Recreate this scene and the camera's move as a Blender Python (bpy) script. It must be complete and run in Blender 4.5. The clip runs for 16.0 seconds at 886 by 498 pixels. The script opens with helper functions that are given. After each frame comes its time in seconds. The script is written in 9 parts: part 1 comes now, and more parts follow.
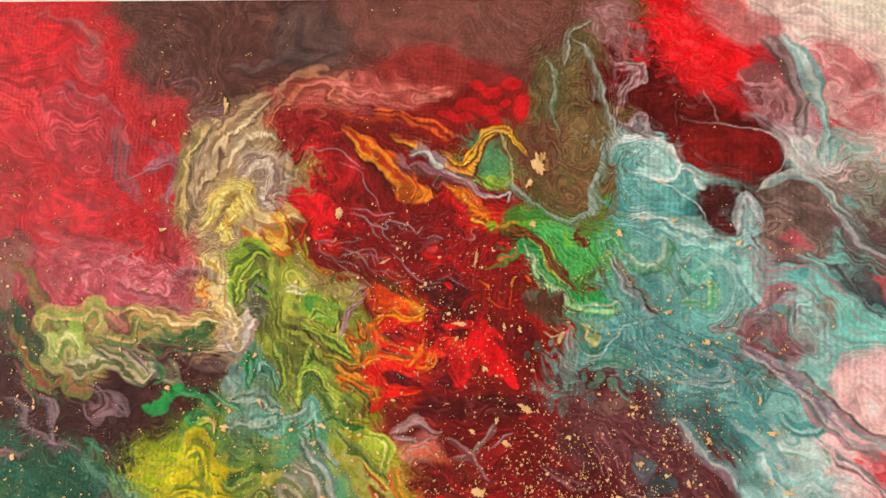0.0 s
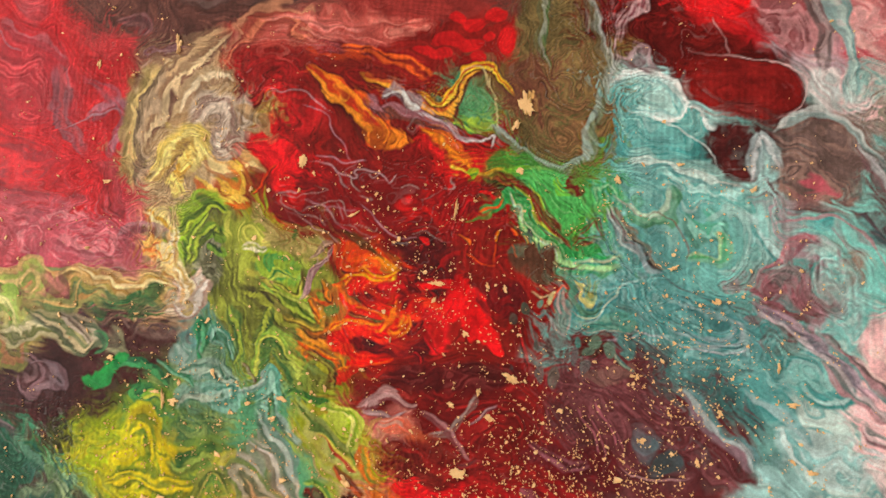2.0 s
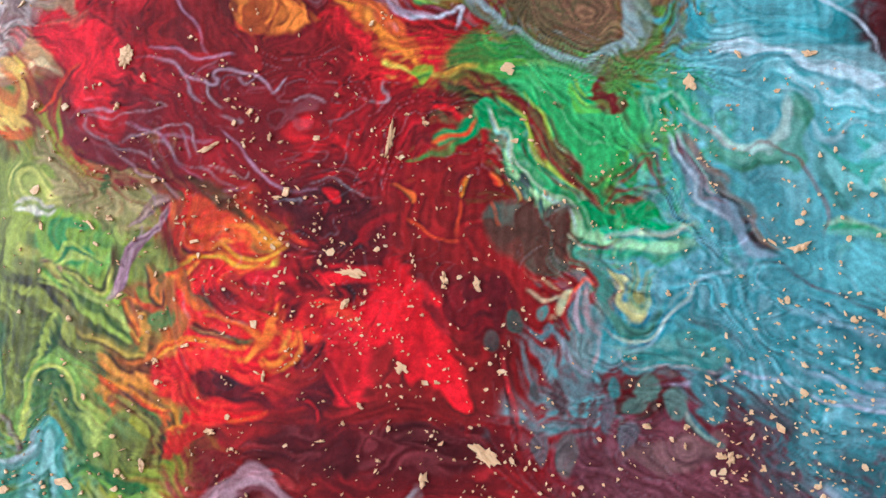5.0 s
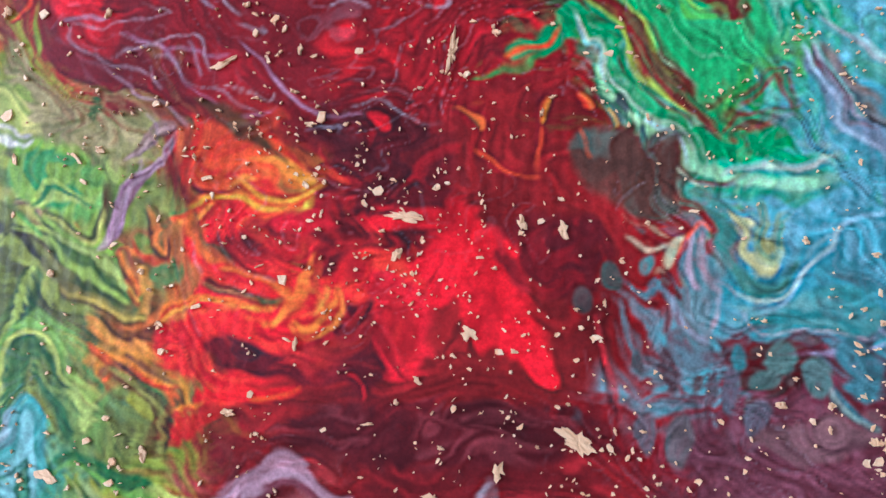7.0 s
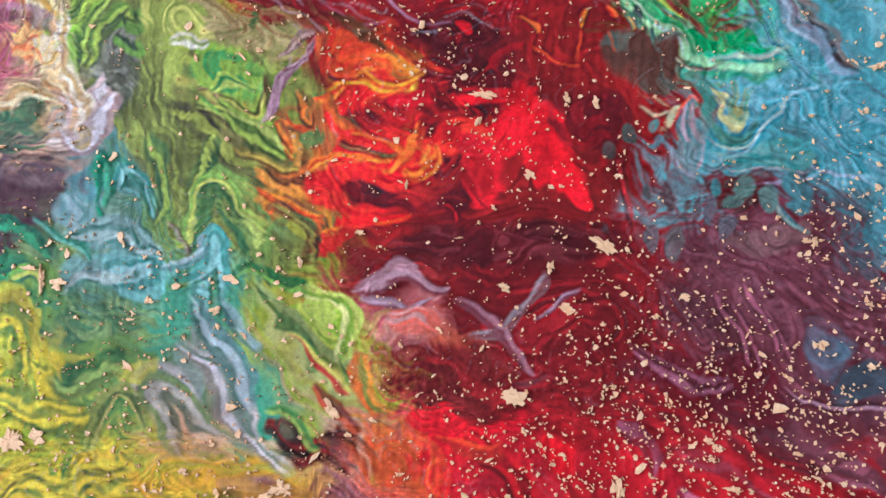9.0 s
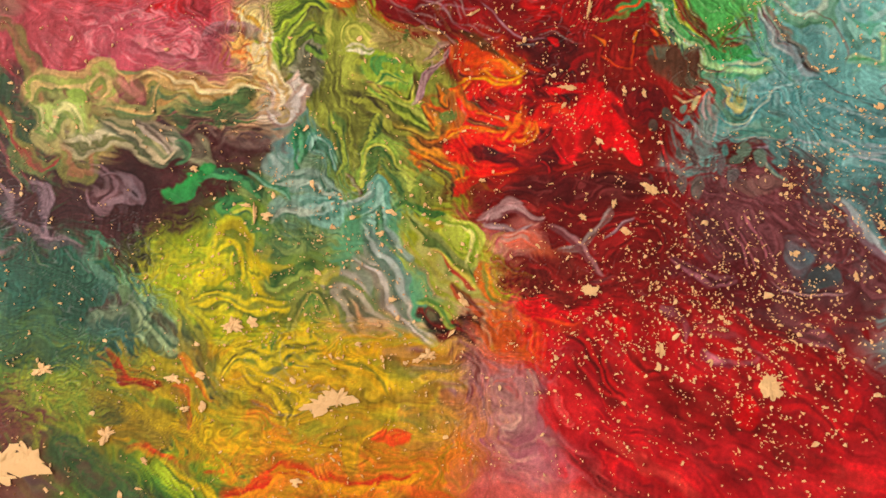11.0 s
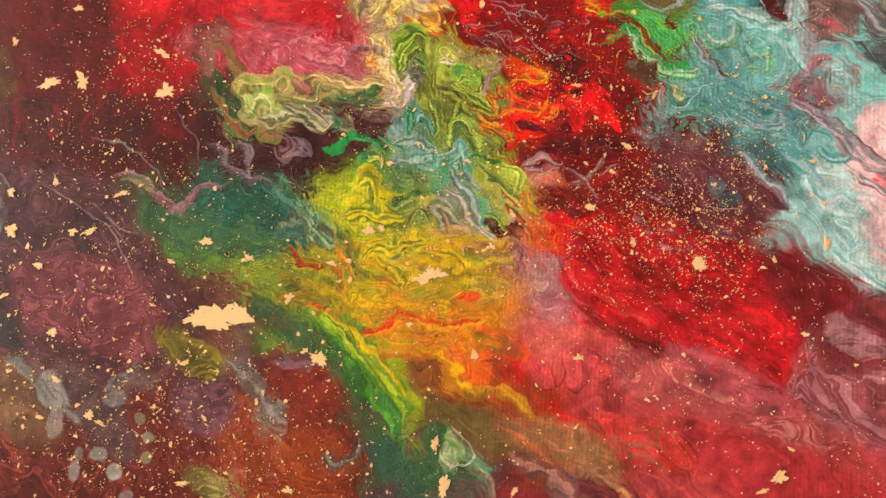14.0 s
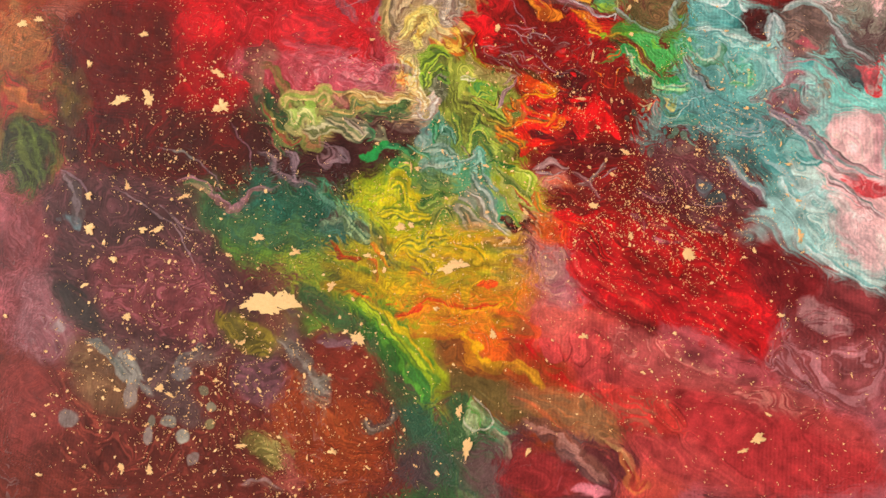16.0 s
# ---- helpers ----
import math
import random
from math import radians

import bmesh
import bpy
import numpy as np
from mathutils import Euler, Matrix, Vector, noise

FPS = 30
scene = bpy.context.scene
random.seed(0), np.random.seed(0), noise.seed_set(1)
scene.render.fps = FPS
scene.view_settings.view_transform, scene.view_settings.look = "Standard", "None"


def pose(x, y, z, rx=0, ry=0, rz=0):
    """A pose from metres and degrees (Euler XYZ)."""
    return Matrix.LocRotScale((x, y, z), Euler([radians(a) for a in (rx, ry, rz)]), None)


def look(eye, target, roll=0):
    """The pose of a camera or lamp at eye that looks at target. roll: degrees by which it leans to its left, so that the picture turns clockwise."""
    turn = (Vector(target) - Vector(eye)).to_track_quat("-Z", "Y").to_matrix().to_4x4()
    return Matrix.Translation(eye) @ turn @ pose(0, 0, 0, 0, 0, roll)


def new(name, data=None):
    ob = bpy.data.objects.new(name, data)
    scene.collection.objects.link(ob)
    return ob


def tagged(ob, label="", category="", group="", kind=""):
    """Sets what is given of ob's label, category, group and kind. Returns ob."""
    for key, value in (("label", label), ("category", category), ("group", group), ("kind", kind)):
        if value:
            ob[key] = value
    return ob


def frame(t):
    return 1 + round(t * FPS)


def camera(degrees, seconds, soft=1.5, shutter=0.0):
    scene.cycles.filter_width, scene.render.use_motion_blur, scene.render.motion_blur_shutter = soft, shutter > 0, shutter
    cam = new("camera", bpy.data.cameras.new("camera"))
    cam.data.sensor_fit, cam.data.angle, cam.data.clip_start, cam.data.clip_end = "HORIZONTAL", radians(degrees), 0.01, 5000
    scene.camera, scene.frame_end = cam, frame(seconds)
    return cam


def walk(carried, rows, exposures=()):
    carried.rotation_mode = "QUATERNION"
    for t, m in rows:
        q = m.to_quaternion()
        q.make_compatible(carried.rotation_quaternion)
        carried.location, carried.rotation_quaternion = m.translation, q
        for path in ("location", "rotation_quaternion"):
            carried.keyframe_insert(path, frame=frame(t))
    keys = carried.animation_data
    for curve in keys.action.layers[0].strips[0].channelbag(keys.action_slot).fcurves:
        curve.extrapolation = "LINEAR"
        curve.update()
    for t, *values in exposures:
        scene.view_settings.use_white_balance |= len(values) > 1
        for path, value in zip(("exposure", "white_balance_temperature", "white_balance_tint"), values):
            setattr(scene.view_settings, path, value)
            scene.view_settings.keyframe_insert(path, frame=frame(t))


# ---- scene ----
# The camera: carried by hand along an upright canvas, a hand's width from its paint.
cam = camera(66.57, 16.0)
PATH = [
    (0, 0.01869, -0.11515, 1.48772, 96.210, -3.451, 7.577),
    (0.5, 0.01824, -0.11265, 1.48810, 96.252, -3.202, 7.334),
    (1, 0.02000, -0.10750, 1.48611, 96.575, -3.223, 7.444),
    (1.5, 0.01850, -0.10378, 1.48436, 96.414, -3.307, 7.406),
    (2, 0.02122, -0.10064, 1.48162, 96.357, -3.488, 7.755),
    (2.5, 0.02507, -0.09554, 1.48087, 96.234, -3.466, 8.549),
    (3, 0.02547, -0.08948, 1.48061, 96.396, -3.409, 9.241),
    (3.2, 0.02587, -0.08602, 1.48042, 96.555, -3.449, 9.624),
    (5.3, 0.02001, -0.04933, 1.48309, 97.756, -4.309, 7.569),
    (5.5, 0.01900, -0.04714, 1.48295, 97.874, -4.342, 7.483),
    (6, 0.01591, -0.04346, 1.48353, 96.753, -4.275, 6.953),
    (6.5, 0.01492, -0.04269, 1.48362, 96.538, -4.326, 7.123),
    (7, 0.01425, -0.04324, 1.48076, 96.471, -4.372, 6.587),
    (7.5, 0.01312, -0.04566, 1.47678, 95.982, -4.353, 6.031),
    (8, 0.01167, -0.05063, 1.47411, 95.908, -4.340, 5.739),
    (8.5, 0.01075, -0.05499, 1.47052, 95.243, -4.415, 5.920),
    (9, 0.01070, -0.06173, 1.46920, 93.566, -4.289, 6.388),
    (9.5, 0.00945, -0.06984, 1.46661, 93.446, -4.360, 6.289),
    (10, 0.00476, -0.07693, 1.46346, 93.336, -4.380, 6.238),
    (10.2, 0.00383, -0.07972, 1.46238, 93.486, -4.403, 6.060),
    (12.3, -0.00383, -0.11361, 1.44449, 97.810, -5.014, 4.780),
    (12.5, -0.00299, -0.11799, 1.44320, 97.943, -4.996, 4.742),
    (13, -0.00278, -0.12934, 1.43988, 98.256, -4.925, 4.598),
    (13.5, -0.00316, -0.13912, 1.43522, 97.700, -4.978, 5.175),
    (14, -0.00489, -0.14671, 1.43015, 97.170, -5.068, 5.384),
    (14.5, -0.00416, -0.14995, 1.42635, 96.575, -4.996, 5.640),
    (15, 0.00008, -0.15421, 1.42374, 96.136, -4.904, 5.829),
    (15.5, -0.00116, -0.16208, 1.42484, 96.242, -4.895, 6.191),
    (16, -0.00476, -0.16887, 1.42686, 96.666, -4.891, 6.528),
]
walk(cam, [(t, pose(x, y, z, rx, ry, rz)) for t, x, y, z, rx, ry, rz in PATH], [(0, 0.02, 6500, 10), (3.2, 0.02, 6500, 11), (5.3, 0.19, 4500, 20), (7, 0.21, 4300, 22), (8.5, 0.21, 4300, 25), (9, 0.17, 4600, 22), (9.5, 0.05, 5500, 18), (10, 0.02, 6600, 18), (12.3, 0.08, 6700, 15), (16, 0.18, 6500, 12)])

# ---- daylight ----
world = bpy.data.worlds.new("sky")
scene.world = world
world.use_nodes = True
sky = world.node_tree.nodes.new("ShaderNodeTexSky")
sky.sky_type, sky.sun_disc = "NISHITA", False
sky.sun_elevation, sky.sun_rotation = radians(40), radians(200)
world.node_tree.links.new(sky.outputs[0], world.node_tree.nodes["Background"].inputs[0])
world.node_tree.nodes["Background"].inputs[1].default_value = 0.1

window_light = bpy.data.lights.new("window_light", "AREA")
window_light.shape, window_light.size, window_light.size_y = "RECTANGLE", 1.7, 1.2
window_light.energy, window_light.color = 190, (1.0, 0.97, 0.93)
new("window_light", window_light).matrix_world = look((-3.94, -1.5, 1.75), (0, -1.5, 1.75))


# ---- materials ----
def srgb(code):
    v = np.array([int(code[i:i + 2], 16) / 255 for i in (0, 2, 4)])
    return np.where(v < 0.04045, v / 12.92, ((v + 0.055) / 1.055) ** 2.4)


def material(name, rough=0.5, metal=0.0):
    m = bpy.data.materials.new(name)
    m.use_nodes = True
    n = m.node_tree.nodes
    b = n["Principled BSDF"]
    b.inputs["Specular IOR Level"].default_value = 0.12
    b.inputs["Roughness"].default_value, b.inputs["Metallic"].default_value = rough, metal
    return m, n, m.node_tree.links, b


def noise_node(n, links, coord, scale, detail=4.0):
    t = n.new("ShaderNodeTexNoise")
    t.inputs["Scale"].default_value, t.inputs["Detail"].default_value = scale, detail
    links.new(coord, t.inputs["Vector"])
    return t


def mottled(name, dark, light, scale, rough, bump=0.1, metal=0.0):
    """A plain surface with mottling at two scales and fine relief."""
    m, n, links, b = material(name, rough, metal)
    co = n.new("ShaderNodeTexCoord").outputs["Object"]
    big, fine = noise_node(n, links, co, scale), noise_node(n, links, co, scale * 9)
    mix = n.new("ShaderNodeMath")
    mix.operation = "MULTIPLY_ADD"
    links.new(fine.outputs[0], mix.inputs[0])
    mix.inputs[1].default_value = 0.5
    links.new(big.outputs[0], mix.inputs[2])
    ramp = n.new("ShaderNodeValToRGB")
    ramp.color_ramp.elements[0].position, ramp.color_ramp.elements[1].position = 0.45, 1.05
    ramp.color_ramp.elements[0].color, ramp.color_ramp.elements[1].color = (*dark, 1), (*light, 1)
    links.new(mix.outputs[0], ramp.inputs[0])
    links.new(ramp.outputs[0], b.inputs["Base Color"])
    bp = n.new("ShaderNodeBump")
    bp.inputs["Strength"].default_value, bp.inputs["Distance"].default_value = bump, 0.001
    links.new(fine.outputs[0], bp.inputs["Height"])
    links.new(bp.outputs[0], b.inputs["Normal"])
    return m


PLASTER = mottled("plaster", (0.72, 0.70, 0.66), (0.82, 0.80, 0.76), 6, 0.8)
OAK = mottled("oak_floor", (0.22, 0.13, 0.07), (0.36, 0.23, 0.13), 9, 0.5)
PINE = mottled("pine", (0.45, 0.31, 0.17), (0.6, 0.44, 0.27), 40, 0.6)
COTTON = mottled("raw_cotton", (0.62, 0.58, 0.5), (0.78, 0.75, 0.68), 300, 0.9, 0.3)
WHITE_PAINT = mottled("white_gloss", (0.74, 0.74, 0.72), (0.82, 0.82, 0.8), 12, 0.4)
GOLD = mottled("gold_leaf", (0.92, 0.48, 0.17), (1.0, 0.78, 0.42), 1900, 0.45, 0.55, 0.3)


def paint_material():
    """Poured acrylic: the pigment is laid on the film, the varnish is uneven, the cotton's threads show through."""
    m, n, links, b = material("poured_acrylic", 0.42)
    pig = n.new("ShaderNodeVertexColor")
    pig.layer_name = "pigment"
    co = n.new("ShaderNodeTexCoord").outputs["Object"]
    grain = noise_node(n, links, co, 2600, 3.0)
    cloud = noise_node(n, links, co, 420, 5.0)
    hsv = n.new("ShaderNodeHueSaturation")
    val = n.new("ShaderNodeMapRange")
    val.inputs["To Min"].default_value, val.inputs["To Max"].default_value = 0.64, 1.36
    speck = noise_node(n, links, co, 5200, 2.0)
    both = n.new("ShaderNodeMath")
    both.operation = "MULTIPLY_ADD"
    links.new(speck.outputs[0], both.inputs[0])
    both.inputs[1].default_value = 0.9
    links.new(cloud.outputs[0], both.inputs[2])
    val.inputs["From Min"].default_value, val.inputs["From Max"].default_value = 0.45, 1.45
    links.new(both.outputs[0], val.inputs["Value"])
    links.new(val.outputs[0], hsv.inputs["Value"])
    links.new(pig.outputs["Color"], hsv.inputs["Color"])
    links.new(hsv.outputs[0], b.inputs["Base Color"])
    rough = n.new("ShaderNodeMapRange")
    rough.inputs["To Min"].default_value, rough.inputs["To Max"].default_value = 0.34, 0.6
    links.new(cloud.outputs[0], rough.inputs["Value"])
    links.new(rough.outputs[0], b.inputs["Roughness"])
    bp = n.new("ShaderNodeBump")
    bp.inputs["Strength"].default_value, bp.inputs["Distance"].default_value = 0.25, 0.0001
    links.new(grain.outputs[0], bp.inputs["Height"])
    links.new(bp.outputs[0], b.inputs["Normal"])
    return m


PAINT = paint_material()


# ---- building helpers ----
def box(bm, x0, x1, y0, y1, z0, z1):
    v = [bm.verts.new(p) for p in ((x0, y0, z0), (x1, y0, z0), (x1, y1, z0), (x0, y1, z0),
                                   (x0, y0, z1), (x1, y0, z1), (x1, y1, z1), (x0, y1, z1))]
    for f in ((3, 2, 1, 0), (4, 5, 6, 7), (0, 1, 5, 4), (1, 2, 6, 5), (2, 3, 7, 6), (3, 0, 4, 7)):
        bm.faces.new([v[i] for i in f])


def part(name, bm, mat, parent=None, label="", bevel=0.0):
    if bevel:
        bmesh.ops.bevel(bm, geom=bm.edges[:], offset=bevel, segments=2, affect="EDGES")
    me = bpy.data.meshes.new(name)
    bm.to_mesh(me)
    bm.free()
    me.materials.append(mat)
    ob = new(name, me)
    ob.parent = parent
    if label:
        ob["label"] = label
    return ob


def solid(name, mat, *boxes, parent=None, bevel=0.0, label=""):
    bm = bmesh.new()
    for b in boxes:
        box(bm, *b)
    return part(name, bm, mat, parent, label, bevel)


# ---- the room ----
tagged(solid("wall_north", PLASTER, (-4, 3, 0.02, 0.14, 0, 2.6)), "off-white plastered wall behind the hanging painting", "wall", kind="structure")
tagged(solid("wall_east", PLASTER, (3, 3.12, -3.5, 0.14, 0, 2.6)), "off-white plastered side wall", "wall", kind="structure")
tagged(solid("wall_west", PLASTER, (-4.12, -4, -3.5, -2.4, 0, 2.6), (-4.12, -4, -0.6, 0.14, 0, 2.6), (-4.12, -4, -2.4, -0.6, 0, 1.1),
             (-4.12, -4, -2.4, -0.6, 2.4, 2.6)), "off-white plastered side wall with a window opening", "wall", kind="structure")
tagged(solid("wall_south", PLASTER, (-4.12, 3.12, -3.62, -3.5, 0, 2.6)), "off-white plastered wall opposite the painting", "wall", kind="structure")
tagged(solid("floor", OAK, (-4.12, 3.12, -3.62, 0.14, -0.1, 0)), "brown oak floor", "floor", kind="structure")
tagged(solid("ceiling", PLASTER, (-4.12, 3.12, -3.62, 0.14, 2.6, 2.7)), "white plastered ceiling", "ceiling", kind="structure")

# ---- the painting ----
painting = tagged(new("painting"), "poured acrylic painting in red, green and teal with gold leaf", "painting")
painting.location = (0, 0, 1.5)
LEFT, RIGHT, TOP, BOTTOM = -182.0, 98.0, 45.8, -152.0   # edges of the canvas in millimetres
MM = 0.001

# stretcher and raw canvas behind the paint
L, R, T, B = LEFT * MM, RIGHT * MM, TOP * MM, BOTTOM * MM
solid("canvas", COTTON, (L, R, 0.0012, 0.0022, B, T), (L, R, 0.0022, 0.018, T - 0.001, T), (L, R, 0.0022, 0.018, B, B + 0.001),
      (L, L + 0.001, 0.0022, 0.018, B + 0.001, T - 0.001), (R - 0.001, R, 0.0022, 0.018, B + 0.001, T - 0.001), parent=painting, label="stretched raw cotton canvas")
for b in ((L + 0.002, R - 0.002, 0.004, 0.0195, T - 0.038, T - 0.002), (L + 0.002, R - 0.002, 0.004, 0.0195, B + 0.002, B + 0.038),
          (L + 0.002, L + 0.038, 0.004, 0.0195, B + 0.039, T - 0.039), (R - 0.038, R - 0.002, 0.004, 0.0195, B + 0.039, T - 0.039)):
    solid("stretcher_bar", PINE, b, parent=painting, bevel=0.001, label="pine stretcher bar")

PALETTE = {}
FAMILY = {}
FAMILIES = ["red_paint", "maroon_paint", "rose_paint", "orange_paint", "yellow_paint", "green_paint", "teal_paint", "white_paint", "brown_paint"]


def pigment(code, tone, family):
    PALETTE[code] = srgb(tone).astype(np.float32)
    FAMILY[code] = FAMILIES.index(family + "_paint")


pigment("re", "d8101a", "red")
pigment("cr", "b01622", "red")
pigment("dr", "8a0e10", "red")
pigment("mr", "641a16", "maroon")
pigment("dk", "4a1a18", "maroon")
pigment("plum", "5e2a2e", "maroon")
pigment("pk", "b04450", "rose")
pigment("rs", "a85660", "rose")
pigment("salmon", "c04a40", "rose")
pigment("or", "e8641c", "orange")
pigment("ob", "98421f", "orange")
pigment("tan", "c8a078", "yellow")
pigment("cream", "dcc070", "yellow")
pigment("ye", "ccaa12", "yellow")
pigment("yg", "98a41c", "green")
pigment("gr", "5a8430", "green")
pigment("dg", "345a34", "green")
pigment("em", "1c8848", "green")
pigment("ol", "705a30", "brown")
pigment("tg", "549a70", "teal")
pigment("te", "629a96", "teal")
pigment("bl", "9ccaca", "teal")
pigment("cy", "80d0c8", "teal")
pigment("lav", "a48a94", "rose")
pigment("gp", "604848", "brown")
pigment("br", "6a3c34", "brown")
pigment("gy", "8c8078", "brown")
pigment("pw", "f0bcc0", "white")
pigment("wt", "f0eae4", "white")
pigment("red2", "f0141e", "red")
pigment("redd", "a80e16", "red")
pigment("lime", "a8c828", "green")
pigment("bgr", "4ca040", "green")
pigment("emt", "34986c", "teal")
pigment("olg", "645e28", "green")
pigment("dte", "2f6664", "teal")
pigment("teb", "4a9494", "teal")
pigment("tgy", "86a898", "teal")
pigment("pgr", "c4d8a8", "white")
pigment("lil", "a8a0a8", "rose")
pigment("pal", "c8d4d0", "white")
pigment("lcr", "e4d8b8", "yellow")
pigment("ltor", "f09028", "orange")
pigment("ye2", "f4c824", "yellow")
pigment("orr", "e8381c", "orange")
pigment("dpl", "561c24", "maroon")
pigment("gpt", "5c6c68", "teal")
pigment("bgy", "7c9090", "teal")
pigment("mau", "b07078", "rose")
pigment("sal2", "cc7058", "rose")
pigment("rbr", "a83c20", "orange")
pigment("dkb", "50282a", "brown")
pigment("gbr", "5e443e", "brown")
pigment("dr5", "701010", "red")
pigment("cgy", "b09c88", "yellow")
pigment("rdb", "6a2a22", "maroon")
pigment("olm", "8c7c38", "green")
pigment("oc", "b4742e", "orange")
pigment("tn2", "bc8c66", "yellow")
pigment("mpl", "84484e", "rose")
pigment("pur", "5e2c36", "maroon")
pigment("tgr", "6e9c82", "teal")

# The wet film, laid out on a fine raster in millimetres: soft pools first, then poured shapes, dragged trails and cells.
STEP = 0.13
NA, NB = int((RIGHT - LEFT) / STEP) + 1, int((TOP - BOTTOM) / STEP) + 1
COARSE = 7
ca = LEFT + STEP * COARSE * np.arange(NA // COARSE + 2, dtype=np.float32)
cb = BOTTOM + STEP * COARSE * np.arange(NB // COARSE + 2, dtype=np.float32)
amount = {}


def pool(code, a, b, size):
    """A soft pool of one pigment that runs into its neighbours."""
    far = (cb[:, None] - b) ** 2 + (ca[None, :] - a) ** 2
    if code not in amount:
        amount[code] = np.zeros((len(cb), len(ca)), np.float32)
    amount[code] += (np.exp(-far / (2 * size * size)) + 1e-6 / (1 + far)).astype(np.float32)


pool("re", -82.6, 40.5, 5.3)
pool("cr", -70.7, 40.5, 5.2)
pool("br", -59.0, 40.5, 5.1)
pool("br", -47.7, 40.5, 5.0)
pool("br", -36.6, 40.5, 4.9)
pool("br", -25.8, 40.5, 4.8)
pool("br", -15.2, 40.5, 4.7)
pool("br", -4.9, 40.5, 4.7)
pool("br", 5.2, 40.5, 4.6)
pool("br", 15.0, 40.5, 4.5)
pool("ol", 24.7, 40.5, 4.4)
pool("mr", 34.1, 40.5, 4.4)
pool("re", 43.3, 40.5, 4.3)
pool("re", 52.4, 40.5, 4.2)
pool("lav", 61.2, 40.5, 4.1)
pool("pw", 69.9, 40.5, 4.1)
pool("re", -81.0, 29.2, 5.2)
pool("cr", -69.2, 29.3, 5.1)
pool("plum", -57.7, 29.5, 5.0)
pool("gp", -46.5, 29.6, 4.9)
pool("br", -35.6, 29.7, 4.8)
pool("salmon", -24.9, 29.8, 4.7)
pool("salmon", -14.4, 30.0, 4.7)
pool("rs", -4.2, 30.1, 4.6)
pool("br", 5.8, 30.2, 4.5)
pool("br", 15.5, 30.3, 4.4)
pool("ol", 25.1, 30.4, 4.4)
pool("mr", 34.4, 30.5, 4.3)
pool("dr", 43.5, 30.6, 4.2)
pool("cr", 52.5, 30.7, 4.2)
pool("lav", 61.2, 30.8, 4.1)
pool("pk", 69.8, 30.9, 4.0)
pool("re", -79.4, 18.2, 5.1)
pool("cr", -67.8, 18.4, 5.0)
pool("cr", -56.5, 18.7, 4.9)
pool("plum", -45.4, 18.9, 4.8)
pool("tan", -34.6, 19.2, 4.8)
pool("dr", -24.0, 19.4, 4.7)
pool("dr", -13.7, 19.7, 4.6)
pool("mr", -3.6, 19.9, 4.5)
pool("mr", 6.3, 20.1, 4.4)
pool("ol", 16.0, 20.4, 4.4)
pool("ol", 25.4, 20.6, 4.3)
pool("bl", 34.7, 20.8, 4.2)
pool("dr", 43.7, 21.0, 4.2)
pool("dr", 52.6, 21.2, 4.1)
pool("te", 61.2, 21.4, 4.0)
pool("pw", 69.7, 21.6, 4.0)
pool("cr", -77.9, 7.3, 5.0)
pool("re", -66.4, 7.7, 4.9)
pool("pk", -55.2, 8.1, 4.9)
pool("rs", -44.3, 8.5, 4.8)
pool("cream", -33.6, 8.9, 4.7)
pool("dr", -23.1, 9.2, 4.6)
pool("dr", -12.9, 9.6, 4.5)
pool("dr", -2.9, 9.9, 4.4)
pool("tg", 6.9, 10.3, 4.4)
pool("ol", 16.4, 10.6, 4.3)
pool("ol", 25.8, 10.9, 4.2)
pool("te", 34.9, 11.2, 4.2)
pool("te", 43.9, 11.5, 4.1)
pool("dk", 52.7, 11.8, 4.0)
pool("gp", 61.3, 12.1, 4.0)
pool("gy", 69.7, 12.4, 3.9)
pool("cr", -76.5, -3.2, 5.0)
pool("cr", -65.1, -2.7, 4.9)
pool("rs", -54.0, -2.2, 4.8)
pool("tan", -43.2, -1.7, 4.7)
pool("gr", -32.6, -1.2, 4.6)
pool("dr", -22.3, -0.8, 4.5)
pool("dr", -12.2, -0.3, 4.5)
pool("dr", -2.3, 0.1, 4.4)
pool("dr", 7.4, 0.6, 4.3)
pool("gr", 16.9, 1.0, 4.2)
pool("gr", 26.1, 1.4, 4.2)
pool("tg", 35.2, 1.8, 4.1)
pool("te", 44.1, 2.2, 4.0)
pool("bl", 52.8, 2.6, 4.0)
pool("gp", 61.3, 3.0, 3.9)
pool("gp", 69.6, 3.4, 3.9)
pool("plum", -75.0, -13.6, 4.9)
pool("rs", -63.8, -13.0, 4.8)
pool("rs", -52.8, -12.4, 4.7)
pool("tan", -42.1, -11.8, 4.6)
pool("gr", -31.7, -11.2, 4.5)
pool("yg", -21.4, -10.6, 4.5)
pool("gr", -11.4, -10.0, 4.4)
pool("or", -1.6, -9.5, 4.3)
pool("dr", 7.9, -8.9, 4.3)
pool("dr", 17.3, -8.4, 4.2)
pool("tg", 26.5, -7.9, 4.1)
pool("te", 35.5, -7.4, 4.1)
pool("te", 44.3, -6.9, 4.0)
pool("te", 52.9, -6.4, 3.9)
pool("lav", 61.3, -5.9, 3.9)
pool("cy", 69.6, -5.5, 3.8)
pool("dg", -73.6, -23.8, 4.8)
pool("cream", -62.5, -23.0, 4.7)
pool("dg", -51.7, -22.3, 4.6)
pool("dk", -41.1, -21.6, 4.6)
pool("te", -30.7, -20.9, 4.5)
pool("gr", -20.6, -20.2, 4.4)
pool("or", -10.7, -19.5, 4.3)
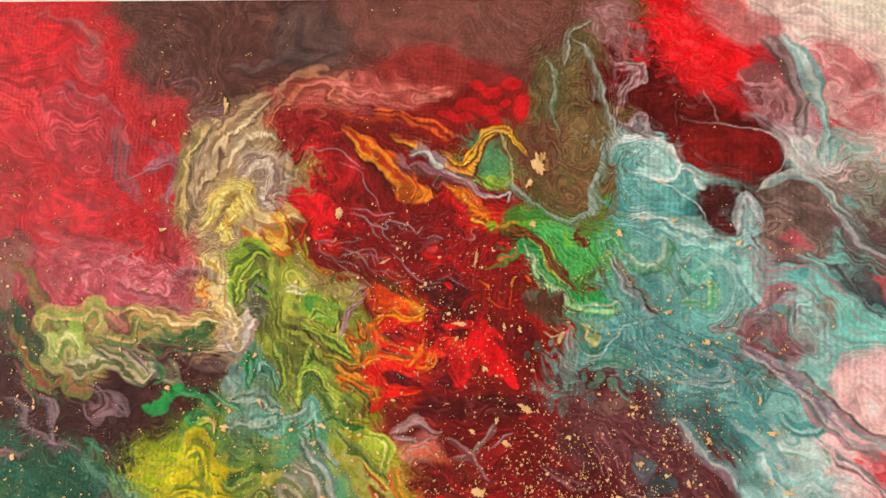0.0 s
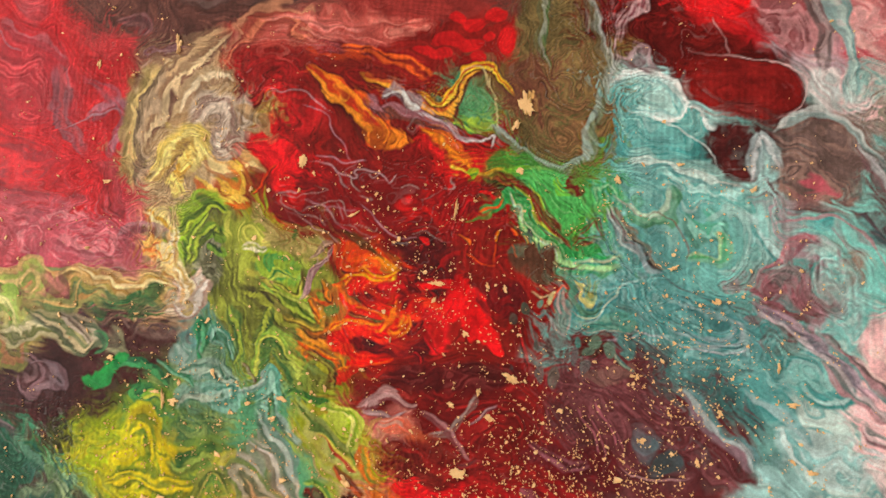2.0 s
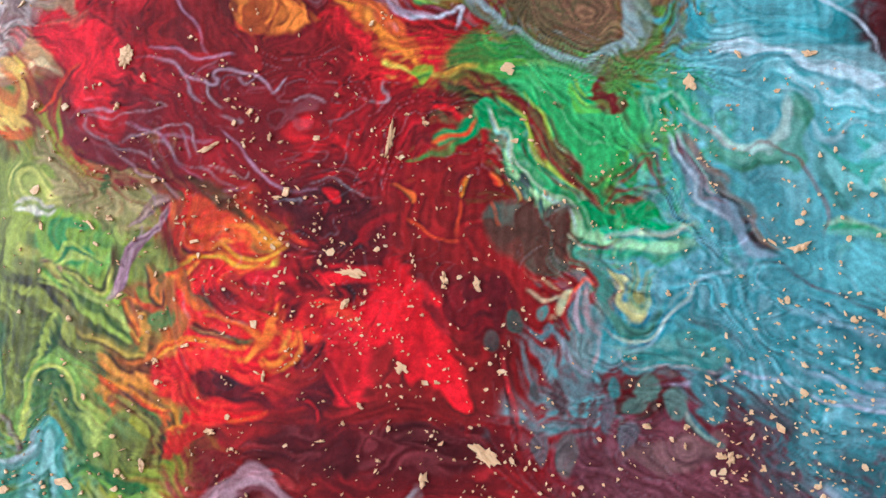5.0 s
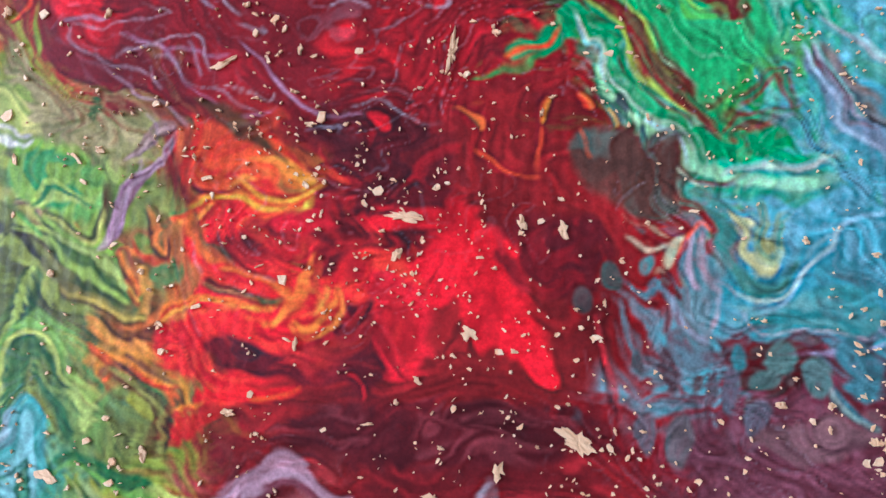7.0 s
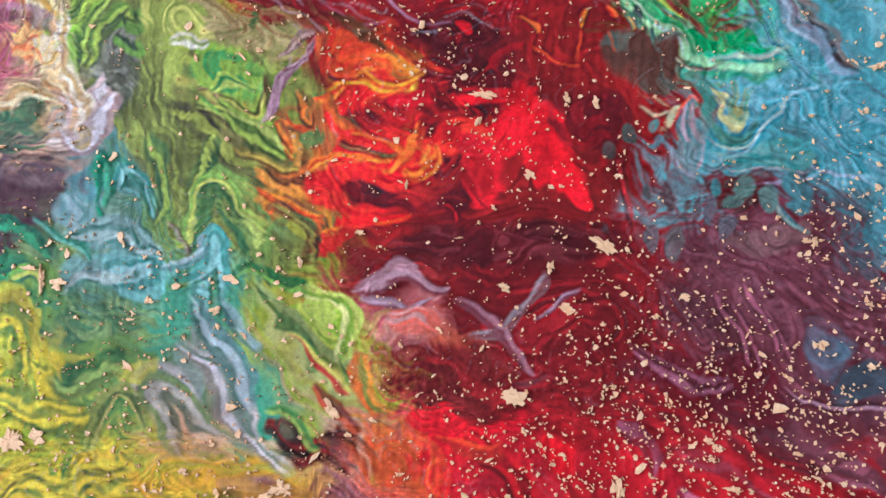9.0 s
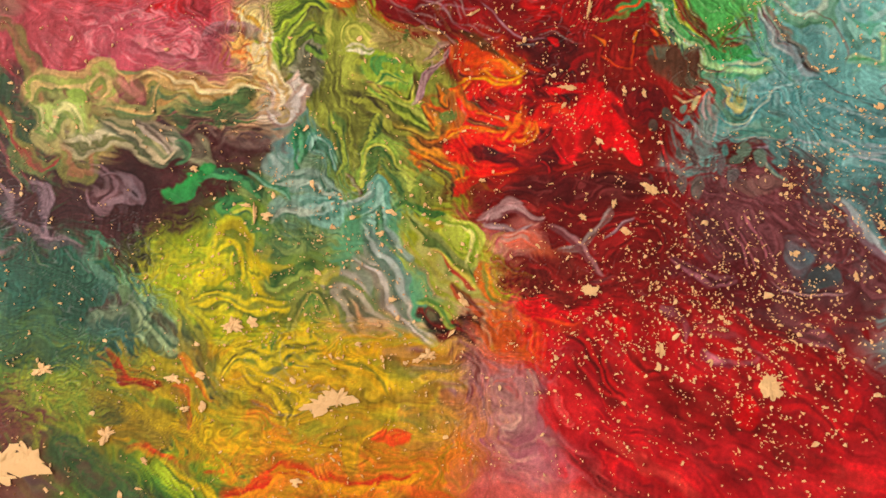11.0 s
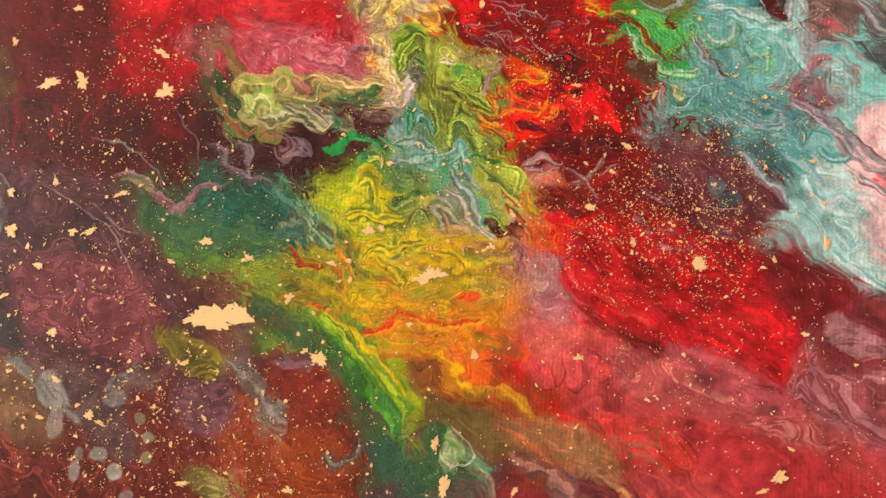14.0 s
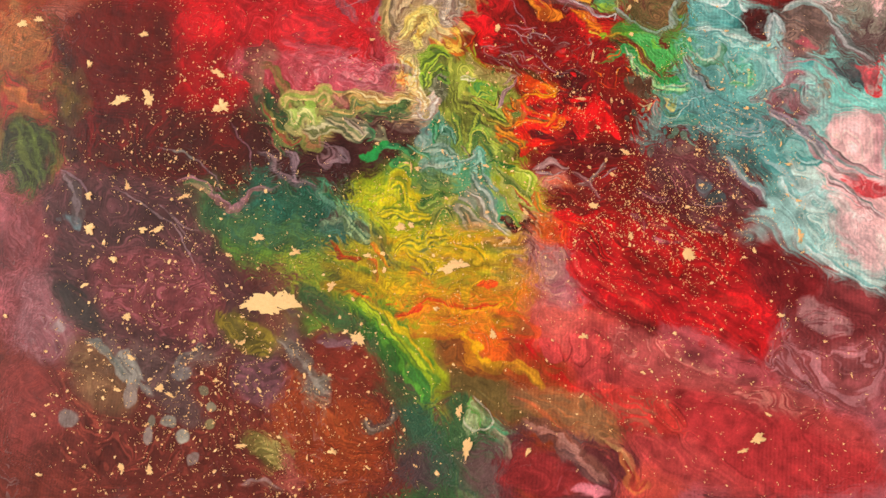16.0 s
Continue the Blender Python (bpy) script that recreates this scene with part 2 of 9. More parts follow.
pool("re", -1.0, -18.9, 4.3)
pool("re", 8.5, -18.3, 4.2)
pool("dr", 17.7, -17.6, 4.1)
pool("te", 26.8, -17.0, 4.1)
pool("te", 35.7, -16.4, 4.0)
pool("te", 44.4, -15.9, 3.9)
pool("te", 53.0, -15.3, 3.9)
pool("lav", 61.3, -14.7, 3.8)
pool("cy", 69.5, -14.2, 3.8)
pool("dk", -72.2, -33.7, 4.7)
pool("br", -61.2, -32.9, 4.6)
pool("dk", -50.5, -32.0, 4.6)
pool("gr", -40.0, -31.2, 4.5)
pool("tg", -29.8, -30.4, 4.4)
pool("tg", -19.8, -29.6, 4.3)
pool("yg", -10.0, -28.9, 4.3)
pool("dr", -0.4, -28.1, 4.2)
pool("dr", 9.0, -27.4, 4.1)
pool("dr", 18.2, -26.7, 4.1)
pool("plum", 27.2, -26.0, 4.0)
pool("plum", 36.0, -25.3, 3.9)
pool("te", 44.6, -24.7, 3.9)
pool("gp", 53.1, -24.0, 3.8)
pool("te", 61.4, -23.4, 3.8)
pool("pw", 69.5, -22.7, 3.7)
pool("dg", -70.8, -43.4, 4.7)
pool("em", -60.0, -42.5, 4.6)
pool("yg", -49.4, -41.6, 4.5)
pool("ye", -39.0, -40.7, 4.4)
pool("yg", -28.9, -39.8, 4.4)
pool("tg", -19.0, -38.9, 4.3)
pool("yg", -9.3, -38.0, 4.2)
pool("salmon", 0.2, -37.2, 4.1)
pool("dr", 9.5, -36.4, 4.1)
pool("dr", 18.6, -35.6, 4.0)
pool("plum", 27.5, -34.8, 4.0)
pool("plum", 36.2, -34.1, 3.9)
pool("plum", 44.8, -33.3, 3.8)
pool("te", 53.2, -32.6, 3.8)
pool("bl", 61.4, -31.8, 3.7)
pool("pw", 69.4, -31.1, 3.7)
pool("dr", -130.1, -2.3, 4.4)
pool("dr", -120.4, -1.9, 4.3)
pool("dr", -110.9, -1.5, 4.3)
pool("re", -101.4, -1.1, 4.3)
pool("re", -92.1, -0.7, 4.2)
pool("cr", -82.8, -0.3, 4.2)
pool("pk", -73.7, 0.1, 4.1)
pool("dr", -128.4, -11.8, 4.3)
pool("dr", -118.8, -11.3, 4.3)
pool("dr", -109.4, -10.8, 4.2)
pool("dr", -100.0, -10.4, 4.2)
pool("re", -90.7, -9.9, 4.2)
pool("re", -81.5, -9.5, 4.1)
pool("cr", -72.5, -9.1, 4.1)
pool("dr", -126.8, -21.1, 4.3)
pool("dr", -117.3, -20.6, 4.2)
pool("dr", -107.9, -20.0, 4.2)
pool("dr", -98.6, -19.6, 4.1)
pool("dr", -89.4, -19.1, 4.1)
pool("dk", -80.3, -18.6, 4.1)
pool("plum", -71.3, -18.1, 4.0)
pool("dk", -125.1, -30.2, 4.2)
pool("dk", -115.7, -29.7, 4.2)
pool("dk", -106.4, -29.1, 4.1)
pool("dk", -97.2, -28.6, 4.1)
pool("dk", -88.0, -28.0, 4.1)
pool("dk", -79.0, -27.5, 4.0)
pool("plum", -70.1, -27.0, 4.0)
pool("plum", -123.5, -39.2, 4.2)
pool("plum", -114.2, -38.6, 4.1)
pool("plum", -104.9, -38.0, 4.1)
pool("dk", -95.8, -37.4, 4.0)
pool("dk", -86.8, -36.9, 4.0)
pool("dk", -77.8, -36.3, 4.0)
pool("gp", -69.0, -35.7, 3.9)
pool("plum", -121.9, -48.1, 4.1)
pool("plum", -112.6, -47.5, 4.1)
pool("plum", -103.5, -46.8, 4.0)
pool("dg", -94.4, -46.2, 4.0)
pool("dg", -85.5, -45.6, 4.0)
pool("dg", -76.6, -44.9, 3.9)
pool("dg", -67.9, -44.3, 3.9)
pool("dg", -59.2, -43.7, 3.9)
pool("dg", -50.6, -43.1, 3.8)
pool("gr", -42.1, -42.5, 3.8)
pool("ye", -33.7, -41.9, 3.8)
pool("plum", -120.3, -56.8, 4.1)
pool("plum", -111.2, -56.1, 4.0)
pool("plum", -102.1, -55.5, 4.0)
pool("plum", -93.1, -54.8, 4.0)
pool("dg", -84.2, -54.1, 3.9)
pool("gr", -75.4, -53.5, 3.9)
pool("dg", -66.7, -52.8, 3.9)
pool("dg", -58.1, -52.2, 3.8)
pool("tg", -49.6, -51.5, 3.8)
pool("yg", -41.2, -50.9, 3.8)
pool("ye", -32.9, -50.3, 3.7)
pool("yg", -24.6, -49.6, 3.7)
pool("tan", -16.5, -49.0, 3.7)
pool("tan", -8.4, -48.4, 3.6)
pool("or", -0.4, -47.8, 3.6)
pool("re", 7.5, -47.2, 3.6)
pool("re", 15.3, -46.6, 3.6)
pool("dr", 23.1, -46.1, 3.5)
pool("plum", 30.7, -45.5, 3.5)
pool("dr", 38.3, -44.9, 3.5)
pool("dr", 45.9, -44.3, 3.5)
pool("bl", 53.3, -43.8, 3.4)
pool("bl", 60.7, -43.2, 3.4)
pool("wt", 68.0, -42.7, 3.4)
pool("plum", -118.8, -65.4, 4.0)
pool("plum", -109.7, -64.7, 4.0)
pool("plum", -100.7, -64.0, 3.9)
pool("plum", -91.8, -63.3, 3.9)
pool("plum", -83.0, -62.5, 3.9)
pool("gr", -74.3, -61.8, 3.8)
pool("yg", -65.6, -61.2, 3.8)
pool("yg", -57.1, -60.5, 3.8)
pool("yg", -48.7, -59.8, 3.8)
pool("ye", -40.3, -59.1, 3.7)
pool("ye", -32.1, -58.5, 3.7)
pool("ye", -23.9, -57.8, 3.7)
pool("or", -15.8, -57.1, 3.6)
pool("tan", -7.8, -56.5, 3.6)
pool("rs", 0.2, -55.9, 3.6)
pool("rs", 8.0, -55.2, 3.6)
pool("re", 15.8, -54.6, 3.5)
pool("re", 23.5, -54.0, 3.5)
pool("dr", 31.1, -53.4, 3.5)
pool("dr", 38.6, -52.8, 3.4)
pool("dr", 46.1, -52.2, 3.4)
pool("dr", 53.5, -51.6, 3.4)
pool("dr", 60.8, -51.0, 3.4)
pool("bl", 68.1, -50.4, 3.4)
pool("plum", -117.3, -73.9, 4.0)
pool("plum", -108.2, -73.1, 3.9)
pool("plum", -99.3, -72.4, 3.9)
pool("plum", -90.5, -71.6, 3.9)
pool("dk", -81.8, -70.9, 3.8)
pool("br", -73.1, -70.1, 3.8)
pool("br", -64.6, -69.4, 3.8)
pool("gr", -56.1, -68.7, 3.7)
pool("yg", -47.7, -67.9, 3.7)
pool("or", -39.5, -67.2, 3.7)
pool("ye", -31.3, -66.5, 3.7)
pool("or", -23.1, -65.8, 3.6)
pool("or", -15.1, -65.2, 3.6)
pool("tan", -7.2, -64.5, 3.6)
pool("salmon", 0.7, -63.8, 3.5)
pool("rs", 8.5, -63.1, 3.5)
pool("re", 16.2, -62.5, 3.5)
pool("re", 23.9, -61.8, 3.5)
pool("re", 31.4, -61.2, 3.4)
pool("dr", 38.9, -60.5, 3.4)
pool("dr", 46.3, -59.9, 3.4)
pool("dr", 53.7, -59.3, 3.4)
pool("plum", 60.9, -58.7, 3.3)
pool("plum", 68.1, -58.0, 3.3)
pool("plum", -115.8, -82.2, 3.9)
pool("plum", -106.8, -81.4, 3.9)
pool("plum", -98.0, -80.6, 3.9)
pool("plum", -89.2, -79.8, 3.8)
pool("dk", -80.6, -79.0, 3.8)
pool("ol", -72.0, -78.3, 3.8)
pool("gp", -63.5, -77.5, 3.7)
pool("plum", -55.1, -76.7, 3.7)
pool("br", -46.8, -76.0, 3.7)
pool("gr", -38.6, -75.2, 3.6)
pool("yg", -30.5, -74.5, 3.6)
pool("ye", -22.4, -73.8, 3.6)
pool("or", -14.4, -73.0, 3.6)
pool("salmon", -6.5, -72.3, 3.5)
pool("re", 1.3, -71.6, 3.5)
pool("salmon", 9.0, -70.9, 3.5)
pool("salmon", 16.7, -70.2, 3.5)
pool("cr", 24.2, -69.5, 3.4)
pool("cr", 31.8, -68.9, 3.4)
pool("dr", 39.2, -68.2, 3.4)
pool("cr", 46.5, -67.5, 3.4)
pool("cr", 53.8, -66.9, 3.3)
pool("lav", 61.1, -66.2, 3.3)
pool("plum", 68.2, -65.6, 3.3)
pool("gp", -114.3, -90.4, 3.9)
pool("gy", -105.4, -89.6, 3.8)
pool("gp", -96.6, -88.7, 3.8)
pool("gy", -88.0, -87.9, 3.8)
pool("plum", -79.4, -87.1, 3.7)
pool("br", -70.9, -86.3, 3.7)
pool("gp", -62.5, -85.5, 3.7)
pool("gp", -54.1, -84.7, 3.7)
pool("br", -45.9, -83.9, 3.6)
pool("gr", -37.7, -83.1, 3.6)
pool("yg", -29.7, -82.3, 3.6)
pool("br", -21.7, -81.6, 3.5)
pool("or", -13.8, -80.8, 3.5)
pool("ob", -5.9, -80.1, 3.5)
pool("ob", 1.8, -79.3, 3.5)
pool("re", 9.5, -78.6, 3.4)
pool("salmon", 17.1, -77.9, 3.4)
pool("salmon", 24.6, -77.2, 3.4)
pool("cr", 32.1, -76.4, 3.4)
pool("cr", 39.5, -75.7, 3.3)
pool("cr", 46.8, -75.0, 3.3)
pool("cr", 54.0, -74.3, 3.3)
pool("dr", 61.2, -73.7, 3.3)
pool("plum", 68.3, -73.0, 3.3)
pool("gp", -112.8, -98.5, 3.8)
pool("gy", -104.0, -97.6, 3.8)
pool("gp", -95.3, -96.8, 3.8)
pool("gp", -86.7, -95.9, 3.7)
pool("br", -78.2, -95.0, 3.7)
pool("br", -69.8, -94.2, 3.7)
pool("br", -61.4, -93.3, 3.6)
pool("gy", -53.2, -92.5, 3.6)
pool("ob", -45.0, -91.7, 3.6)
pool("dg", -36.9, -90.9, 3.6)
pool("gr", -28.9, -90.1, 3.5)
pool("br", -21.0, -89.3, 3.5)
pool("or", -13.1, -88.5, 3.5)
pool("ob", -5.3, -87.7, 3.5)
pool("ob", 2.4, -86.9, 3.4)
pool("salmon", 10.0, -86.2, 3.4)
pool("salmon", 17.5, -85.4, 3.4)
pool("salmon", 25.0, -84.7, 3.4)
pool("pk", 32.4, -83.9, 3.3)
pool("pk", 39.7, -83.2, 3.3)
pool("cr", 47.0, -82.4, 3.3)
pool("cr", 54.2, -81.7, 3.3)
pool("rs", 61.3, -81.0, 3.2)
pool("rs", 68.3, -80.3, 3.2)
pool("gp", -111.4, -106.5, 3.8)
pool("gp", -102.7, -105.6, 3.8)
pool("rdb", -94.1, -104.6, 3.7)
pool("ol", -85.5, -103.7, 3.7)
pool("rdb", -77.1, -102.9, 3.7)
pool("rdb", -68.7, -102.0, 3.6)
pool("rdb", -60.4, -101.1, 3.6)
pool("rdb", -52.2, -100.2, 3.6)
pool("ob", -44.1, -99.4, 3.6)
pool("ob", -36.1, -98.5, 3.5)
pool("dg", -28.1, -97.7, 3.5)
pool("dg", -20.3, -96.9, 3.5)
pool("tg", -12.5, -96.0, 3.4)
pool("gp", -4.8, -95.2, 3.4)
pool("plum", 2.9, -94.4, 3.4)
pool("gp", 10.5, -93.6, 3.4)
pool("salmon", 17.9, -92.8, 3.3)
pool("salmon", 25.4, -92.1, 3.3)
pool("salmon", 32.7, -91.3, 3.3)
pool("cr", 40.0, -90.5, 3.3)
pool("cr", 47.2, -89.8, 3.3)
pool("rs", 54.3, -89.0, 3.2)
pool("rs", 61.4, -88.3, 3.2)
pool("rs", 68.4, -87.5, 3.2)
pool("rdb", -110.0, -114.3, 3.7)
pool("gp", -101.3, -113.4, 3.7)
pool("rdb", -92.8, -112.4, 3.7)
pool("rdb", -84.3, -111.5, 3.7)
pool("rdb", -75.9, -110.6, 3.6)
pool("rdb", -67.6, -109.6, 3.6)
pool("rdb", -59.4, -108.7, 3.6)
pool("ob", -51.3, -107.8, 3.5)
pool("ob", -43.2, -107.0, 3.5)
pool("rdb", -35.3, -106.1, 3.5)
pool("dg", -27.4, -105.2, 3.5)
pool("dg", -19.6, -104.4, 3.4)
pool("gp", -11.8, -103.5, 3.4)
pool("plum", -4.2, -102.7, 3.4)
pool("ob", 3.4, -101.8, 3.4)
pool("plum", 10.9, -101.0, 3.3)
pool("plum", 18.4, -100.2, 3.3)
pool("salmon", 25.7, -99.4, 3.3)
pool("salmon", 33.0, -98.6, 3.3)
pool("rs", 40.3, -97.8, 3.2)
pool("plum", 47.4, -97.0, 3.2)
pool("plum", 54.5, -96.2, 3.2)
pool("rs", 61.5, -95.4, 3.2)
pool("rs", 68.5, -94.6, 3.2)
pool("ob", -150.5, 1.8, 7.6)
pool("ol", -147.7, -14.6, 7.5)
pool("dg", -145.0, -30.6, 7.4)
pool("rs", -142.3, -46.2, 7.3)
pool("plum", -139.7, -61.5, 7.1)
pool("rs", -137.2, -76.4, 7.0)
pool("rdb", -134.7, -91.0, 6.9)
pool("rdb", -132.2, -105.3, 6.8)
pool("rdb", -129.8, -119.3, 6.7)


# ---- noise on arrays ----
def lattice(a, b, scale, seed):
    """Smooth value noise in -1..1, with features of that size."""
    rng = np.random.RandomState(seed)
    table = rng.uniform(-1, 1, (256, 256)).astype(np.float32)
    x, y = a / scale + 400, b / scale + 400
    i, j = np.floor(x).astype(np.int32), np.floor(y).astype(np.int32)
    u, v = (x - i).astype(np.float32), (y - j).astype(np.float32)
    u, v = u * u * u * (u * (u * 6 - 15) + 10), v * v * v * (v * (v * 6 - 15) + 10)
    i0, j0, i1, j1 = i & 255, j & 255, (i + 1) & 255, (j + 1) & 255
    top = table[j0, i0] * (1 - u) + table[j0, i1] * u
    low = table[j1, i0] * (1 - u) + table[j1, i1] * u
    return (top * (1 - v) + low * v) * 1.5


def sample(field, a, b, step):
    """Bilinear reading of a raster at places in millimetres."""
    x = np.clip((a - LEFT) / step, 0, field.shape[1] - 1.001)
    y = np.clip((b - BOTTOM) / step, 0, field.shape[0] - 1.001)
    i, j = x.astype(np.int32), y.astype(np.int32)
    u, v = (x - i).astype(np.float32), (y - j).astype(np.float32)
    if field.ndim == 3:
        u, v = u[..., None], v[..., None]
    return (field[j, i] * (1 - u) + field[j, i + 1] * u) * (1 - v) + (field[j + 1, i] * (1 - u) + field[j + 1, i + 1] * u) * v


fa = (LEFT + STEP * np.arange(NA, dtype=np.float32))[None, :] + np.zeros((NB, 1), np.float32)
fb = (BOTTOM + STEP * np.arange(NB, dtype=np.float32))[:, None] + np.zeros((1, NA), np.float32)
bend_a, bend_b = 1.7 * lattice(fa, fb, 4.5, 2), 1.7 * lattice(fa, fb, 4.5, 5)
swirl_a = 3.6 * lattice(fa, fb, 11, 1) + bend_a
swirl_b = 3.6 * lattice(fa, fb, 11, 4) + bend_b
# poured fields, drawn-out ribbons and cells, in the order in which they go on
queue = []


def field(*told):
    queue.append(("field", told))


def ribbon(*told):
    queue.append(("ribbon", told))


def cell(*told):
    queue.append(("cell", told))


# left edge
field("9a3028", 2.06, [(-160.7, 9.8), (-130.8, 10.6), (-132.7, 0.5), (-136.5, -8), (-132.4, -22.6), (-132.4, -43.5), (-140.3, -47.2), (-150.2, -49.4)], "5a3a20", 0.5)
field("8c5a34", 0.88, [(-160.7, 9.8), (-149.4, 6.7), (-143.1, 0.1), (-143.4, -8.3), (-149.8, -11.9), (-156.8, -12.1)], "c06a3c", 0.5)
field("9a5244", 0.87, [(-146.5, 10.2), (-134.1, 9.7), (-133.3, 2.1), (-141.6, 1.9)])
ribbon("5a4a24 7a6a2c 4a3c20", 10.31, 0.4, [(-153.6, -10.3), (-144, -14.9), (-135.4, -14.6), (-132.7, -21), (-137.4, -23.7)])
ribbon("c07038 8a5a2c", 4.50, 0.7, [(-156.2, -15.5), (-150.4, -18.5), (-146.2, -22.5), (-139.2, -23)])
field("2e2e1c", 2.05, [(-154.4, -25.3), (-147.7, -24.2), (-135.5, -24.4), (-134.6, -35.7), (-136.3, -45.4), (-143.8, -46.6), (-150.6, -47.1)], "52602c", 0.35)
ribbon("6a8030 3e4a22 7a8a3a", 5.13, 0.4, [(-151, -25.2), (-146.1, -28.2), (-142.2, -36.1), (-138.2, -44.7)])
ribbon("5a6c2c 34401f", 3.73, 0.4, [(-143.7, -27.3), (-138.7, -31.1), (-135.1, -37.3), (-136.6, -43.8)])
field("3c1c18", 2.38, [(-143.3, 1.8), (-135.6, -3), (-127.9, -19.2), (-125.1, -36.8), (-133.2, -38.8), (-136.7, -22.8)])
# red top and dark band
field("5c1410", 2.69, [(-139.5, 10.4), (-107, 11.3), (-102.1, -0.1), (-103.4, -14.8), (-107.4, -21.4), (-120.7, -22.1), (-131.5, -17.7), (-137.3, -3)])
field("a01016", 2.93, [(-108.7, 11.2), (-85.6, 11.9), (-87, -2.9), (-83.4, -18.7), (-91.2, -20.7), (-102.7, -8.3)], "8c1216", 0.35)
field("d81822", 2.63, [(-104.9, 8), (-91.9, 10), (-89, 0.3), (-101.9, -1.8)])
field("a8181e", 2.22, [(-87.2, 11.8), (-53.7, 12.7), (-49.6, 3.3), (-58.1, -5), (-77.3, -3.3), (-84.8, -7.6)])
field("b02c38", 2.18, [(-77.9, 2.3), (-45.3, 6.6), (-42.7, -4.4), (-43.4, -13.8), (-63.4, -13.9), (-73.8, -5.6)], "d85060", 0.4)
field("a84c58", 1.24, [(-77.2, -4.1), (-58.1, -5), (-44, -7.6), (-43.4, -13), (-57.2, -13.6), (-69.9, -11.8)], "c87078", 0.5)
field("481612", 2.26, [(-129.3, -20.9), (-84.9, -19.6), (-76.5, -23.1), (-65.9, -33.4), (-80.7, -40.4), (-96.9, -38.3), (-108.9, -45.2), (-126.5, -38.4), (-132.2, -24.3)], "6a1614", 0.4)
field("3c1614", 1.23, [(-83.2, -20.3), (-70.4, -21.2), (-60.1, -30), (-40.8, -24.4), (-41.5, -33.5), (-54.4, -40.3), (-66.9, -38), (-79.3, -38.8)])
field("401816", 0.91, [(-59.4, -21.5), (-47.4, -19.3), (-32, -23.2), (-40.1, -31.9), (-52, -34.1), (-57.3, -26.8)])
# hooked green-tan trail at the top edge of the dark pool
ribbon("9a6a5a 8a5248 6e3a34", 4.79, 0.8, [(-74, -4), (-79.1, -1.8), (-82.1, -5.9), (-81, -12.3), (-79, -15.3)])
ribbon("6c6630 a07048 7a7a3a", 3.44, 0.9, [(-80.1, -6.6), (-76.9, -6.5), (-73.1, -11.9), (-69, -19.6), (-65.1, -26.4), (-61, -28.8), (-60.6, -25.4), (-64.1, -21.7), (-66.8, -18.7)])
field("8a8440", 0.31, [(-66.8, -18.7), (-63, -17.8), (-60.2, -21.5), (-60.6, -25.4), (-63.7, -24.8), (-65.9, -21.8)], "b0b860", 0.5)
ribbon("7e8a50 c09050 a8a05c", 3.98, 0.9, [(-66.1, -17.9), (-60.1, -15.3), (-57.2, -13.6), (-53.2, -15), (-56.7, -18.2), (-50.7, -17.2), (-47.8, -15.5), (-38.8, -14.3), (-30.9, -17.8)])
field("8a7a4a", 0.46, [(-63, -17.8), (-50.7, -17.2), (-45.9, -18.5), (-54.8, -21.3), (-56, -25.2), (-60.7, -24.6)], "a8b060", 0.5)
ribbon("9a8a70 5e5a48 8a8a6a", 3.34, 0.85, [(-57, -22.9), (-52.5, -21.1), (-48.4, -24), (-44.4, -26.1), (-43.9, -23.8), (-46.3, -22.4)])
# mauve ground lower left
field("4c2c2e", 2.87, [(-134.9, -38.9), (-96.7, -39.8), (-89.9, -54.7), (-79.4, -63), (-68.8, -74), (-76.8, -83.4), (-94.8, -87.9), (-111.3, -83.4), (-128.3, -78.9), (-136.9, -67.3), (-140, -48.8)], "6e4046", 0.35)
field("743438", 2.67, [(-150.5, -47.8), (-136.9, -47), (-132.4, -63.9), (-134.8, -79.4), (-142.6, -92.2)], "945058", 0.4)
field("885058", 1.96, [(-143.5, -67.8), (-131.9, -67), (-121.3, -81.3), (-122.9, -91.9), (-136, -91.6)], "a07078", 0.35)
field("3a3230", 1.62, [(-133.3, -68.6), (-121.4, -70.7), (-113.1, -82.1), (-116.1, -83.9), (-126.7, -78.8)])
field("6c3236", 2.21, [(-114.9, -59.6), (-94, -59.6), (-81.7, -69.1), (-82.1, -78), (-90.6, -84.6), (-104.1, -78.4), (-115.4, -77.8), (-122.1, -66.2)], "965058", 0.45)
ribbon("564848 8a7a80 4a3a3c", 3.66, 0.7, [(-133.2, -38.8), (-129.1, -43.3), (-126.4, -49.5), (-126.5, -54.2)])
field("6a8088", 0.50, [(-129.8, -51.3), (-127.1, -50.3), (-124.4, -54), (-127.5, -55.5)])
ribbon("a08090", 0.83, 0.6, [(-134, -38.9), (-130.6, -39.5), (-125.9, -42.4), (-122.6, -47.7)])
ribbon("9a8088", 0.64, 0.7, [(-107.7, -31), (-101, -31.9), (-95.1, -33.5), (-90.7, -36.4), (-87.7, -40.8), (-85, -43.7)])
ribbon("8a9088", 1.13, 0.8, [(-102.6, -32), (-97.7, -32.4), (-94.2, -34.2)])
ribbon("a07080", 0.55, 0.7, [(-86.1, -22.8), (-84, -26.6), (-80.4, -29.6), (-78.7, -37.2)])
ribbon("a0504c", 0.63, 0.7, [(-76.4, -23.9), (-73.6, -27.6), (-70.8, -31.4)])
ribbon("7a3c3c 4a6a40", 1.41, 0.7, [(-78.9, -22.4), (-75, -22.2), (-71.9, -28.3), (-69.9, -32.1)])
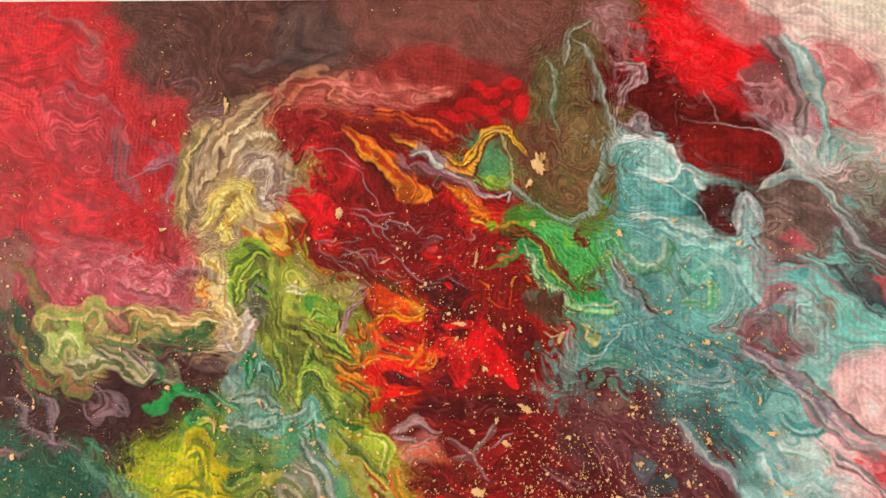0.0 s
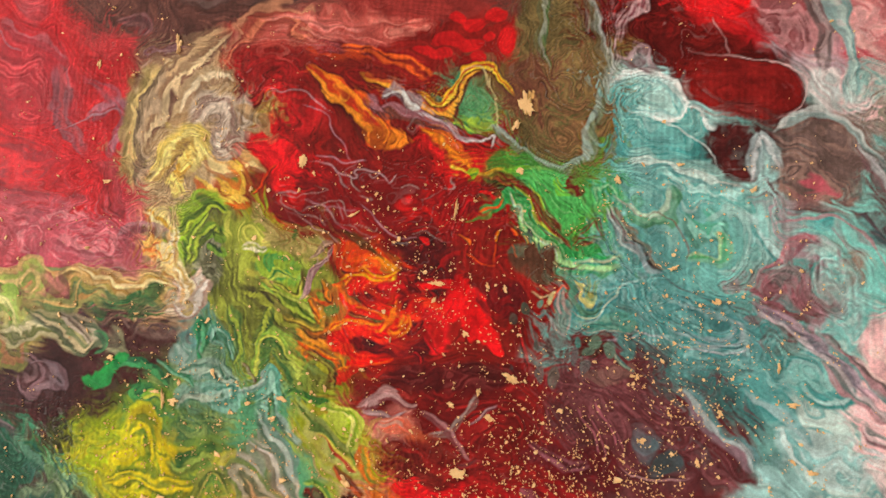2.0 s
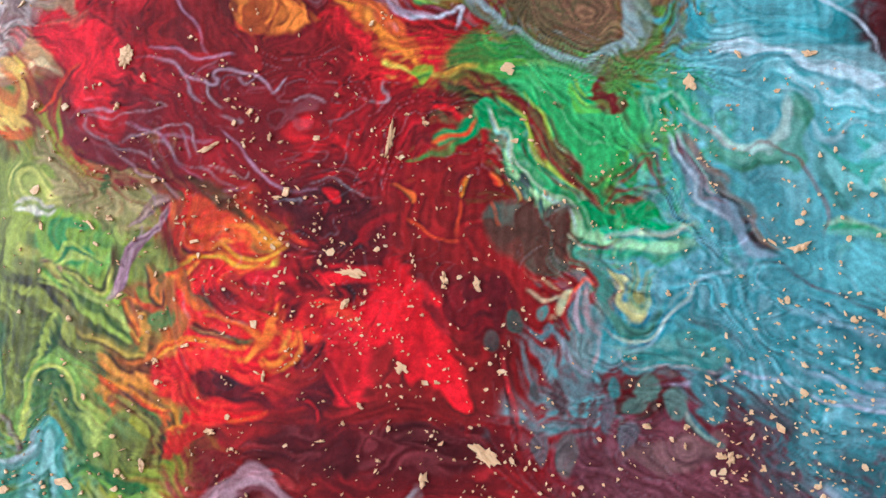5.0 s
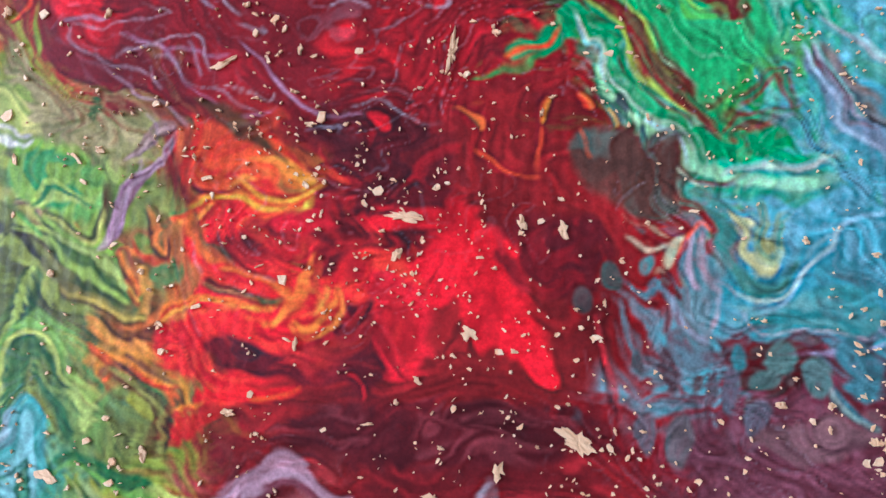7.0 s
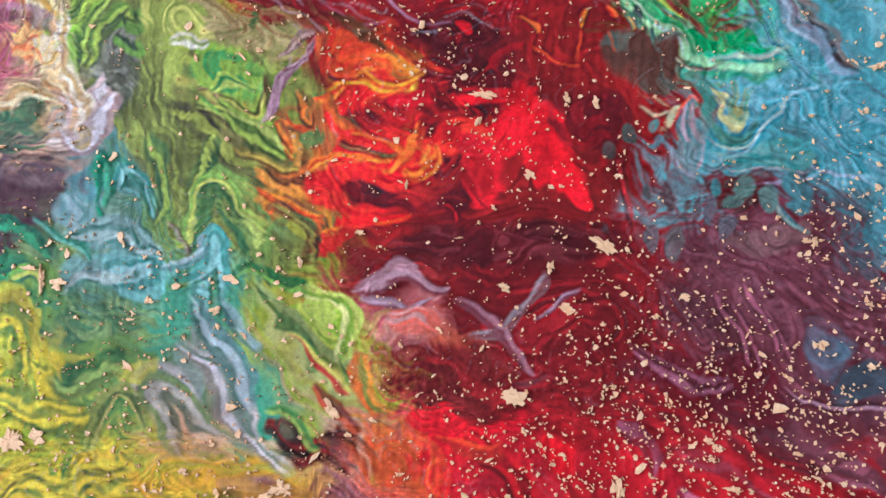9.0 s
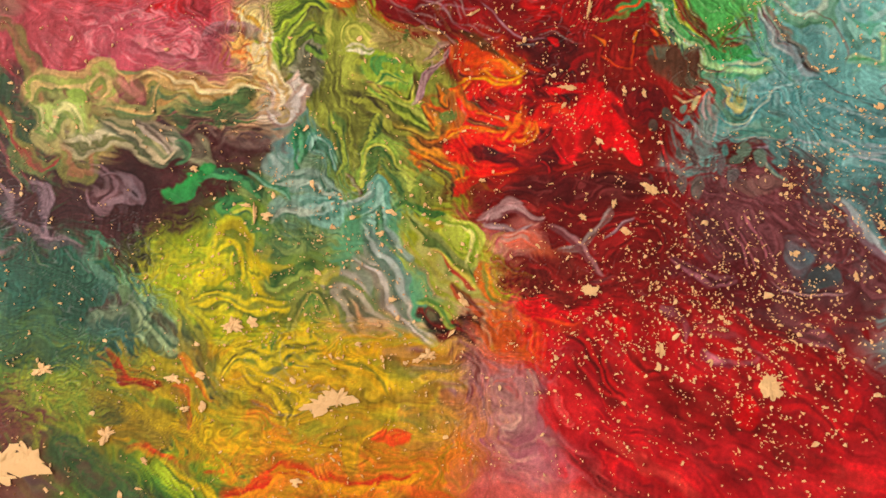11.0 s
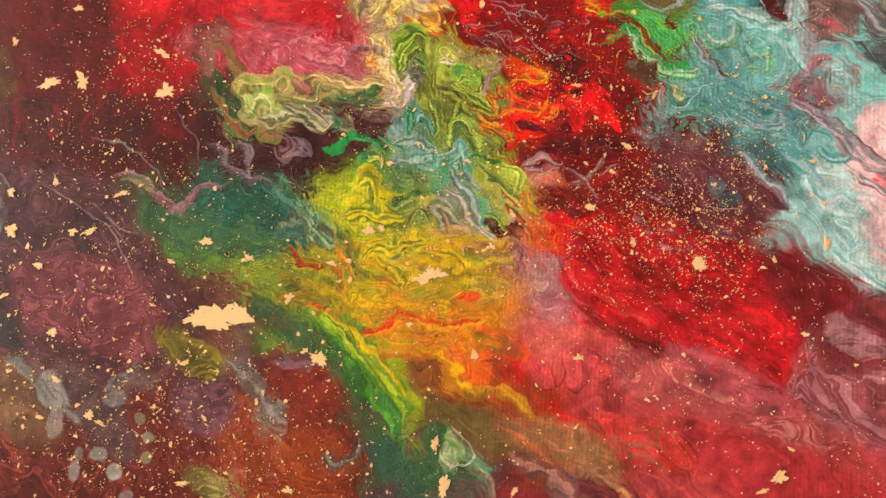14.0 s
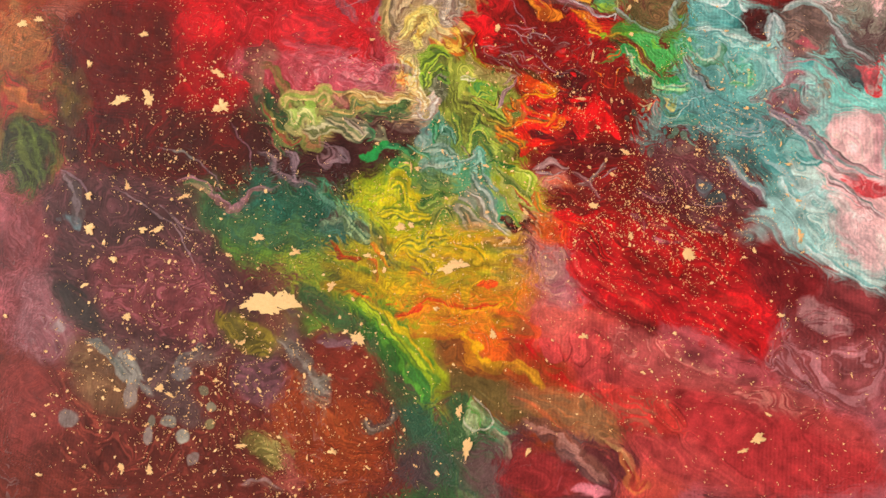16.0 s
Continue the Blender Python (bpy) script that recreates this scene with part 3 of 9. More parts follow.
ribbon("9a808c 6a5a66", 2.17, 0.7, [(-70.9, -30.6), (-68.5, -31.2), (-66.3, -36.5), (-67.7, -38.1)])
ribbon("8a6a74 a08894", 1.52, 0.7, [(-57.3, -27.5), (-54, -28.9), (-52.1, -32.6), (-55.2, -32), (-57.1, -29.1)])
ribbon("b09098", 0.64, 0.7, [(-116.6, -43.4), (-110.5, -45.3), (-105.1, -49.3), (-98.3, -51.5), (-94.2, -58.1), (-91, -63.9)])
ribbon("a08088", 0.80, 0.7, [(-103.8, -46.5), (-100.2, -49.3), (-94.9, -52.8), (-90.9, -53.3)])
ribbon("8a7076", 0.80, 0.6, [(-100.4, -47.8), (-97.4, -52.2), (-92.8, -56.5)])
# dark green pool
field("2f5038", 1.07, [(-91.3, -44.1), (-84.7, -46), (-80.4, -42.7), (-75.9, -40.9), (-68.5, -37.4), (-64, -36.3), (-56, -38.9), (-52.5, -43.2), (-47.4, -48.8), (-45.5, -53.1), (-39.2, -57.1), (-46.4, -59.1), (-58.5, -57.7), (-70.7, -57.9), (-80.3, -55.6), (-88.7, -51.6)], "466a3a", 0.5)
field("4a7040", 0.92, [(-86.2, -46.9), (-74.1, -43), (-59.9, -45.2), (-56.1, -52.4), (-67.9, -56.2), (-82.1, -54.2)], "2a5a4a", 0.5)
field("1c5c46", 0.61, [(-63.9, -37.1), (-55.9, -40.4), (-53.6, -47.7), (-58.3, -46.6), (-63.3, -42.4)])
ribbon("b07888 8a5a5c", 1.89, 0.85, [(-99.8, -40.8), (-95.3, -38.2), (-90.8, -41.8), (-84.6, -46.8), (-80.7, -46.5), (-78.9, -41.8), (-69.8, -39.7)])
ribbon("4a6a3e 8a7a58", 1.91, 0.8, [(-97.4, -40.6), (-94.3, -39.7), (-89, -43.2)])
field("3a8a70", 0.45, [(-59, -46.6), (-56.1, -45.7), (-54.8, -50.1), (-57.8, -50.3)])
field("5c9060", 0.60, [(-55, -34.3), (-50.9, -37.1), (-51.2, -41.6), (-46.8, -47.3), (-42.6, -52.9), (-47.1, -52.5), (-52.1, -47.6), (-54.2, -41.8)], "90b890", 0.6)
ribbon("4a3a30 7a9070 3a6050", 3.89, 0.9, [(-59.4, -49.6), (-53.6, -47.7), (-47.4, -49.6), (-42.6, -52.2)])
# yellow mass
field("8aa018", 1.18, [(-47.3, -35.4), (-37, -33.2), (-27.2, -37.1), (-25.8, -53.2), (-38, -54.1), (-44.6, -47.2), (-48.3, -39.9)], "c8c820", 0.5)
field("d8c010", 0.88, [(-42.4, -39.6), (-33.6, -37.5), (-26.9, -40.1), (-26.3, -47.4), (-35.6, -48), (-41.9, -44)], "6a9028", 0.5)
field("b8a818", 1.74, [(-47, -53.2), (-26.3, -47.4), (-2.6, -47.2), (-3.1, -60.1), (-8.3, -64.7), (-22.3, -67.3), (-33.9, -66.8), (-43.2, -61.7), (-52.3, -59.5), (-58.6, -57)], "d8a010", 0.55)
field("6e8c2c", 1.04, [(-61.8, -55.8), (-49.4, -59.3), (-40, -64.4), (-45.5, -67.7), (-56, -67.1), (-67.3, -60.6)], "a0a030", 0.5)
ribbon("5a7a30 b89820 7a9028 d0b018 9a8020", 10.12, 0.6, [(-58.6, -57), (-46.2, -60.5), (-34.3, -61.8), (-22.8, -61.6), (-11.7, -57.9), (-3.2, -58.7)])
ribbon("d8a010 8a8820 e0b820 a88018 c8b020", 8.64, 0.6, [(-46.8, -54.7), (-37.9, -54.8), (-27.8, -53.3), (-17.5, -55.5), (-9.2, -53.4), (-3.7, -51.6)])
field("d87820", 1.42, [(-34.3, -62.5), (-22.9, -60.2), (-8.8, -59.1), (-0.1, -62.7), (-3.6, -72.7), (-13.4, -72.2), (-24.8, -71.7), (-33.5, -71)], "b08018", 0.5)
ribbon("e04818 c83018 e89018", 2.32, 0.95, [(-51.6, -66.7), (-45.6, -66.6), (-39.3, -71.5), (-34.9, -71.8), (-30.8, -68.7), (-26.7, -66.2), (-24.6, -67.4)])
ribbon("d03818 e8a018", 1.99, 0.9, [(-30.9, -68), (-26, -65.4), (-22.2, -68), (-15.1, -68.1), (-8.3, -64.7)])
ribbon("e8b010 c07818 8a4a20", 5.04, 0.9, [(-25.9, -75.3), (-18.9, -74), (-17.1, -78.1), (-14, -82.6), (-9.8, -82.9), (-8.6, -80.1)])
ribbon("d88820 c06020", 3.43, 0.8, [(-35.9, -76.2), (-30.2, -75), (-24.6, -73.8), (-17.6, -72.5)])
# long green and yellow trail down
field("3a5a34", 1.01, [(-64, -63.3), (-51.4, -68.2), (-39, -74.3), (-32.4, -82.2), (-27.4, -90.1), (-24.1, -95.3), (-29.1, -102.6), (-35.7, -93.7), (-43.9, -83.3), (-50.5, -76.7), (-61.6, -70.4)], "5a4a3a", 0.35)
ribbon("5a8c2c 98b828 4a8428 306428", 8.35, 0.95, [(-48.5, -67.9), (-40.6, -73), (-34.1, -79.6), (-28.5, -86), (-26, -90.6)])
ribbon("d8b818 7a9c28 b8c828", 2.59, 0.95, [(-47.1, -67.1), (-39.3, -71.5), (-33, -76.6), (-28.2, -81.8), (-25.7, -85.1)])
ribbon("1e4020", 0.72, 0.8, [(-45.5, -67.7), (-37.6, -73.5), (-32.7, -79.4), (-27.9, -84.6)])
ribbon("244a20", 0.72, 0.7, [(-43.8, -70.4), (-37.3, -77), (-30.8, -84.9), (-28.2, -89.5)])
ribbon("3a7a34 5aa038", 3.69, 0.9, [(-33, -83.7), (-28.3, -88.8), (-27.2, -92.2)])
# brown wedge between trails
field("7a4a28", 1.66, [(-27.6, -71.9), (-18.8, -75.4), (-12.6, -81.8), (-6.8, -85.4), (1.7, -90), (7.5, -94.8), (-6, -96.2), (-17.6, -89.2), (-23.9, -81.5)], "a86028", 0.45)
field("6e5a30", 1.11, [(-23.4, -81.4), (-13.9, -83.3), (-6.7, -86.7), (1.9, -92.7), (-8.9, -93.8), (-20.5, -88.1)])
ribbon("c89020 9a6a20", 2.48, 0.85, [(-15.5, -80.7), (-11.1, -83.1), (-7.2, -79.9), (-1.5, -82.2), (1.5, -86)])
ribbon("d85020 a05828", 3.06, 0.8, [(-13.7, -68), (-6.6, -68.8), (-0.8, -72.5), (-3.5, -74.1), (-10.6, -71.9)])
# pink-salmon area right
field("a8606a", 2.22, [(-9.6, -47.7), (4.8, -52.4), (9.6, -63.3), (7.2, -69), (-0, -64), (-6.1, -57.5)], "c88a80", 0.5)
field("c45850", 2.19, [(-2.9, -62.9), (5.6, -65), (13.9, -67.1), (17, -75), (6.3, -76), (-0.8, -72.5)])
field("b04040", 2.58, [(5.7, -67.8), (26.1, -68.8), (52.4, -77.2), (79.6, -87.5), (79.7, -102.7), (47, -106.4), (27.7, -103.2), (17.8, -88.4), (6.6, -81.4)], "a8383c", 0.4)
field("ac4c4c", 2.07, [(16.6, -66.9), (32.8, -70.9), (52.4, -77.2), (68.8, -83.4), (58.9, -87), (33.2, -81.6), (17.2, -77.7)], "d07870", 0.45)
field("a83034", 2.01, [(33.2, -81.6), (58.9, -87), (79.6, -95), (79.7, -102.7), (53.2, -105.7), (40.3, -96.6), (27, -87.5)])
field("8c4448", 1.75, [(55.8, -63.6), (79.4, -61.6), (79.6, -84.9), (63.8, -82.6), (51.1, -77.3)], "b07078", 0.45)
field("7a3034", 1.51, [(58.2, -55.3), (68.3, -51.9), (79.3, -57.7), (79.4, -66.9), (64.8, -70.8), (56, -68.9)])
field("c83a34", 1.58, [(6.9, -85.5), (22.8, -82.6), (33.5, -86.9), (36.4, -94.5), (23.3, -93.2), (10, -91.9)], "a05040", 0.4)
field("8a6040", 1.34, [(-9.6, -85.6), (4.2, -85.7), (13.6, -86.2), (20.6, -92.1), (21, -98.7), (8.8, -94.7), (-3.7, -90.5)], "b06a40", 0.4)
ribbon("e06a40", 1.22, 0.7, [(-6.6, -88.1), (0.4, -90.1), (7.5, -96.1), (10.4, -98.5)])
ribbon("7a4a40 b07a70 6a4a48", 4.54, 0.8, [(-3.5, -93.2), (4.9, -96.4), (13.3, -102.1), (18.8, -106.7)])
ribbon("c05a34 a83a2c c87040", 3.39, 0.8, [(20.9, -97.4), (23.2, -103.7), (25.4, -108.6), (27.8, -104.5)])
ribbon("b06a50 c09060", 1.84, 0.7, [(15.5, -95.3), (22.3, -98.5), (23.8, -103.6)])
field("8a2a2c", 1.34, [(-5.7, -100.2), (7.8, -100.1), (16.2, -107), (16.3, -109.9), (-7.5, -112.6)])
field("d07888", 0.40, [(9.6, -107.8), (16.1, -106.4), (20.2, -109.4), (9.8, -110.6)])
# red field right of center
field("a81820", 2.13, [(4.1, -42.5), (31.5, -40.7), (55.5, -52.8), (56, -71.6), (45.9, -75.1), (30.1, -69.8), (13.7, -64.3), (6.3, -55.1)], "d01c20", 0.5)
field("6e1a1c", 1.61, [(6.6, -59.3), (16.4, -64.1), (32.7, -69.6), (30.1, -71.2), (16.7, -68.2)])
field("701c20", 1.80, [(44.9, -45.3), (58, -48.5), (68.3, -53.2), (58.4, -63.4), (49.3, -58.7)])
ribbon("b81820 8a1818 b82024 7a2020 a81c20", 11.85, 0.55, [(15.9, -54.4), (29.6, -58.9), (43, -64.7), (52.2, -71.9)])
ribbon("8a1c1c b01c20 7a2420 c02024", 9.33, 0.5, [(10, -47.8), (23.9, -51), (37.5, -56.9), (50.6, -61.3)])
ribbon("d02024 e04038", 2.69, 0.7, [(13.3, -57.4), (21.7, -62.3), (27.2, -64.6)])
field("a06c70", 0.63, [(59.5, -57.9), (67.1, -60), (73.5, -64.8), (68.5, -67.8), (61, -65.8)], "8a4a50", 0.5)
field("b04c54", 1.04, [(25.9, -66.1), (43.2, -70), (58.7, -79.2), (46.1, -80.4), (30.3, -73.9)])
# fingers
field("d04848", 0.27, [(-1, -73.9), (4, -72.7), (6.4, -78.7), (4.5, -80.2), (1, -78.5)], "b83a3c", 0.4)
field("d85050", 0.27, [(7.1, -71.1), (10.8, -71.5), (11.8, -78.2), (8.5, -79.2)])
field("c84444", 0.27, [(12.8, -71.3), (16.2, -72.4), (17.1, -77.1), (14.4, -76.6)])
ribbon("7a1c20", 0.54, 0.8, [(4.1, -74.1), (6.5, -79.4), (7.7, -77.2), (7.4, -71.8)])
ribbon("7a1c20", 0.54, 0.8, [(7.8, -78.6), (10.6, -79.7), (12.9, -77.4), (12.2, -72.7)])
ribbon("8a2024", 0.54, 0.8, [(13.8, -76.7), (16.5, -77.8), (17.2, -73.6)])
# bottom left: rusty ground with bubbles
field("5e241e", 3.01, [(-142.6, -92.2), (-122.9, -91.9), (-94.4, -90.7), (-67.8, -82.6), (-43.9, -83.3), (-31.4, -93.2), (-27.6, -103.8), (-29.4, -115), (-136.4, -127.1)], "8a3c30", 0.3)
field("6c4a34", 2.22, [(-124.6, -81.6), (-107.3, -89), (-100.9, -100.1), (-111.3, -104), (-122.2, -96.3)], "7c5c40", 0.35)
field("803430", 2.26, [(-143.1, -89.2), (-129.3, -92.5), (-119.2, -104.8), (-128.9, -114.5), (-138.5, -115.5)])
field("86361c", 2.32, [(-70.1, -88.5), (-55.4, -85.7), (-43.1, -91.6), (-33.7, -99), (-35.4, -111.4), (-52.2, -114.6), (-65.1, -105)], "a04c24", 0.35)
field("7a2c20", 1.75, [(-59.5, -76.1), (-44.5, -77.6), (-38, -84.1), (-41.4, -94.2), (-52.1, -89.7)])
field("5c3a3e", 1.50, [(-79.5, -86.5), (-68.1, -79.7), (-60.9, -90.5), (-66.1, -96.6), (-76.9, -94.9)], "7c4c58", 0.4)
field("5c5220", 0.91, [(-84.4, -72.3), (-74.9, -74.5), (-66.8, -78.1), (-67.4, -85.4), (-76.8, -83.4), (-82.1, -78)], "8a7828", 0.5)
field("6e6430", 0.74, [(-72.8, -103), (-62.2, -104.7), (-59.6, -114), (-64.3, -111.8), (-72.3, -107.1)], "a89858", 0.5)
field("5a4040", 1.85, [(-108.1, -83.2), (-94.8, -87.9), (-85.9, -95.7), (-81.8, -103.9), (-92.8, -102.1), (-103.3, -94.5)])
ribbon("6a6058 9a948c 6a5c58", 3.84, 0.8, [(-66.6, -79.6), (-61.8, -82), (-57.5, -87.3), (-53.4, -91.2), (-51, -92.4)])
field("8c8070", 0.44, [(-58.1, -88.8), (-53, -87.6), (-50.2, -90.9), (-51.5, -94.9), (-55.3, -93.5)])
field("8e8a84", 0.47, [(-110.4, -89.3), (-108.7, -84.7), (-104.3, -87.3), (-100.9, -94.3), (-104.6, -96.1), (-109.1, -92.8)], "6a6460", 0.4)
field("8a8480", 0.47, [(-104.3, -93.1), (-99.4, -94.1), (-96.6, -97.5), (-100.5, -97.1)])
field("857c7c", 0.46, [(-94.6, -89.3), (-90.1, -88.2), (-87.4, -90.8), (-91, -92.6)])
ribbon("7a7470 5a5050", 2.16, 0.7, [(-93, -89.2), (-91.1, -86.1), (-87.5, -84.3), (-87, -82.1)])
ribbon("6a7470 8a8a84", 2.86, 0.7, [(-119.3, -84.1), (-114.1, -85.9), (-110.4, -89.3), (-107.4, -93.4)])
field("9a8a8c", 0.65, [(-130, -80.5), (-125.9, -78.7), (-124.8, -82.4), (-128.8, -83.5)])
ribbon("5a3c44 8a6a78", 3.23, 0.7, [(-56.2, -78.7), (-50.3, -78.2), (-44.4, -79.1)])
ribbon("3c3a3c 7a7a70 4a5048", 2.57, 0.75, [(-42.5, -97.1), (-39.4, -99.6), (-35.3, -97.8), (-34.2, -93.5)])
field("4c3c40", 1.12, [(-33.5, -101.7), (-21.6, -101.8), (-20.6, -114), (-29.4, -115)])
field("2c5440", 1.11, [(-35.9, -90.9), (-22.4, -92.4), (-21.5, -103.1), (-14.6, -109.1), (-8.9, -112.7), (-20.7, -112.4), (-27.7, -102.5)], "4a5a44", 0.4)
field("3a5c38", 0.70, [(-22.7, -89.6), (-16.4, -87.7), (-13.1, -94.2), (-15.3, -101.1), (-20.9, -100.4)])
field("a0b080", 0.35, [(-16.3, -89), (-13.3, -91.5), (-10.3, -93.9), (-12.8, -96.9), (-16.4, -95.9)], "5aa040", 0.5)
ribbon("d0c8b8", 0.83, 0.8, [(-15.6, -89), (-11.8, -92), (-8.9, -94.4), (-12.1, -97.5), (-16.3, -96.5), (-17.9, -94)])
ribbon("a88a78 7a6a58", 1.64, 0.7, [(-10.1, -96.6), (-7.2, -99), (-4.8, -102.7)])
field("5a7048", 0.68, [(-18.6, -110.9), (-11.7, -111.4), (-10.2, -112.9), (-18.4, -113.8)])
field("a05048", 0.44, [(-64.5, -110.4), (-55.7, -110.2), (-52.2, -114.6), (-57.8, -116.6)])
ribbon("9a8080 7a4c44", 1.47, 0.6, [(-72.6, -116.9), (-66.9, -114.8), (-60.7, -116.9)])
cell("8a847c", -92.7, -102.8, 2.15, 1.53, 0)
cell("8a7a74", -104.1, -97.5, 1.88, 3.13, 0)
cell("7a7264", -97.3, -103.3, 1.08, 1.54, 0)
cell("9a968c", -88.4, -106.0, 1.98, 1.83, 0)
cell("7e7664", -82.2, -98.2, 1.37, 1.21, 0)
cell("7e7250", -81.7, -102.4, 1.21, 1.36, 0)
cell("8c7c78", -97.7, -106.9, 1.54, 2.16, 0)
cell("86706c", -84.6, -111.2, 1.21, 1.81, 0)
cell("6c6450", -84.3, -94.1, 1.22, 1.22, 0)
cell("7c6c6a", -120.8, -104.9, 2.86, 2.54, 0)
# right side: teal strip and pink in the upper right corner
field("b8d0cc", 0.64, [(54.7, -22.3), (62.7, -26.1), (66.7, -35.6), (70.7, -44.9), (79.3, -51), (79.3, -56.4), (70.8, -51.7), (61.8, -45.5), (57.7, -34.8)], "78b0b0", 0.5)
field("d8a0a8", 1.03, [(67.6, -13.1), (78.9, -11.1), (79.1, -27.9), (71.7, -27), (67.8, -23)])
field("d8b0b4", 1.01, [(68, -34.1), (79.2, -38.9), (79.3, -53.7), (72, -48.9), (66.8, -41.1)])
ribbon("8aa8a8", 0.88, 0.8, [(61.8, -46.9), (69.5, -52.4), (79.3, -57.7)])
ribbon("7ab0b0 c0d0d0", 1.51, 0.9, [(60.5, -45.6), (68.2, -51.2), (79.3, -56.4)])
field("c83c44", 0.39, [(68.7, -0.1), (78.8, -2.6), (78.9, -8.3), (72.7, -6.4)])
field("c84850", 0.38, [(67.8, -27.2), (79.1, -29.3), (79.1, -33.4), (71.7, -31.8)])
ribbon("3c8484 9cc0c0 4a9090", 2.61, 0.85, [(57.3, -17.9), (62.5, -19), (65.2, -24.5), (61.4, -26.2), (58, -23.5)])
ribbon("6a5a5c a88088 7aa0a0", 1.80, 0.9, [(59.8, -15.6), (66.5, -21.6), (71.7, -27), (79.1, -28.6)])
ribbon("6a7a7a c8b8bc 8a6a70", 1.53, 0.9, [(65.3, -28.7), (71.8, -32.5), (79.2, -38.9)])
# left reds
field("b81820", 1.63, [(-97.1, 46.3), (-65, 46.1), (-59.1, 35.8), (-52.3, 27), (-46.6, 16.2), (-45.4, 0.4), (-53.1, -5.2), (-70.5, -2.9), (-89.6, -2.6)], "d83038", 0.42)
field("d81c26", 1.72, [(-94.2, 43.9), (-76.9, 45), (-71.3, 39.2), (-76.4, 32.3), (-92.2, 31)], "a81820", 0.35)
field("a82832", 1.17, [(-79.6, 28.9), (-64, 27.9), (-55.7, 17.1), (-60.5, 9.3), (-73.7, 12.2)], "d04850", 0.4)
field("c82830", 1.04, [(-76.8, 8.8), (-62.7, 8.2), (-56.2, 2), (-68.5, -0.6), (-77.1, 2.2)], "98323c", 0.4)
field("9c2c34", 0.83, [(-73.7, 39.2), (-64.9, 35.8), (-62.9, 29.1), (-68.8, 29)], "c05058", 0.4)
field("a81c20", 1.59, [(-63.3, 32.4), (-47.7, 27.1), (-46.3, 14.1), (-50.3, 9.7), (-58.4, 20.3)], "d02830", 0.4)
field("a83c46", 1.36, [(-89.7, -1.6), (-68.3, -1.7), (-52.1, -4.1), (-39.3, -10.7), (-39, -13.7), (-46.6, -13.6), (-57.8, -12.7), (-68.8, -15.5), (-76.3, -11.7), (-88.3, -11.2)], "c45c66", 0.45)
field("98404a", 0.88, [(-61.1, -4.6), (-47.5, -6), (-39.1, -12.2), (-46.7, -13.1), (-55.8, -10.6)], "c06a74", 0.5)
ribbon("8a5a64 b85058 80505c", 2.97, 0.7, [(-61.5, 21.9), (-59.7, 17), (-60.3, 12.6), (-57.1, 9.5), (-53.3, 6.4)])
ribbon("9a7080 7a4854", 2.69, 0.7, [(-55.1, 11.7), (-49.8, 15.1), (-46.3, 14.1), (-49.2, 9.7), (-49.8, 5.4)])
ribbon("b090a0", 0.56, 0.7, [(-58.9, 10.5), (-54, 12.2), (-49.7, 14.5), (-46.8, 13)])
ribbon("a07080", 0.59, 0.7, [(-75.1, 26.7), (-72.8, 27.8), (-71.9, 25), (-68.2, 24)])
ribbon("904048 702428", 3.33, 0.6, [(-52.1, 5.4), (-48.4, 2.3), (-50.1, -1.9), (-44.4, -3.8)])
# brown top
field("54322c", 1.51, [(-72.5, 48.5), (23.5, 47.7), (21.9, 39.3), (18.2, 34.1), (12.4, 31), (-2, 35.1), (-9, 31.8), (-18.5, 31.7), (-27, 30.8), (-32.1, 26.7), (-39.6, 24.5), (-48.4, 23.2), (-54.6, 27), (-63.3, 32.4), (-58.3, 39.2)], "6e443c", 0.4)
field("784840", 1.64, [(-24.1, 48.1), (21.6, 47.7), (20.9, 40.4), (15.3, 33.1), (2.3, 31.9), (-8.1, 34), (-19.1, 39.3)])
field("5c4440", 1.52, [(-32.6, 43.7), (-19.5, 44.7), (-14.5, 35), (-27.1, 32.2), (-33, 36)])
field("882c28", 1.22, [(-12.4, 35), (-0.1, 38.2), (12.3, 33.1), (12.5, 28.9), (-1.4, 26.7), (-9.8, 27.6)])
ribbon("94646a 5c3840 8c5c60", 2.27, 0.5, [(-51.4, 29.2), (-48.1, 30.3), (-45.6, 28.2), (-47.7, 26.5)])
ribbon("7a3030 9a5054", 2.18, 0.6, [(-66.3, 36.9), (-70.3, 40.4), (-76.7, 43.3), (-81.5, 42.7)])
ribbon("8a6460 a04c48", 1.91, 0.6, [(-68.5, 35.8), (-66.4, 38.1), (-69, 39.8), (-71.8, 42.7)])
ribbon("6e5a58 4c3834", 1.75, 0.5, [(-40.4, 32.6), (-37.2, 33.7), (-34.8, 31.6), (-31.7, 33.8), (-23, 34.9), (-16.7, 35.5)])
field("b83438", 0.91, [(-59.3, 28), (-47.7, 27.1), (-47.4, 23.8), (-51.7, 22.1), (-57.8, 24.7)])
field("6a3c38", 0.56, [(-47.4, 23.8), (-42, 26), (-37.4, 25), (-39.2, 20.7), (-43.5, 19.5)], "94707a", 0.4)
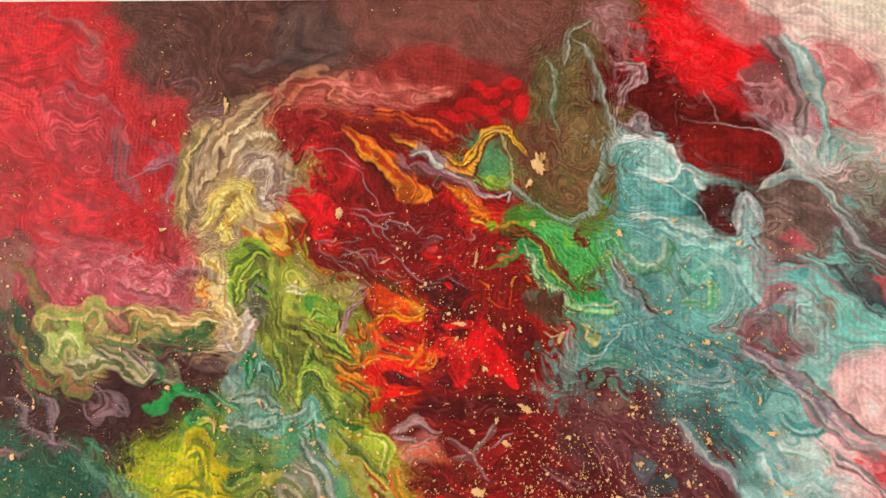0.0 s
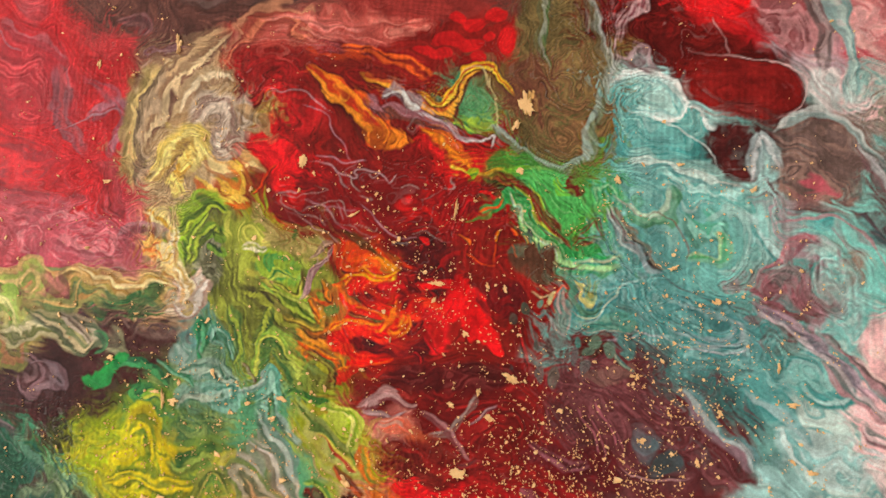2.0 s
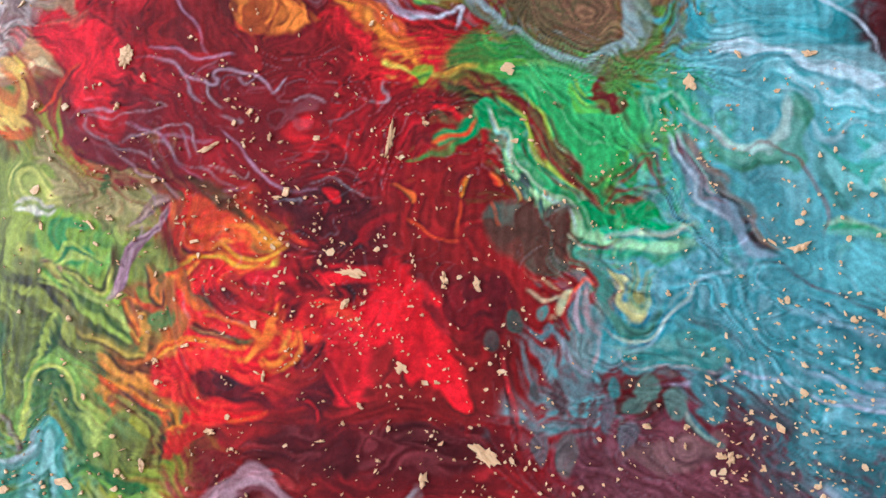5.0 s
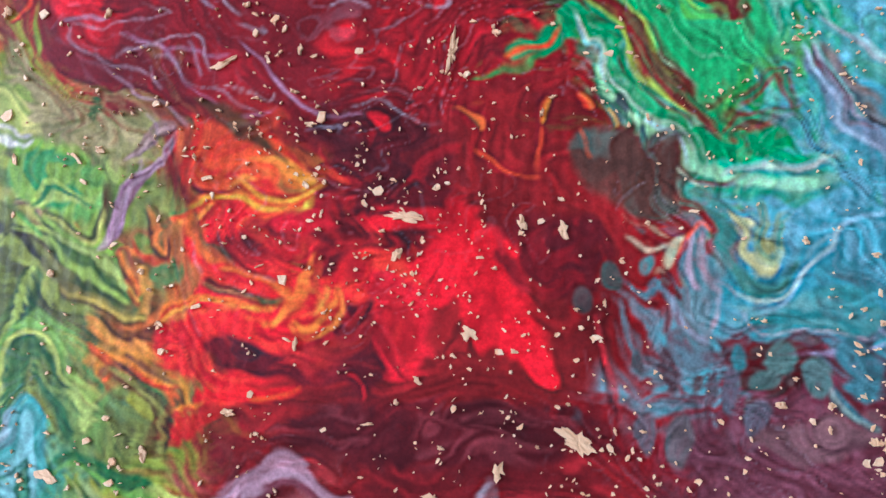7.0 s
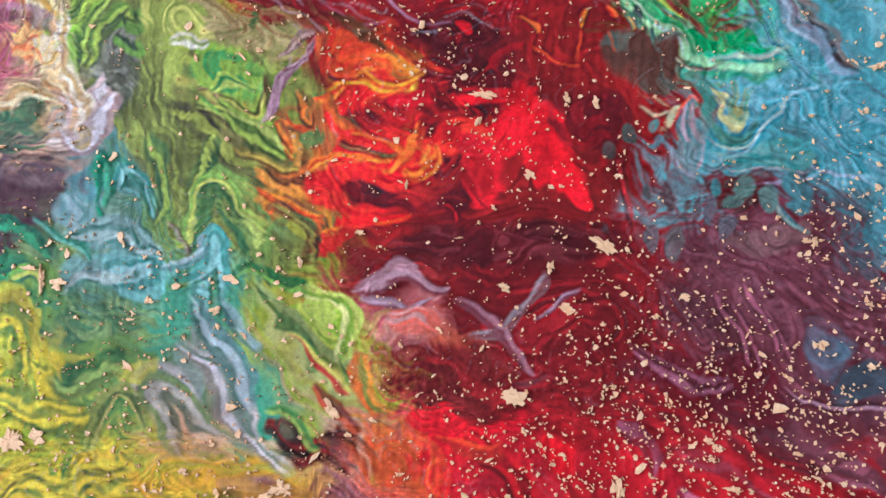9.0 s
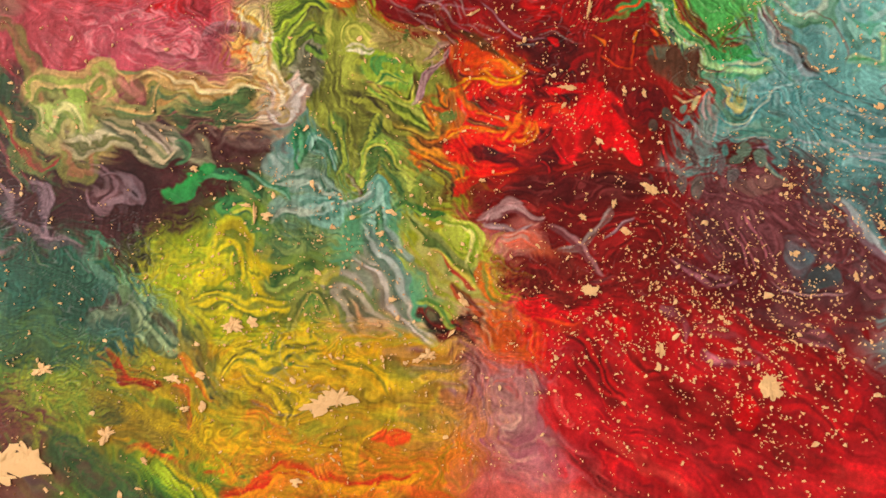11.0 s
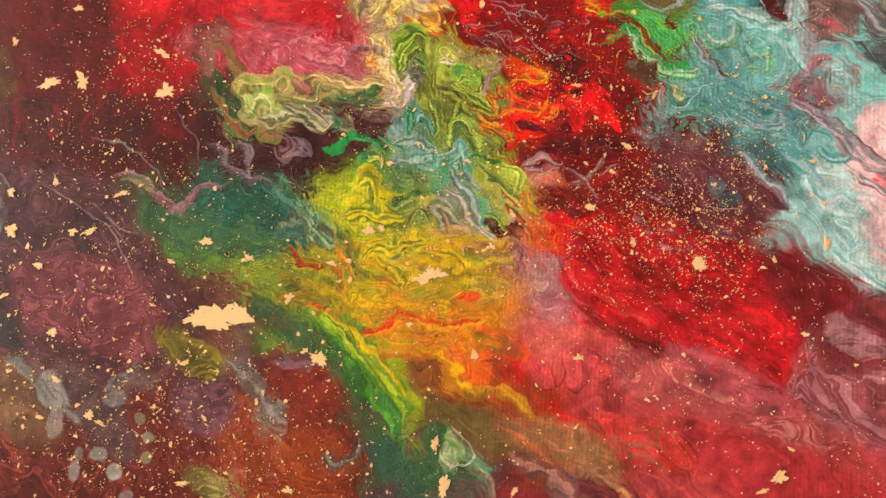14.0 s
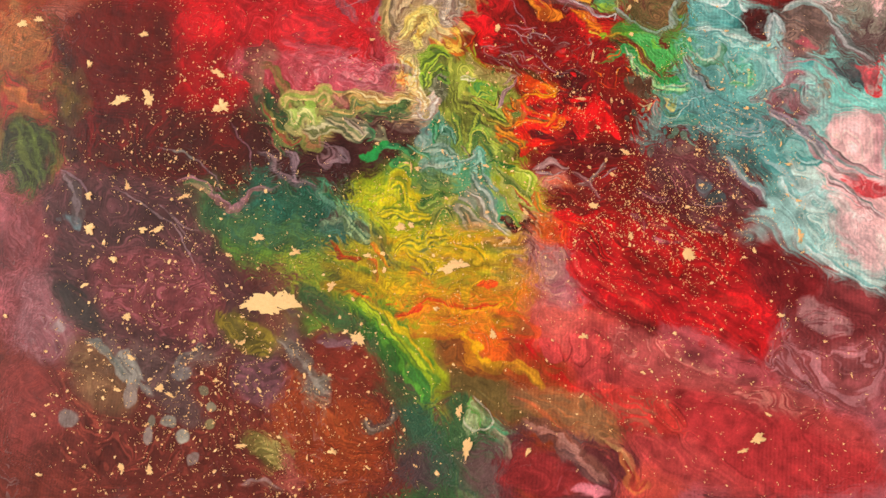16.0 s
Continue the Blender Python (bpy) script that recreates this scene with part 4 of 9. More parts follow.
# mauve veils in the red
ribbon("985868 b84450 80505c", 2.46, 0.55, [(-57.1, 19.2), (-51.2, 17.2), (-46.1, 11.9), (-46.6, 6.6), (-41.8, 2.6)])
ribbon("a86874 8a3440", 2.12, 0.5, [(-73.7, 30.1), (-69.7, 26.7), (-63.7, 25.7), (-59.7, 21.9)])
ribbon("8a4450 b85c68", 1.83, 0.5, [(-75.8, 1.2), (-68.3, -1.7), (-59.2, -1.3), (-51.2, -2)])
ribbon("b88890", 0.45, 0.5, [(-50.1, 7.6), (-49.2, 9.7), (-47, 9.8)])
# salmon ridge
field("b05048", 0.63, [(-31.9, 24.1), (-27.9, 28.9), (-25.9, 30.6), (-18.5, 31.5), (-7.8, 29.7), (0.8, 29.8), (4.6, 28.3), (-1.3, 25.1), (-9.6, 25.5), (-18, 25.4), (-23.4, 26.9), (-28.5, 23)], "d0786c", 0.5)
ribbon("c88868 a04838 d07858 8a3c30", 4.29, 0.85, [(-32.6, 20.8), (-28.7, 25.2), (-27.4, 29), (-22.7, 30.6), (-18.3, 29.6), (-20.3, 27.4), (-16, 26.4)])
ribbon("c46058 d88078", 1.48, 0.8, [(-25.8, 29.5), (-19.5, 30.7), (-14, 28.6), (-7.7, 28.1)])
ribbon("6a2c28", 0.43, 0.7, [(-27.4, 29.5), (-25.7, 27.9), (-21.3, 27.4), (-18.1, 26.4)])
ribbon("7a342c", 0.42, 0.7, [(-24.8, 30.1), (-18.3, 29.6), (-14, 28.1), (-5.7, 28.7)])
# scarlet dashes
field("8a1c18", 0.80, [(-5.5, 25.6), (0.9, 27.7), (12.4, 31), (18.4, 29), (17.8, 20.9), (8.9, 22.7), (1.1, 18.5), (-7.3, 22.4)])
cell("c41a1c", 5.7, 25.8, 2.61, 1.40, 0)
cell("c41a1c", 9.5, 28.9, 1.99, 1.20, 0)
cell("c41a1c", 4.3, 23.2, 1.81, 1.00, 0)
cell("c41a1c", 9.2, 25.3, 2.19, 1.19, 0)
cell("c41a1c", 13.0, 30.0, 1.58, 1.19, 0)
cell("c41a1c", 1.8, 24.1, 1.82, 0.81, 0)
cell("c41a1c", 7.0, 29.9, 1.41, 1.00, 0)
cell("c41a1c", 10.8, 23.3, 1.19, 0.99, 0)
cell("c41a1c", 15.1, 25.9, 1.37, 2.55, 0)
cell("c41a1c", 12.1, 26.4, 0.99, 0.79, 0)
ribbon("e84020", 0.82, 0.8, [(-7.5, 24.5), (-3.3, 24), (1.9, 22.1)])
# dark-red heart
field("701612", 0.99, [(-30.8, 24.1), (-22.2, 25.3), (-13.7, 24.4), (1.5, 18.5), (19, 14.9), (20, -6.5), (24.2, -17.5), (17, -23.6), (24.6, -28.5), (30.4, -38.9), (-2.9, -42), (-4.6, -30.8), (-10, -12), (-13.3, -8.3), (-24.4, 1.3), (-31.3, 17.7)], "921a16", 0.4)
field("a01a1c", 1.06, [(-27.5, 24.1), (-17.9, 24.3), (-15.5, 20.1), (-21.6, 17.9), (-30.3, 18.8)], "701814", 0.4)
field("c01c20", 0.84, [(-17.4, 18), (-13, 15), (-14.8, 10.8), (-21, 10.6), (-25.5, 13.6), (-23.7, 16.8)], "801a18", 0.4)
field("dc1820", 0.63, [(-24.1, 9.5), (-16.7, 9.2), (-14.4, 5.7), (-17.2, 2.6), (-22.5, 3.4), (-25.9, 6.3)])
field("c81c1c", 0.78, [(1.9, 12.4), (10.6, 7.7), (16.6, 5), (13.8, 2.9), (6, 3.6), (2.2, 6.4)])
field("e01c18", 0.57, [(13.8, 3.9), (19.6, 3.2), (19.6, 1.2), (14.8, 1.5)])
field("a8181c", 0.79, [(-5.9, 2.1), (2.5, 2.4), (10.1, -1.2), (8.4, -4.2), (-1.6, -2.7)])
ribbon("c0a0a8", 0.32, 0.8, [(-23.7, 17.9), (-21.5, 16.3), (-18.5, 18.5), (-15.1, 15.5), (-11.9, 14)])
ribbon("b890a0", 0.31, 0.8, [(-17.2, 14.9), (-12.9, 14), (-11.7, 10.9), (-8.2, 6)])
ribbon("c8b0b8", 0.41, 0.8, [(-15.4, 6.2), (-11.2, 4.9), (-7, 3), (-8.2, 5.5), (-4.1, 4.6), (-1.9, 2.2)])
ribbon("b898a8", 0.31, 0.8, [(-14.4, 6.8), (-10.3, 5.9), (-6.2, 6.6)])
ribbon("b898a0", 0.31, 0.8, [(-20.2, 0.9), (-16.1, 1.1)])
ribbon("b890a0", 0.30, 0.7, [(-15.9, -0.4), (-11.8, -0.7), (-8.4, -5), (-5.4, -5.9), (-3.4, -5.3)])
ribbon("c0a0b0", 0.30, 0.8, [(-6.8, 0), (-3.6, -2.8), (-1.4, -5.7), (3, -5.9)])
ribbon("a88898", 0.30, 0.7, [(-11.8, -1.2), (-6.7, -1.5)])
# orange tongues at the top
ribbon("6a2018 e8781c c83c18 e89028 5a1c14", 5.13, 0.95, [(-16.6, 21.7), (-12.2, 17.6), (-7.8, 14.1), (-3.5, 11.7), (-2.2, 10.2)])
field("f09024", 0.16, [(-13.3, 19.2), (-10.7, 18.7), (-10.2, 16.1), (-12.1, 17.1)])
field("f0a030", 0.15, [(-11.6, 17.6), (-9.8, 17.2), (-10.2, 15.9), (-11.5, 16.3)])
ribbon("e0501c f08c24 a83018", 2.65, 0.9, [(-13.4, 20.2), (-7.9, 15.7), (-3, 11.7), (-3.4, 9.7), (-6.5, 10.1)])
field("e07c20", 0.25, [(-6.5, 11.1), (-3, 11.2), (1.1, 9.9), (-1.2, 7.5), (-3.8, 8.4)], "a84c18", 0.5)
ribbon("c04018 802018", 1.87, 0.8, [(-17.9, 24.3), (-11.5, 22.8), (-6.3, 22.4)])
ribbon("e86420 8a2818 d85820", 1.84, 0.85, [(-11.6, 24.9), (-5.4, 24), (-0.1, 22), (3, 19.5)])
ribbon("7a2418 c86028 e8a030 6a2018", 3.40, 0.95, [(-8.2, 20.8), (-2.9, 18.4), (2.3, 15.4), (6.3, 14.6), (8.1, 17.6), (9.9, 21.2), (11.9, 22)])
ribbon("e8b428 c86020 e8c83c 5c2014", 1.58, 0.95, [(1.6, 17.5), (4.8, 15), (7.2, 17.6), (9.1, 21.2), (11.4, 22), (13.9, 20.3), (16, 17.3)])
ribbon("8a7a80 c8d0d4 6a5a60", 2.42, 0.9, [(-4.4, 16.8), (-1.9, 17.4), (1.3, 15.9), (2.3, 14.4)])
ribbon("9a6a74 6e4038", 2.61, 0.85, [(-7, 17.2), (-4.7, 14.2), (-0.6, 13.3), (4.4, 13), (7.6, 10.1)])
ribbon("d06020 f0901c 9a3818", 2.37, 0.9, [(1.9, 12.4), (5.6, 10), (8.7, 6.6), (10.8, 5.2)])
ribbon("a8a0a8 c8b8c0", 0.59, 0.8, [(1.7, 14.4), (5.4, 13.5), (8.6, 10.1), (11.5, 10.2)])
# green oval and olive pillar
field("5c5030", 0.77, [(17.2, 34.1), (21, 36.2), (21.9, 40.4), (25.7, 40.9), (27.9, 33.2), (30.2, 23.2), (28.7, 11.3), (27, 5.4), (21.3, 6.1), (15.3, 11.8), (13, 19.8), (15.7, 24.9)], "7c6840", 0.4)
field("7a5a3c", 0.95, [(21.5, 25), (27.2, 27.1), (28.6, 15.2), (26.9, 8.3), (22.2, 8.1), (19.1, 13.9)], "5c5a34", 0.4)
field("6a4030", 0.78, [(16.7, 23.9), (20.7, 21), (20.1, 13), (15.2, 13.8), (13, 18.8)])
ribbon("4e6a44 889080 5c5a3c", 1.75, 0.85, [(18.1, 35.2), (20.7, 32.1), (20.1, 25), (21.6, 21.5)])
ribbon("7a7a68 a8a89c 5c5c44", 1.36, 0.85, [(22.1, 33.1), (22.4, 38.3), (23.8, 40.9), (25.7, 41.4)])
ribbon("9aa09c 7e8478 6a6048", 1.72, 0.9, [(22.9, 39.3), (26.5, 34.2), (29.1, 28.1), (30.7, 21.2), (29.9, 17.2)])
ribbon("6a7a60 90a8a0", 1.52, 0.85, [(29.8, 19.2), (28.6, 14.2), (27.9, 8.3), (24.2, 5.3), (18.4, 8), (14.4, 11.3), (12.4, 12.2)])
field("5c9468", 0.30, [(7.5, 20.2), (9.9, 21.7), (11.5, 19.7), (13.9, 11.8), (11.5, 10.7), (9.4, 12.6), (7.5, 12.1), (7.4, 16.6)], "3c8450", 0.5)
field("4c8c40", 0.29, [(8.4, 13.6), (12.3, 13.2), (13.9, 11.3), (10.5, 10.2), (8, 11.6)], "a8c840", 0.5)
ribbon("d8c890", 0.39, 0.8, [(7.5, 19.6), (9.4, 21.9), (11.4, 21.6), (13.7, 15.8), (14.4, 11.3)])
ribbon("d0d8d8", 0.49, 0.9, [(9, 10.1), (11.5, 9.7), (13.9, 10.8), (13, 8.8)])
field("e8b870", 0.06, [(17.5, 17.4), (19.1, 17.7), (19.1, 13.9), (17.6, 14.1)])
# green serpents
ribbon("3c8430 6cb834 287838 5c2418", 5.70, 0.95, [(11.8, 4.3), (15.6, 5.4), (19.5, 5.1), (22.4, 2.3), (24.5, -1.4), (27.3, -3.2)])
field("3c9038", 0.38, [(14.5, 7.8), (19.4, 7), (23.3, 4.3), (26.1, 5.4), (28.1, 1.6), (31.7, 5.6), (33.6, 1.9), (32.8, -2), (29.3, -5), (24.6, -4.3), (21.6, 0.3), (16.7, 3)], "6ab844", 0.5)
field("98c838", 0.23, [(24.3, 2.4), (27.2, 1.1), (27.8, -2.2), (25.4, -1.4)])
field("34945c", 0.46, [(28, 5.4), (34.5, 2.8), (41.9, 1.3), (42.9, -5.2), (40.3, -9.1), (34.8, -7.5), (32, -3), (29.1, 0.7)], "68b080", 0.5)
ribbon("d8a828 e8d848", 0.78, 0.9, [(7.3, 6.1), (9.8, 4.7), (12.7, 4.8), (15.6, 5.9)])
ribbon("5c1c14 8a2c1c 3c1410", 2.45, 0.95, [(10.8, 4.7), (16.6, 4.5), (19.6, 1.2), (22.2, -3.5), (24.7, -6.7), (27.4, -6), (31.1, -4.9)])
ribbon("2c9c50 54c080 a8d890 3a8858", 3.36, 0.95, [(16.8, 1.6), (19.3, -1.7), (22.7, -5.3), (26.6, -8.5), (30.3, -8.7), (33, -8.1)])
ribbon("d0e8e0", 0.38, 0.9, [(17.3, 1.1), (18.8, -1.7), (21.3, -4.9), (24.7, -8.1)])
ribbon("d8c848", 0.38, 0.8, [(19.7, -0.2), (22.7, -4.4), (25.6, -7.6)])
ribbon("8ac060 3a8440", 1.71, 0.8, [(19.5, 5.1), (21.3, 5.7), (23.3, 3.3), (22.5, 1.3)])
ribbon("b8d0b8 6ca078 4c8860", 2.37, 0.8, [(32.8, 0.9), (35.6, -0.9), (39.2, -1.7), (41, 1.2), (39.1, 4)])
ribbon("7a6858 40302c 8a98a0", 2.37, 0.95, [(30.5, 0.3), (31.9, -2), (34.8, -4.7), (37.6, -7.8), (39.4, -9.1)])
ribbon("d0d8d8", 0.46, 0.85, [(30, 0.7), (31.5, -2.1), (33.8, -4.8), (35.8, -7.9)])
ribbon("50a888 88c8b8 508878", 2.68, 0.8, [(41.9, 0.3), (43.7, -3.3), (46.4, -4.1), (46.4, -0.4), (44.5, 1.4)])
ribbon("a8d098 5cb070 78b898", 1.95, 0.85, [(42, -6.2), (44.7, -7), (47.4, -7.7), (47.8, -4.9), (46.4, -2.7)])
ribbon("7a3c34", 0.36, 0.7, [(35.6, -0.9), (38.3, 0.2), (41, -1.6), (42.9, -5.2), (42, -7.1)])
# red and orange fingers of the heart
field("d81c18", 0.49, [(-9.8, -14), (-5, -11.7), (3.4, -12.2), (9.9, -14.7), (8.2, -18.6), (3.8, -19.8), (-2.1, -25), (-10, -24.6), (-13.4, -20)], "f03a1c", 0.4)
field("e01418", 0.48, [(4.9, -11.1), (9.7, -10.4), (14.7, -14.4), (12, -18.3), (6.2, -16.8)])
field("7a1a1c", 0.69, [(-4.8, -14.1), (1.1, -13.3), (3.5, -15.1), (1.3, -17.1), (-4.7, -16.1)])
field("e81418", 0.38, [(11.8, -14.5), (14.8, -18.1), (17.4, -22.6), (15.6, -23.2), (12.1, -19.2)])
field("d81820", 0.48, [(3.7, -17), (7.1, -15.8), (9.3, -20.4), (6.6, -23.4), (3.9, -21.7)])
ribbon("e8a01c f0c828 d85018", 1.78, 0.95, [(-6.1, -10.3), (-3.1, -9.7), (-0.5, -11.5), (0.1, -12.9), (-2.9, -12.1)])
ribbon("e05818 f08820 b83014", 1.80, 0.9, [(-13.6, -17.1), (-9.7, -14.9), (-6, -10.8), (-3.1, -10.1)])
ribbon("e87418 b84018", 1.37, 0.9, [(-4.4, -19.9), (-0.5, -19.2), (0.7, -15.2)])
# tan and yellow swirl
field("9a7c58", 0.65, [(-46.9, 19.4), (-41.8, 23.9), (-35.1, 24), (-30.6, 21.9), (-28, 17.8), (-29.5, 10.4), (-26.7, 3.2), (-32.8, -0.1), (-36.7, -4.4), (-38.1, -11.6), (-42, -10.8), (-42.5, -0.6), (-46.4, 4.5), (-46.2, 13)], "c8b088", 0.5)
ribbon("7a5c48 c0a078 8a6a50 d0b890 6e4c40", 6.60, 0.9, [(-43.9, 6.7), (-43.4, 13.1), (-40.8, 19.6), (-35.1, 24), (-30, 27.3)])
ribbon("8a7a48 c8b070 6a5a44 b0987c", 5.54, 0.9, [(-44.3, 0.4), (-45.7, 8.8), (-45.3, 15.2), (-42.7, 21.7)])
ribbon("b8a898 8a7068 d0c0b0 9a8478", 6.45, 0.9, [(-36, 10.1), (-34.2, 14.4), (-29.9, 15.1), (-28.5, 11.4), (-30.4, 8.2), (-28, 5.2)])
ribbon("a08868 d8c8a8 8a6c54", 3.27, 0.85, [(-38.5, 13.2), (-35.7, 18.6), (-31.6, 20.9), (-29.7, 18.8)])
ribbon("d8c060 e8d880 b09048 8a6c40", 5.00, 0.95, [(-41.6, 0.5), (-39.9, 5.8), (-38.6, 9), (-36, 10.1), (-34.7, 8.1), (-36, 4.9), (-34.2, 3.4)])
ribbon("e8d488 c8a040 f0e0a0 b87830", 4.29, 0.95, [(-42.9, -2.6), (-39.9, -4.6), (-37.3, -9.6), (-35.8, -13.5), (-33.8, -17.4)])
field("e8d070", 0.27, [(-38.3, 5.9), (-36, 8.6), (-35.1, 7), (-36.3, 2.8), (-37, -1.3), (-38.8, 0.6)], "c89838", 0.4)
field("e0a858", 0.22, [(-42.3, -7.8), (-38.6, -7.1), (-36.7, -9.5), (-38.7, -11.7), (-41.6, -9.8)], "c06c30", 0.5)
ribbon("8a3c20", 0.32, 0.8, [(-41.2, -7.7), (-39.5, -9.2), (-37.4, -8), (-36.7, -10), (-38.1, -11.6)])
ribbon("a05028", 0.33, 0.8, [(-43.3, -3.7), (-40.9, -5.7), (-41.2, -7.7)])
ribbon("d0a868 e8d090 a87850", 2.76, 0.9, [(-33.5, 6.6), (-30, 4.1), (-26.7, 3.2), (-25.9, 6.3), (-22.5, 3.4)])
ribbon("c87428 e0b040 a04c20", 3.19, 0.9, [(-31.5, 3), (-28.7, 1.1), (-25.4, 0.2), (-26.8, 4.2), (-29.1, 5.7)])
ribbon("e8c050 d06820", 2.12, 0.9, [(-34.2, 2.9), (-29.5, -1), (-24.2, -1.3)])
ribbon("b08c60 7a5c38", 2.34, 0.8, [(-28.8, 14.6), (-25.5, 13.6), (-22.1, 10.6), (-26.3, 10.5)])
field("98803c", 0.43, [(-30, 15.6), (-24.5, 14.7), (-21, 10.6), (-25.2, 9.5), (-28.6, 12.5)], "c8a860", 0.5)
ribbon("c8b0a0 e0d4c8 b89c8c", 2.96, 0.9, [(-36.2, -14.6), (-34.4, -16.5), (-32.4, -15.3), (-31.6, -13.3), (-29.6, -11.2)])
ribbon("d8c8b0 a88c70", 1.69, 0.9, [(-37.3, -19.6), (-35.1, -20), (-33.2, -18.4), (-32.8, -16.4)])
# pink shelf over the dark cove
ribbon("b89060 d8b878 8a7040", 2.83, 0.9, [(-57.6, -14.8), (-53.3, -13), (-47.6, -14.7), (-43.3, -14), (-41.3, -12.6), (-36.5, -16.6)])
ribbon("c8a060 8a8440 506840", 3.04, 0.9, [(-54, -16.6), (-53.1, -14.5), (-46.3, -16.2), (-41, -14.8), (-36.9, -18.6)])
field("2c5c34", 0.43, [(-52.9, -16.1), (-44.1, -16.5), (-40, -14.8), (-37, -17.6), (-39.4, -19.8), (-46, -19.2), (-51.5, -18.5)], "3c7a40", 0.5)
field("5c4038", 0.54, [(-49.2, -19.4), (-41.7, -18.9), (-36, -21.5), (-34.8, -23.4), (-40.2, -22.8), (-45.7, -22.2)], "7c5c50", 0.4)
field("401c1a", 0.64, [(-48, -20.3), (-39.1, -22.7), (-32.9, -21.3), (-34.7, -24.4), (-41.9, -26.9), (-45, -28.1), (-48.4, -26.4)])
# lime hook on the far left
field("5c7034", 0.46, [(-73.1, -17.8), (-70, -15.5), (-66.1, -18.4), (-66.6, -23.6), (-68.6, -25.8), (-71.3, -22.9)], "a8b060", 0.5)
ribbon("c8a868 a0b050 d8c078 7a8c3c", 4.08, 0.9, [(-73, -18.8), (-71.2, -15.1), (-67.6, -15.9), (-63.2, -15.1), (-61.2, -12.4), (-58.7, -14.9), (-61.5, -19.2)])
ribbon("a8c060 d8d890 7a9848 b0a868", 4.54, 0.95, [(-71.3, -18.7), (-69.4, -19.7), (-69.4, -23.8), (-67.7, -23.7), (-67.1, -20), (-63.5, -21.3), (-64.2, -24.5)])
field("98b84c", 0.23, [(-67, -16.4), (-63.5, -16.7), (-63.8, -19.3), (-66.4, -18.4)])
ribbon("8a7a40 5c6a34 b0a860", 3.34, 0.9, [(-62.5, -20.2), (-57.9, -21), (-57.1, -18.9), (-52.9, -16.6)])
ribbon("9aa068 c8c098 6a7040 b0a880", 3.99, 0.95, [(-66.6, -23.6), (-63, -24.9), (-58.9, -22.1), (-55.5, -22.8), (-51.8, -25.6), (-49.3, -23.9)])
ribbon("707858 b0a890 506048", 3.29, 0.9, [(-60.1, -21.1), (-56.8, -20.9), (-53.1, -23.7), (-49.6, -26), (-48.2, -23.4), (-50.5, -22.5)])
field("2c4c2c", 0.69, [(-86.5, -6.8), (-77.5, -11.7), (-71.7, -19.8), (-67.5, -25.7), (-65.9, -28.7), (-69.3, -28.9), (-74.7, -23.1), (-80.4, -16.1)], "5a3a30", 0.4)
ribbon("8a8440 a04c38 6a7a40", 2.28, 0.9, [(-77.9, -17), (-74.7, -23.1), (-70.6, -28), (-67.1, -28.7), (-66.3, -26.1)])
# dark pool
field("3a1818", 0.88, [(-65.9, -28.7), (-59.6, -25.2), (-50.5, -27.5), (-45, -28.1), (-43.3, -33.9), (-49.2, -38.3), (-56.9, -38), (-66, -36.7), (-71, -33.1), (-74.3, -26.2), (-69.2, -29.9)], "4a2424", 0.4)
field("4a3030", 0.66, [(-57.9, -21), (-51.5, -18.5), (-44.6, -22.1), (-47.4, -26.3), (-51.9, -24.6)])
ribbon("8a6870 4a2c30 7a5c60", 2.88, 0.8, [(-61.6, -27.3), (-58.1, -28.1), (-56.7, -31), (-59.2, -32.7), (-61.3, -29.8)])
field("208c40", 0.27, [(-50.2, -30), (-47, -29.3), (-45.2, -26.7), (-43.3, -25.5), (-44.8, -30.1), (-45.7, -31.6), (-48.9, -32.2)], "187838", 0.4)
# lower-left green
field("23503c", 0.89, [(-82, -37), (-70.5, -37.1), (-61.2, -39.3), (-53.9, -44.6), (-50.2, -48.1), (-79.9, -50.9)], "2c6a58", 0.4)
ribbon("8a7078 5c5058", 1.81, 0.8, [(-78.3, -30.6), (-74.7, -31.3), (-72.4, -35.2), (-68.1, -37.9), (-59.9, -40.2)])
field("3c8060", 0.33, [(-59.1, -38.2), (-55.3, -37.4), (-56.1, -40.4), (-58.1, -41.5)], "88b090", 0.5)
ribbon("5a8870 2c5c48", 1.96, 0.8, [(-61.2, -39.3), (-57.4, -43), (-53.8, -45.6)])
field("3e4020", 0.54, [(-55.7, -38.9), (-48.3, -37.3), (-46.9, -40.1), (-52, -42.5)])
# teal-green mass between
field("4c7040", 0.83, [(-36.5, -27.5), (-32.5, -25.2), (-26.4, -23.8), (-23.9, -28.5), (-23.2, -36.1), (-29, -39.5), (-35.5, -37.2), (-41.2, -33.7), (-40.5, -29.8)], "88a058", 0.5)
field("5c8260", 0.52, [(-34.9, -27.4), (-30.4, -25.1), (-25.2, -25.7), (-23.6, -31.4), (-26.3, -35.4), (-32.7, -34)], "88a080", 0.5)
ribbon("7aa090 a8b8a8 5c8470", 3.52, 0.9, [(-33.7, -34.1), (-31.9, -31.1), (-26.7, -31.6), (-24.9, -28.6), (-28.2, -26.9), (-31.2, -28.1)])
ribbon("3c7c5c 7ab090 2c6448", 2.70, 0.9, [(-31.6, -23.2), (-30.8, -21.2), (-27.7, -21), (-25.3, -23.8), (-24.1, -25.6)])
field("80988c", 0.32, [(-36.2, -25.5), (-34.1, -24.9), (-33.4, -27.3), (-34.8, -28.4)])
ribbon("186c44 3ca060", 1.49, 0.85, [(-45, -28.1), (-40.8, -26.8), (-37.4, -28.6), (-35.2, -30.3)])
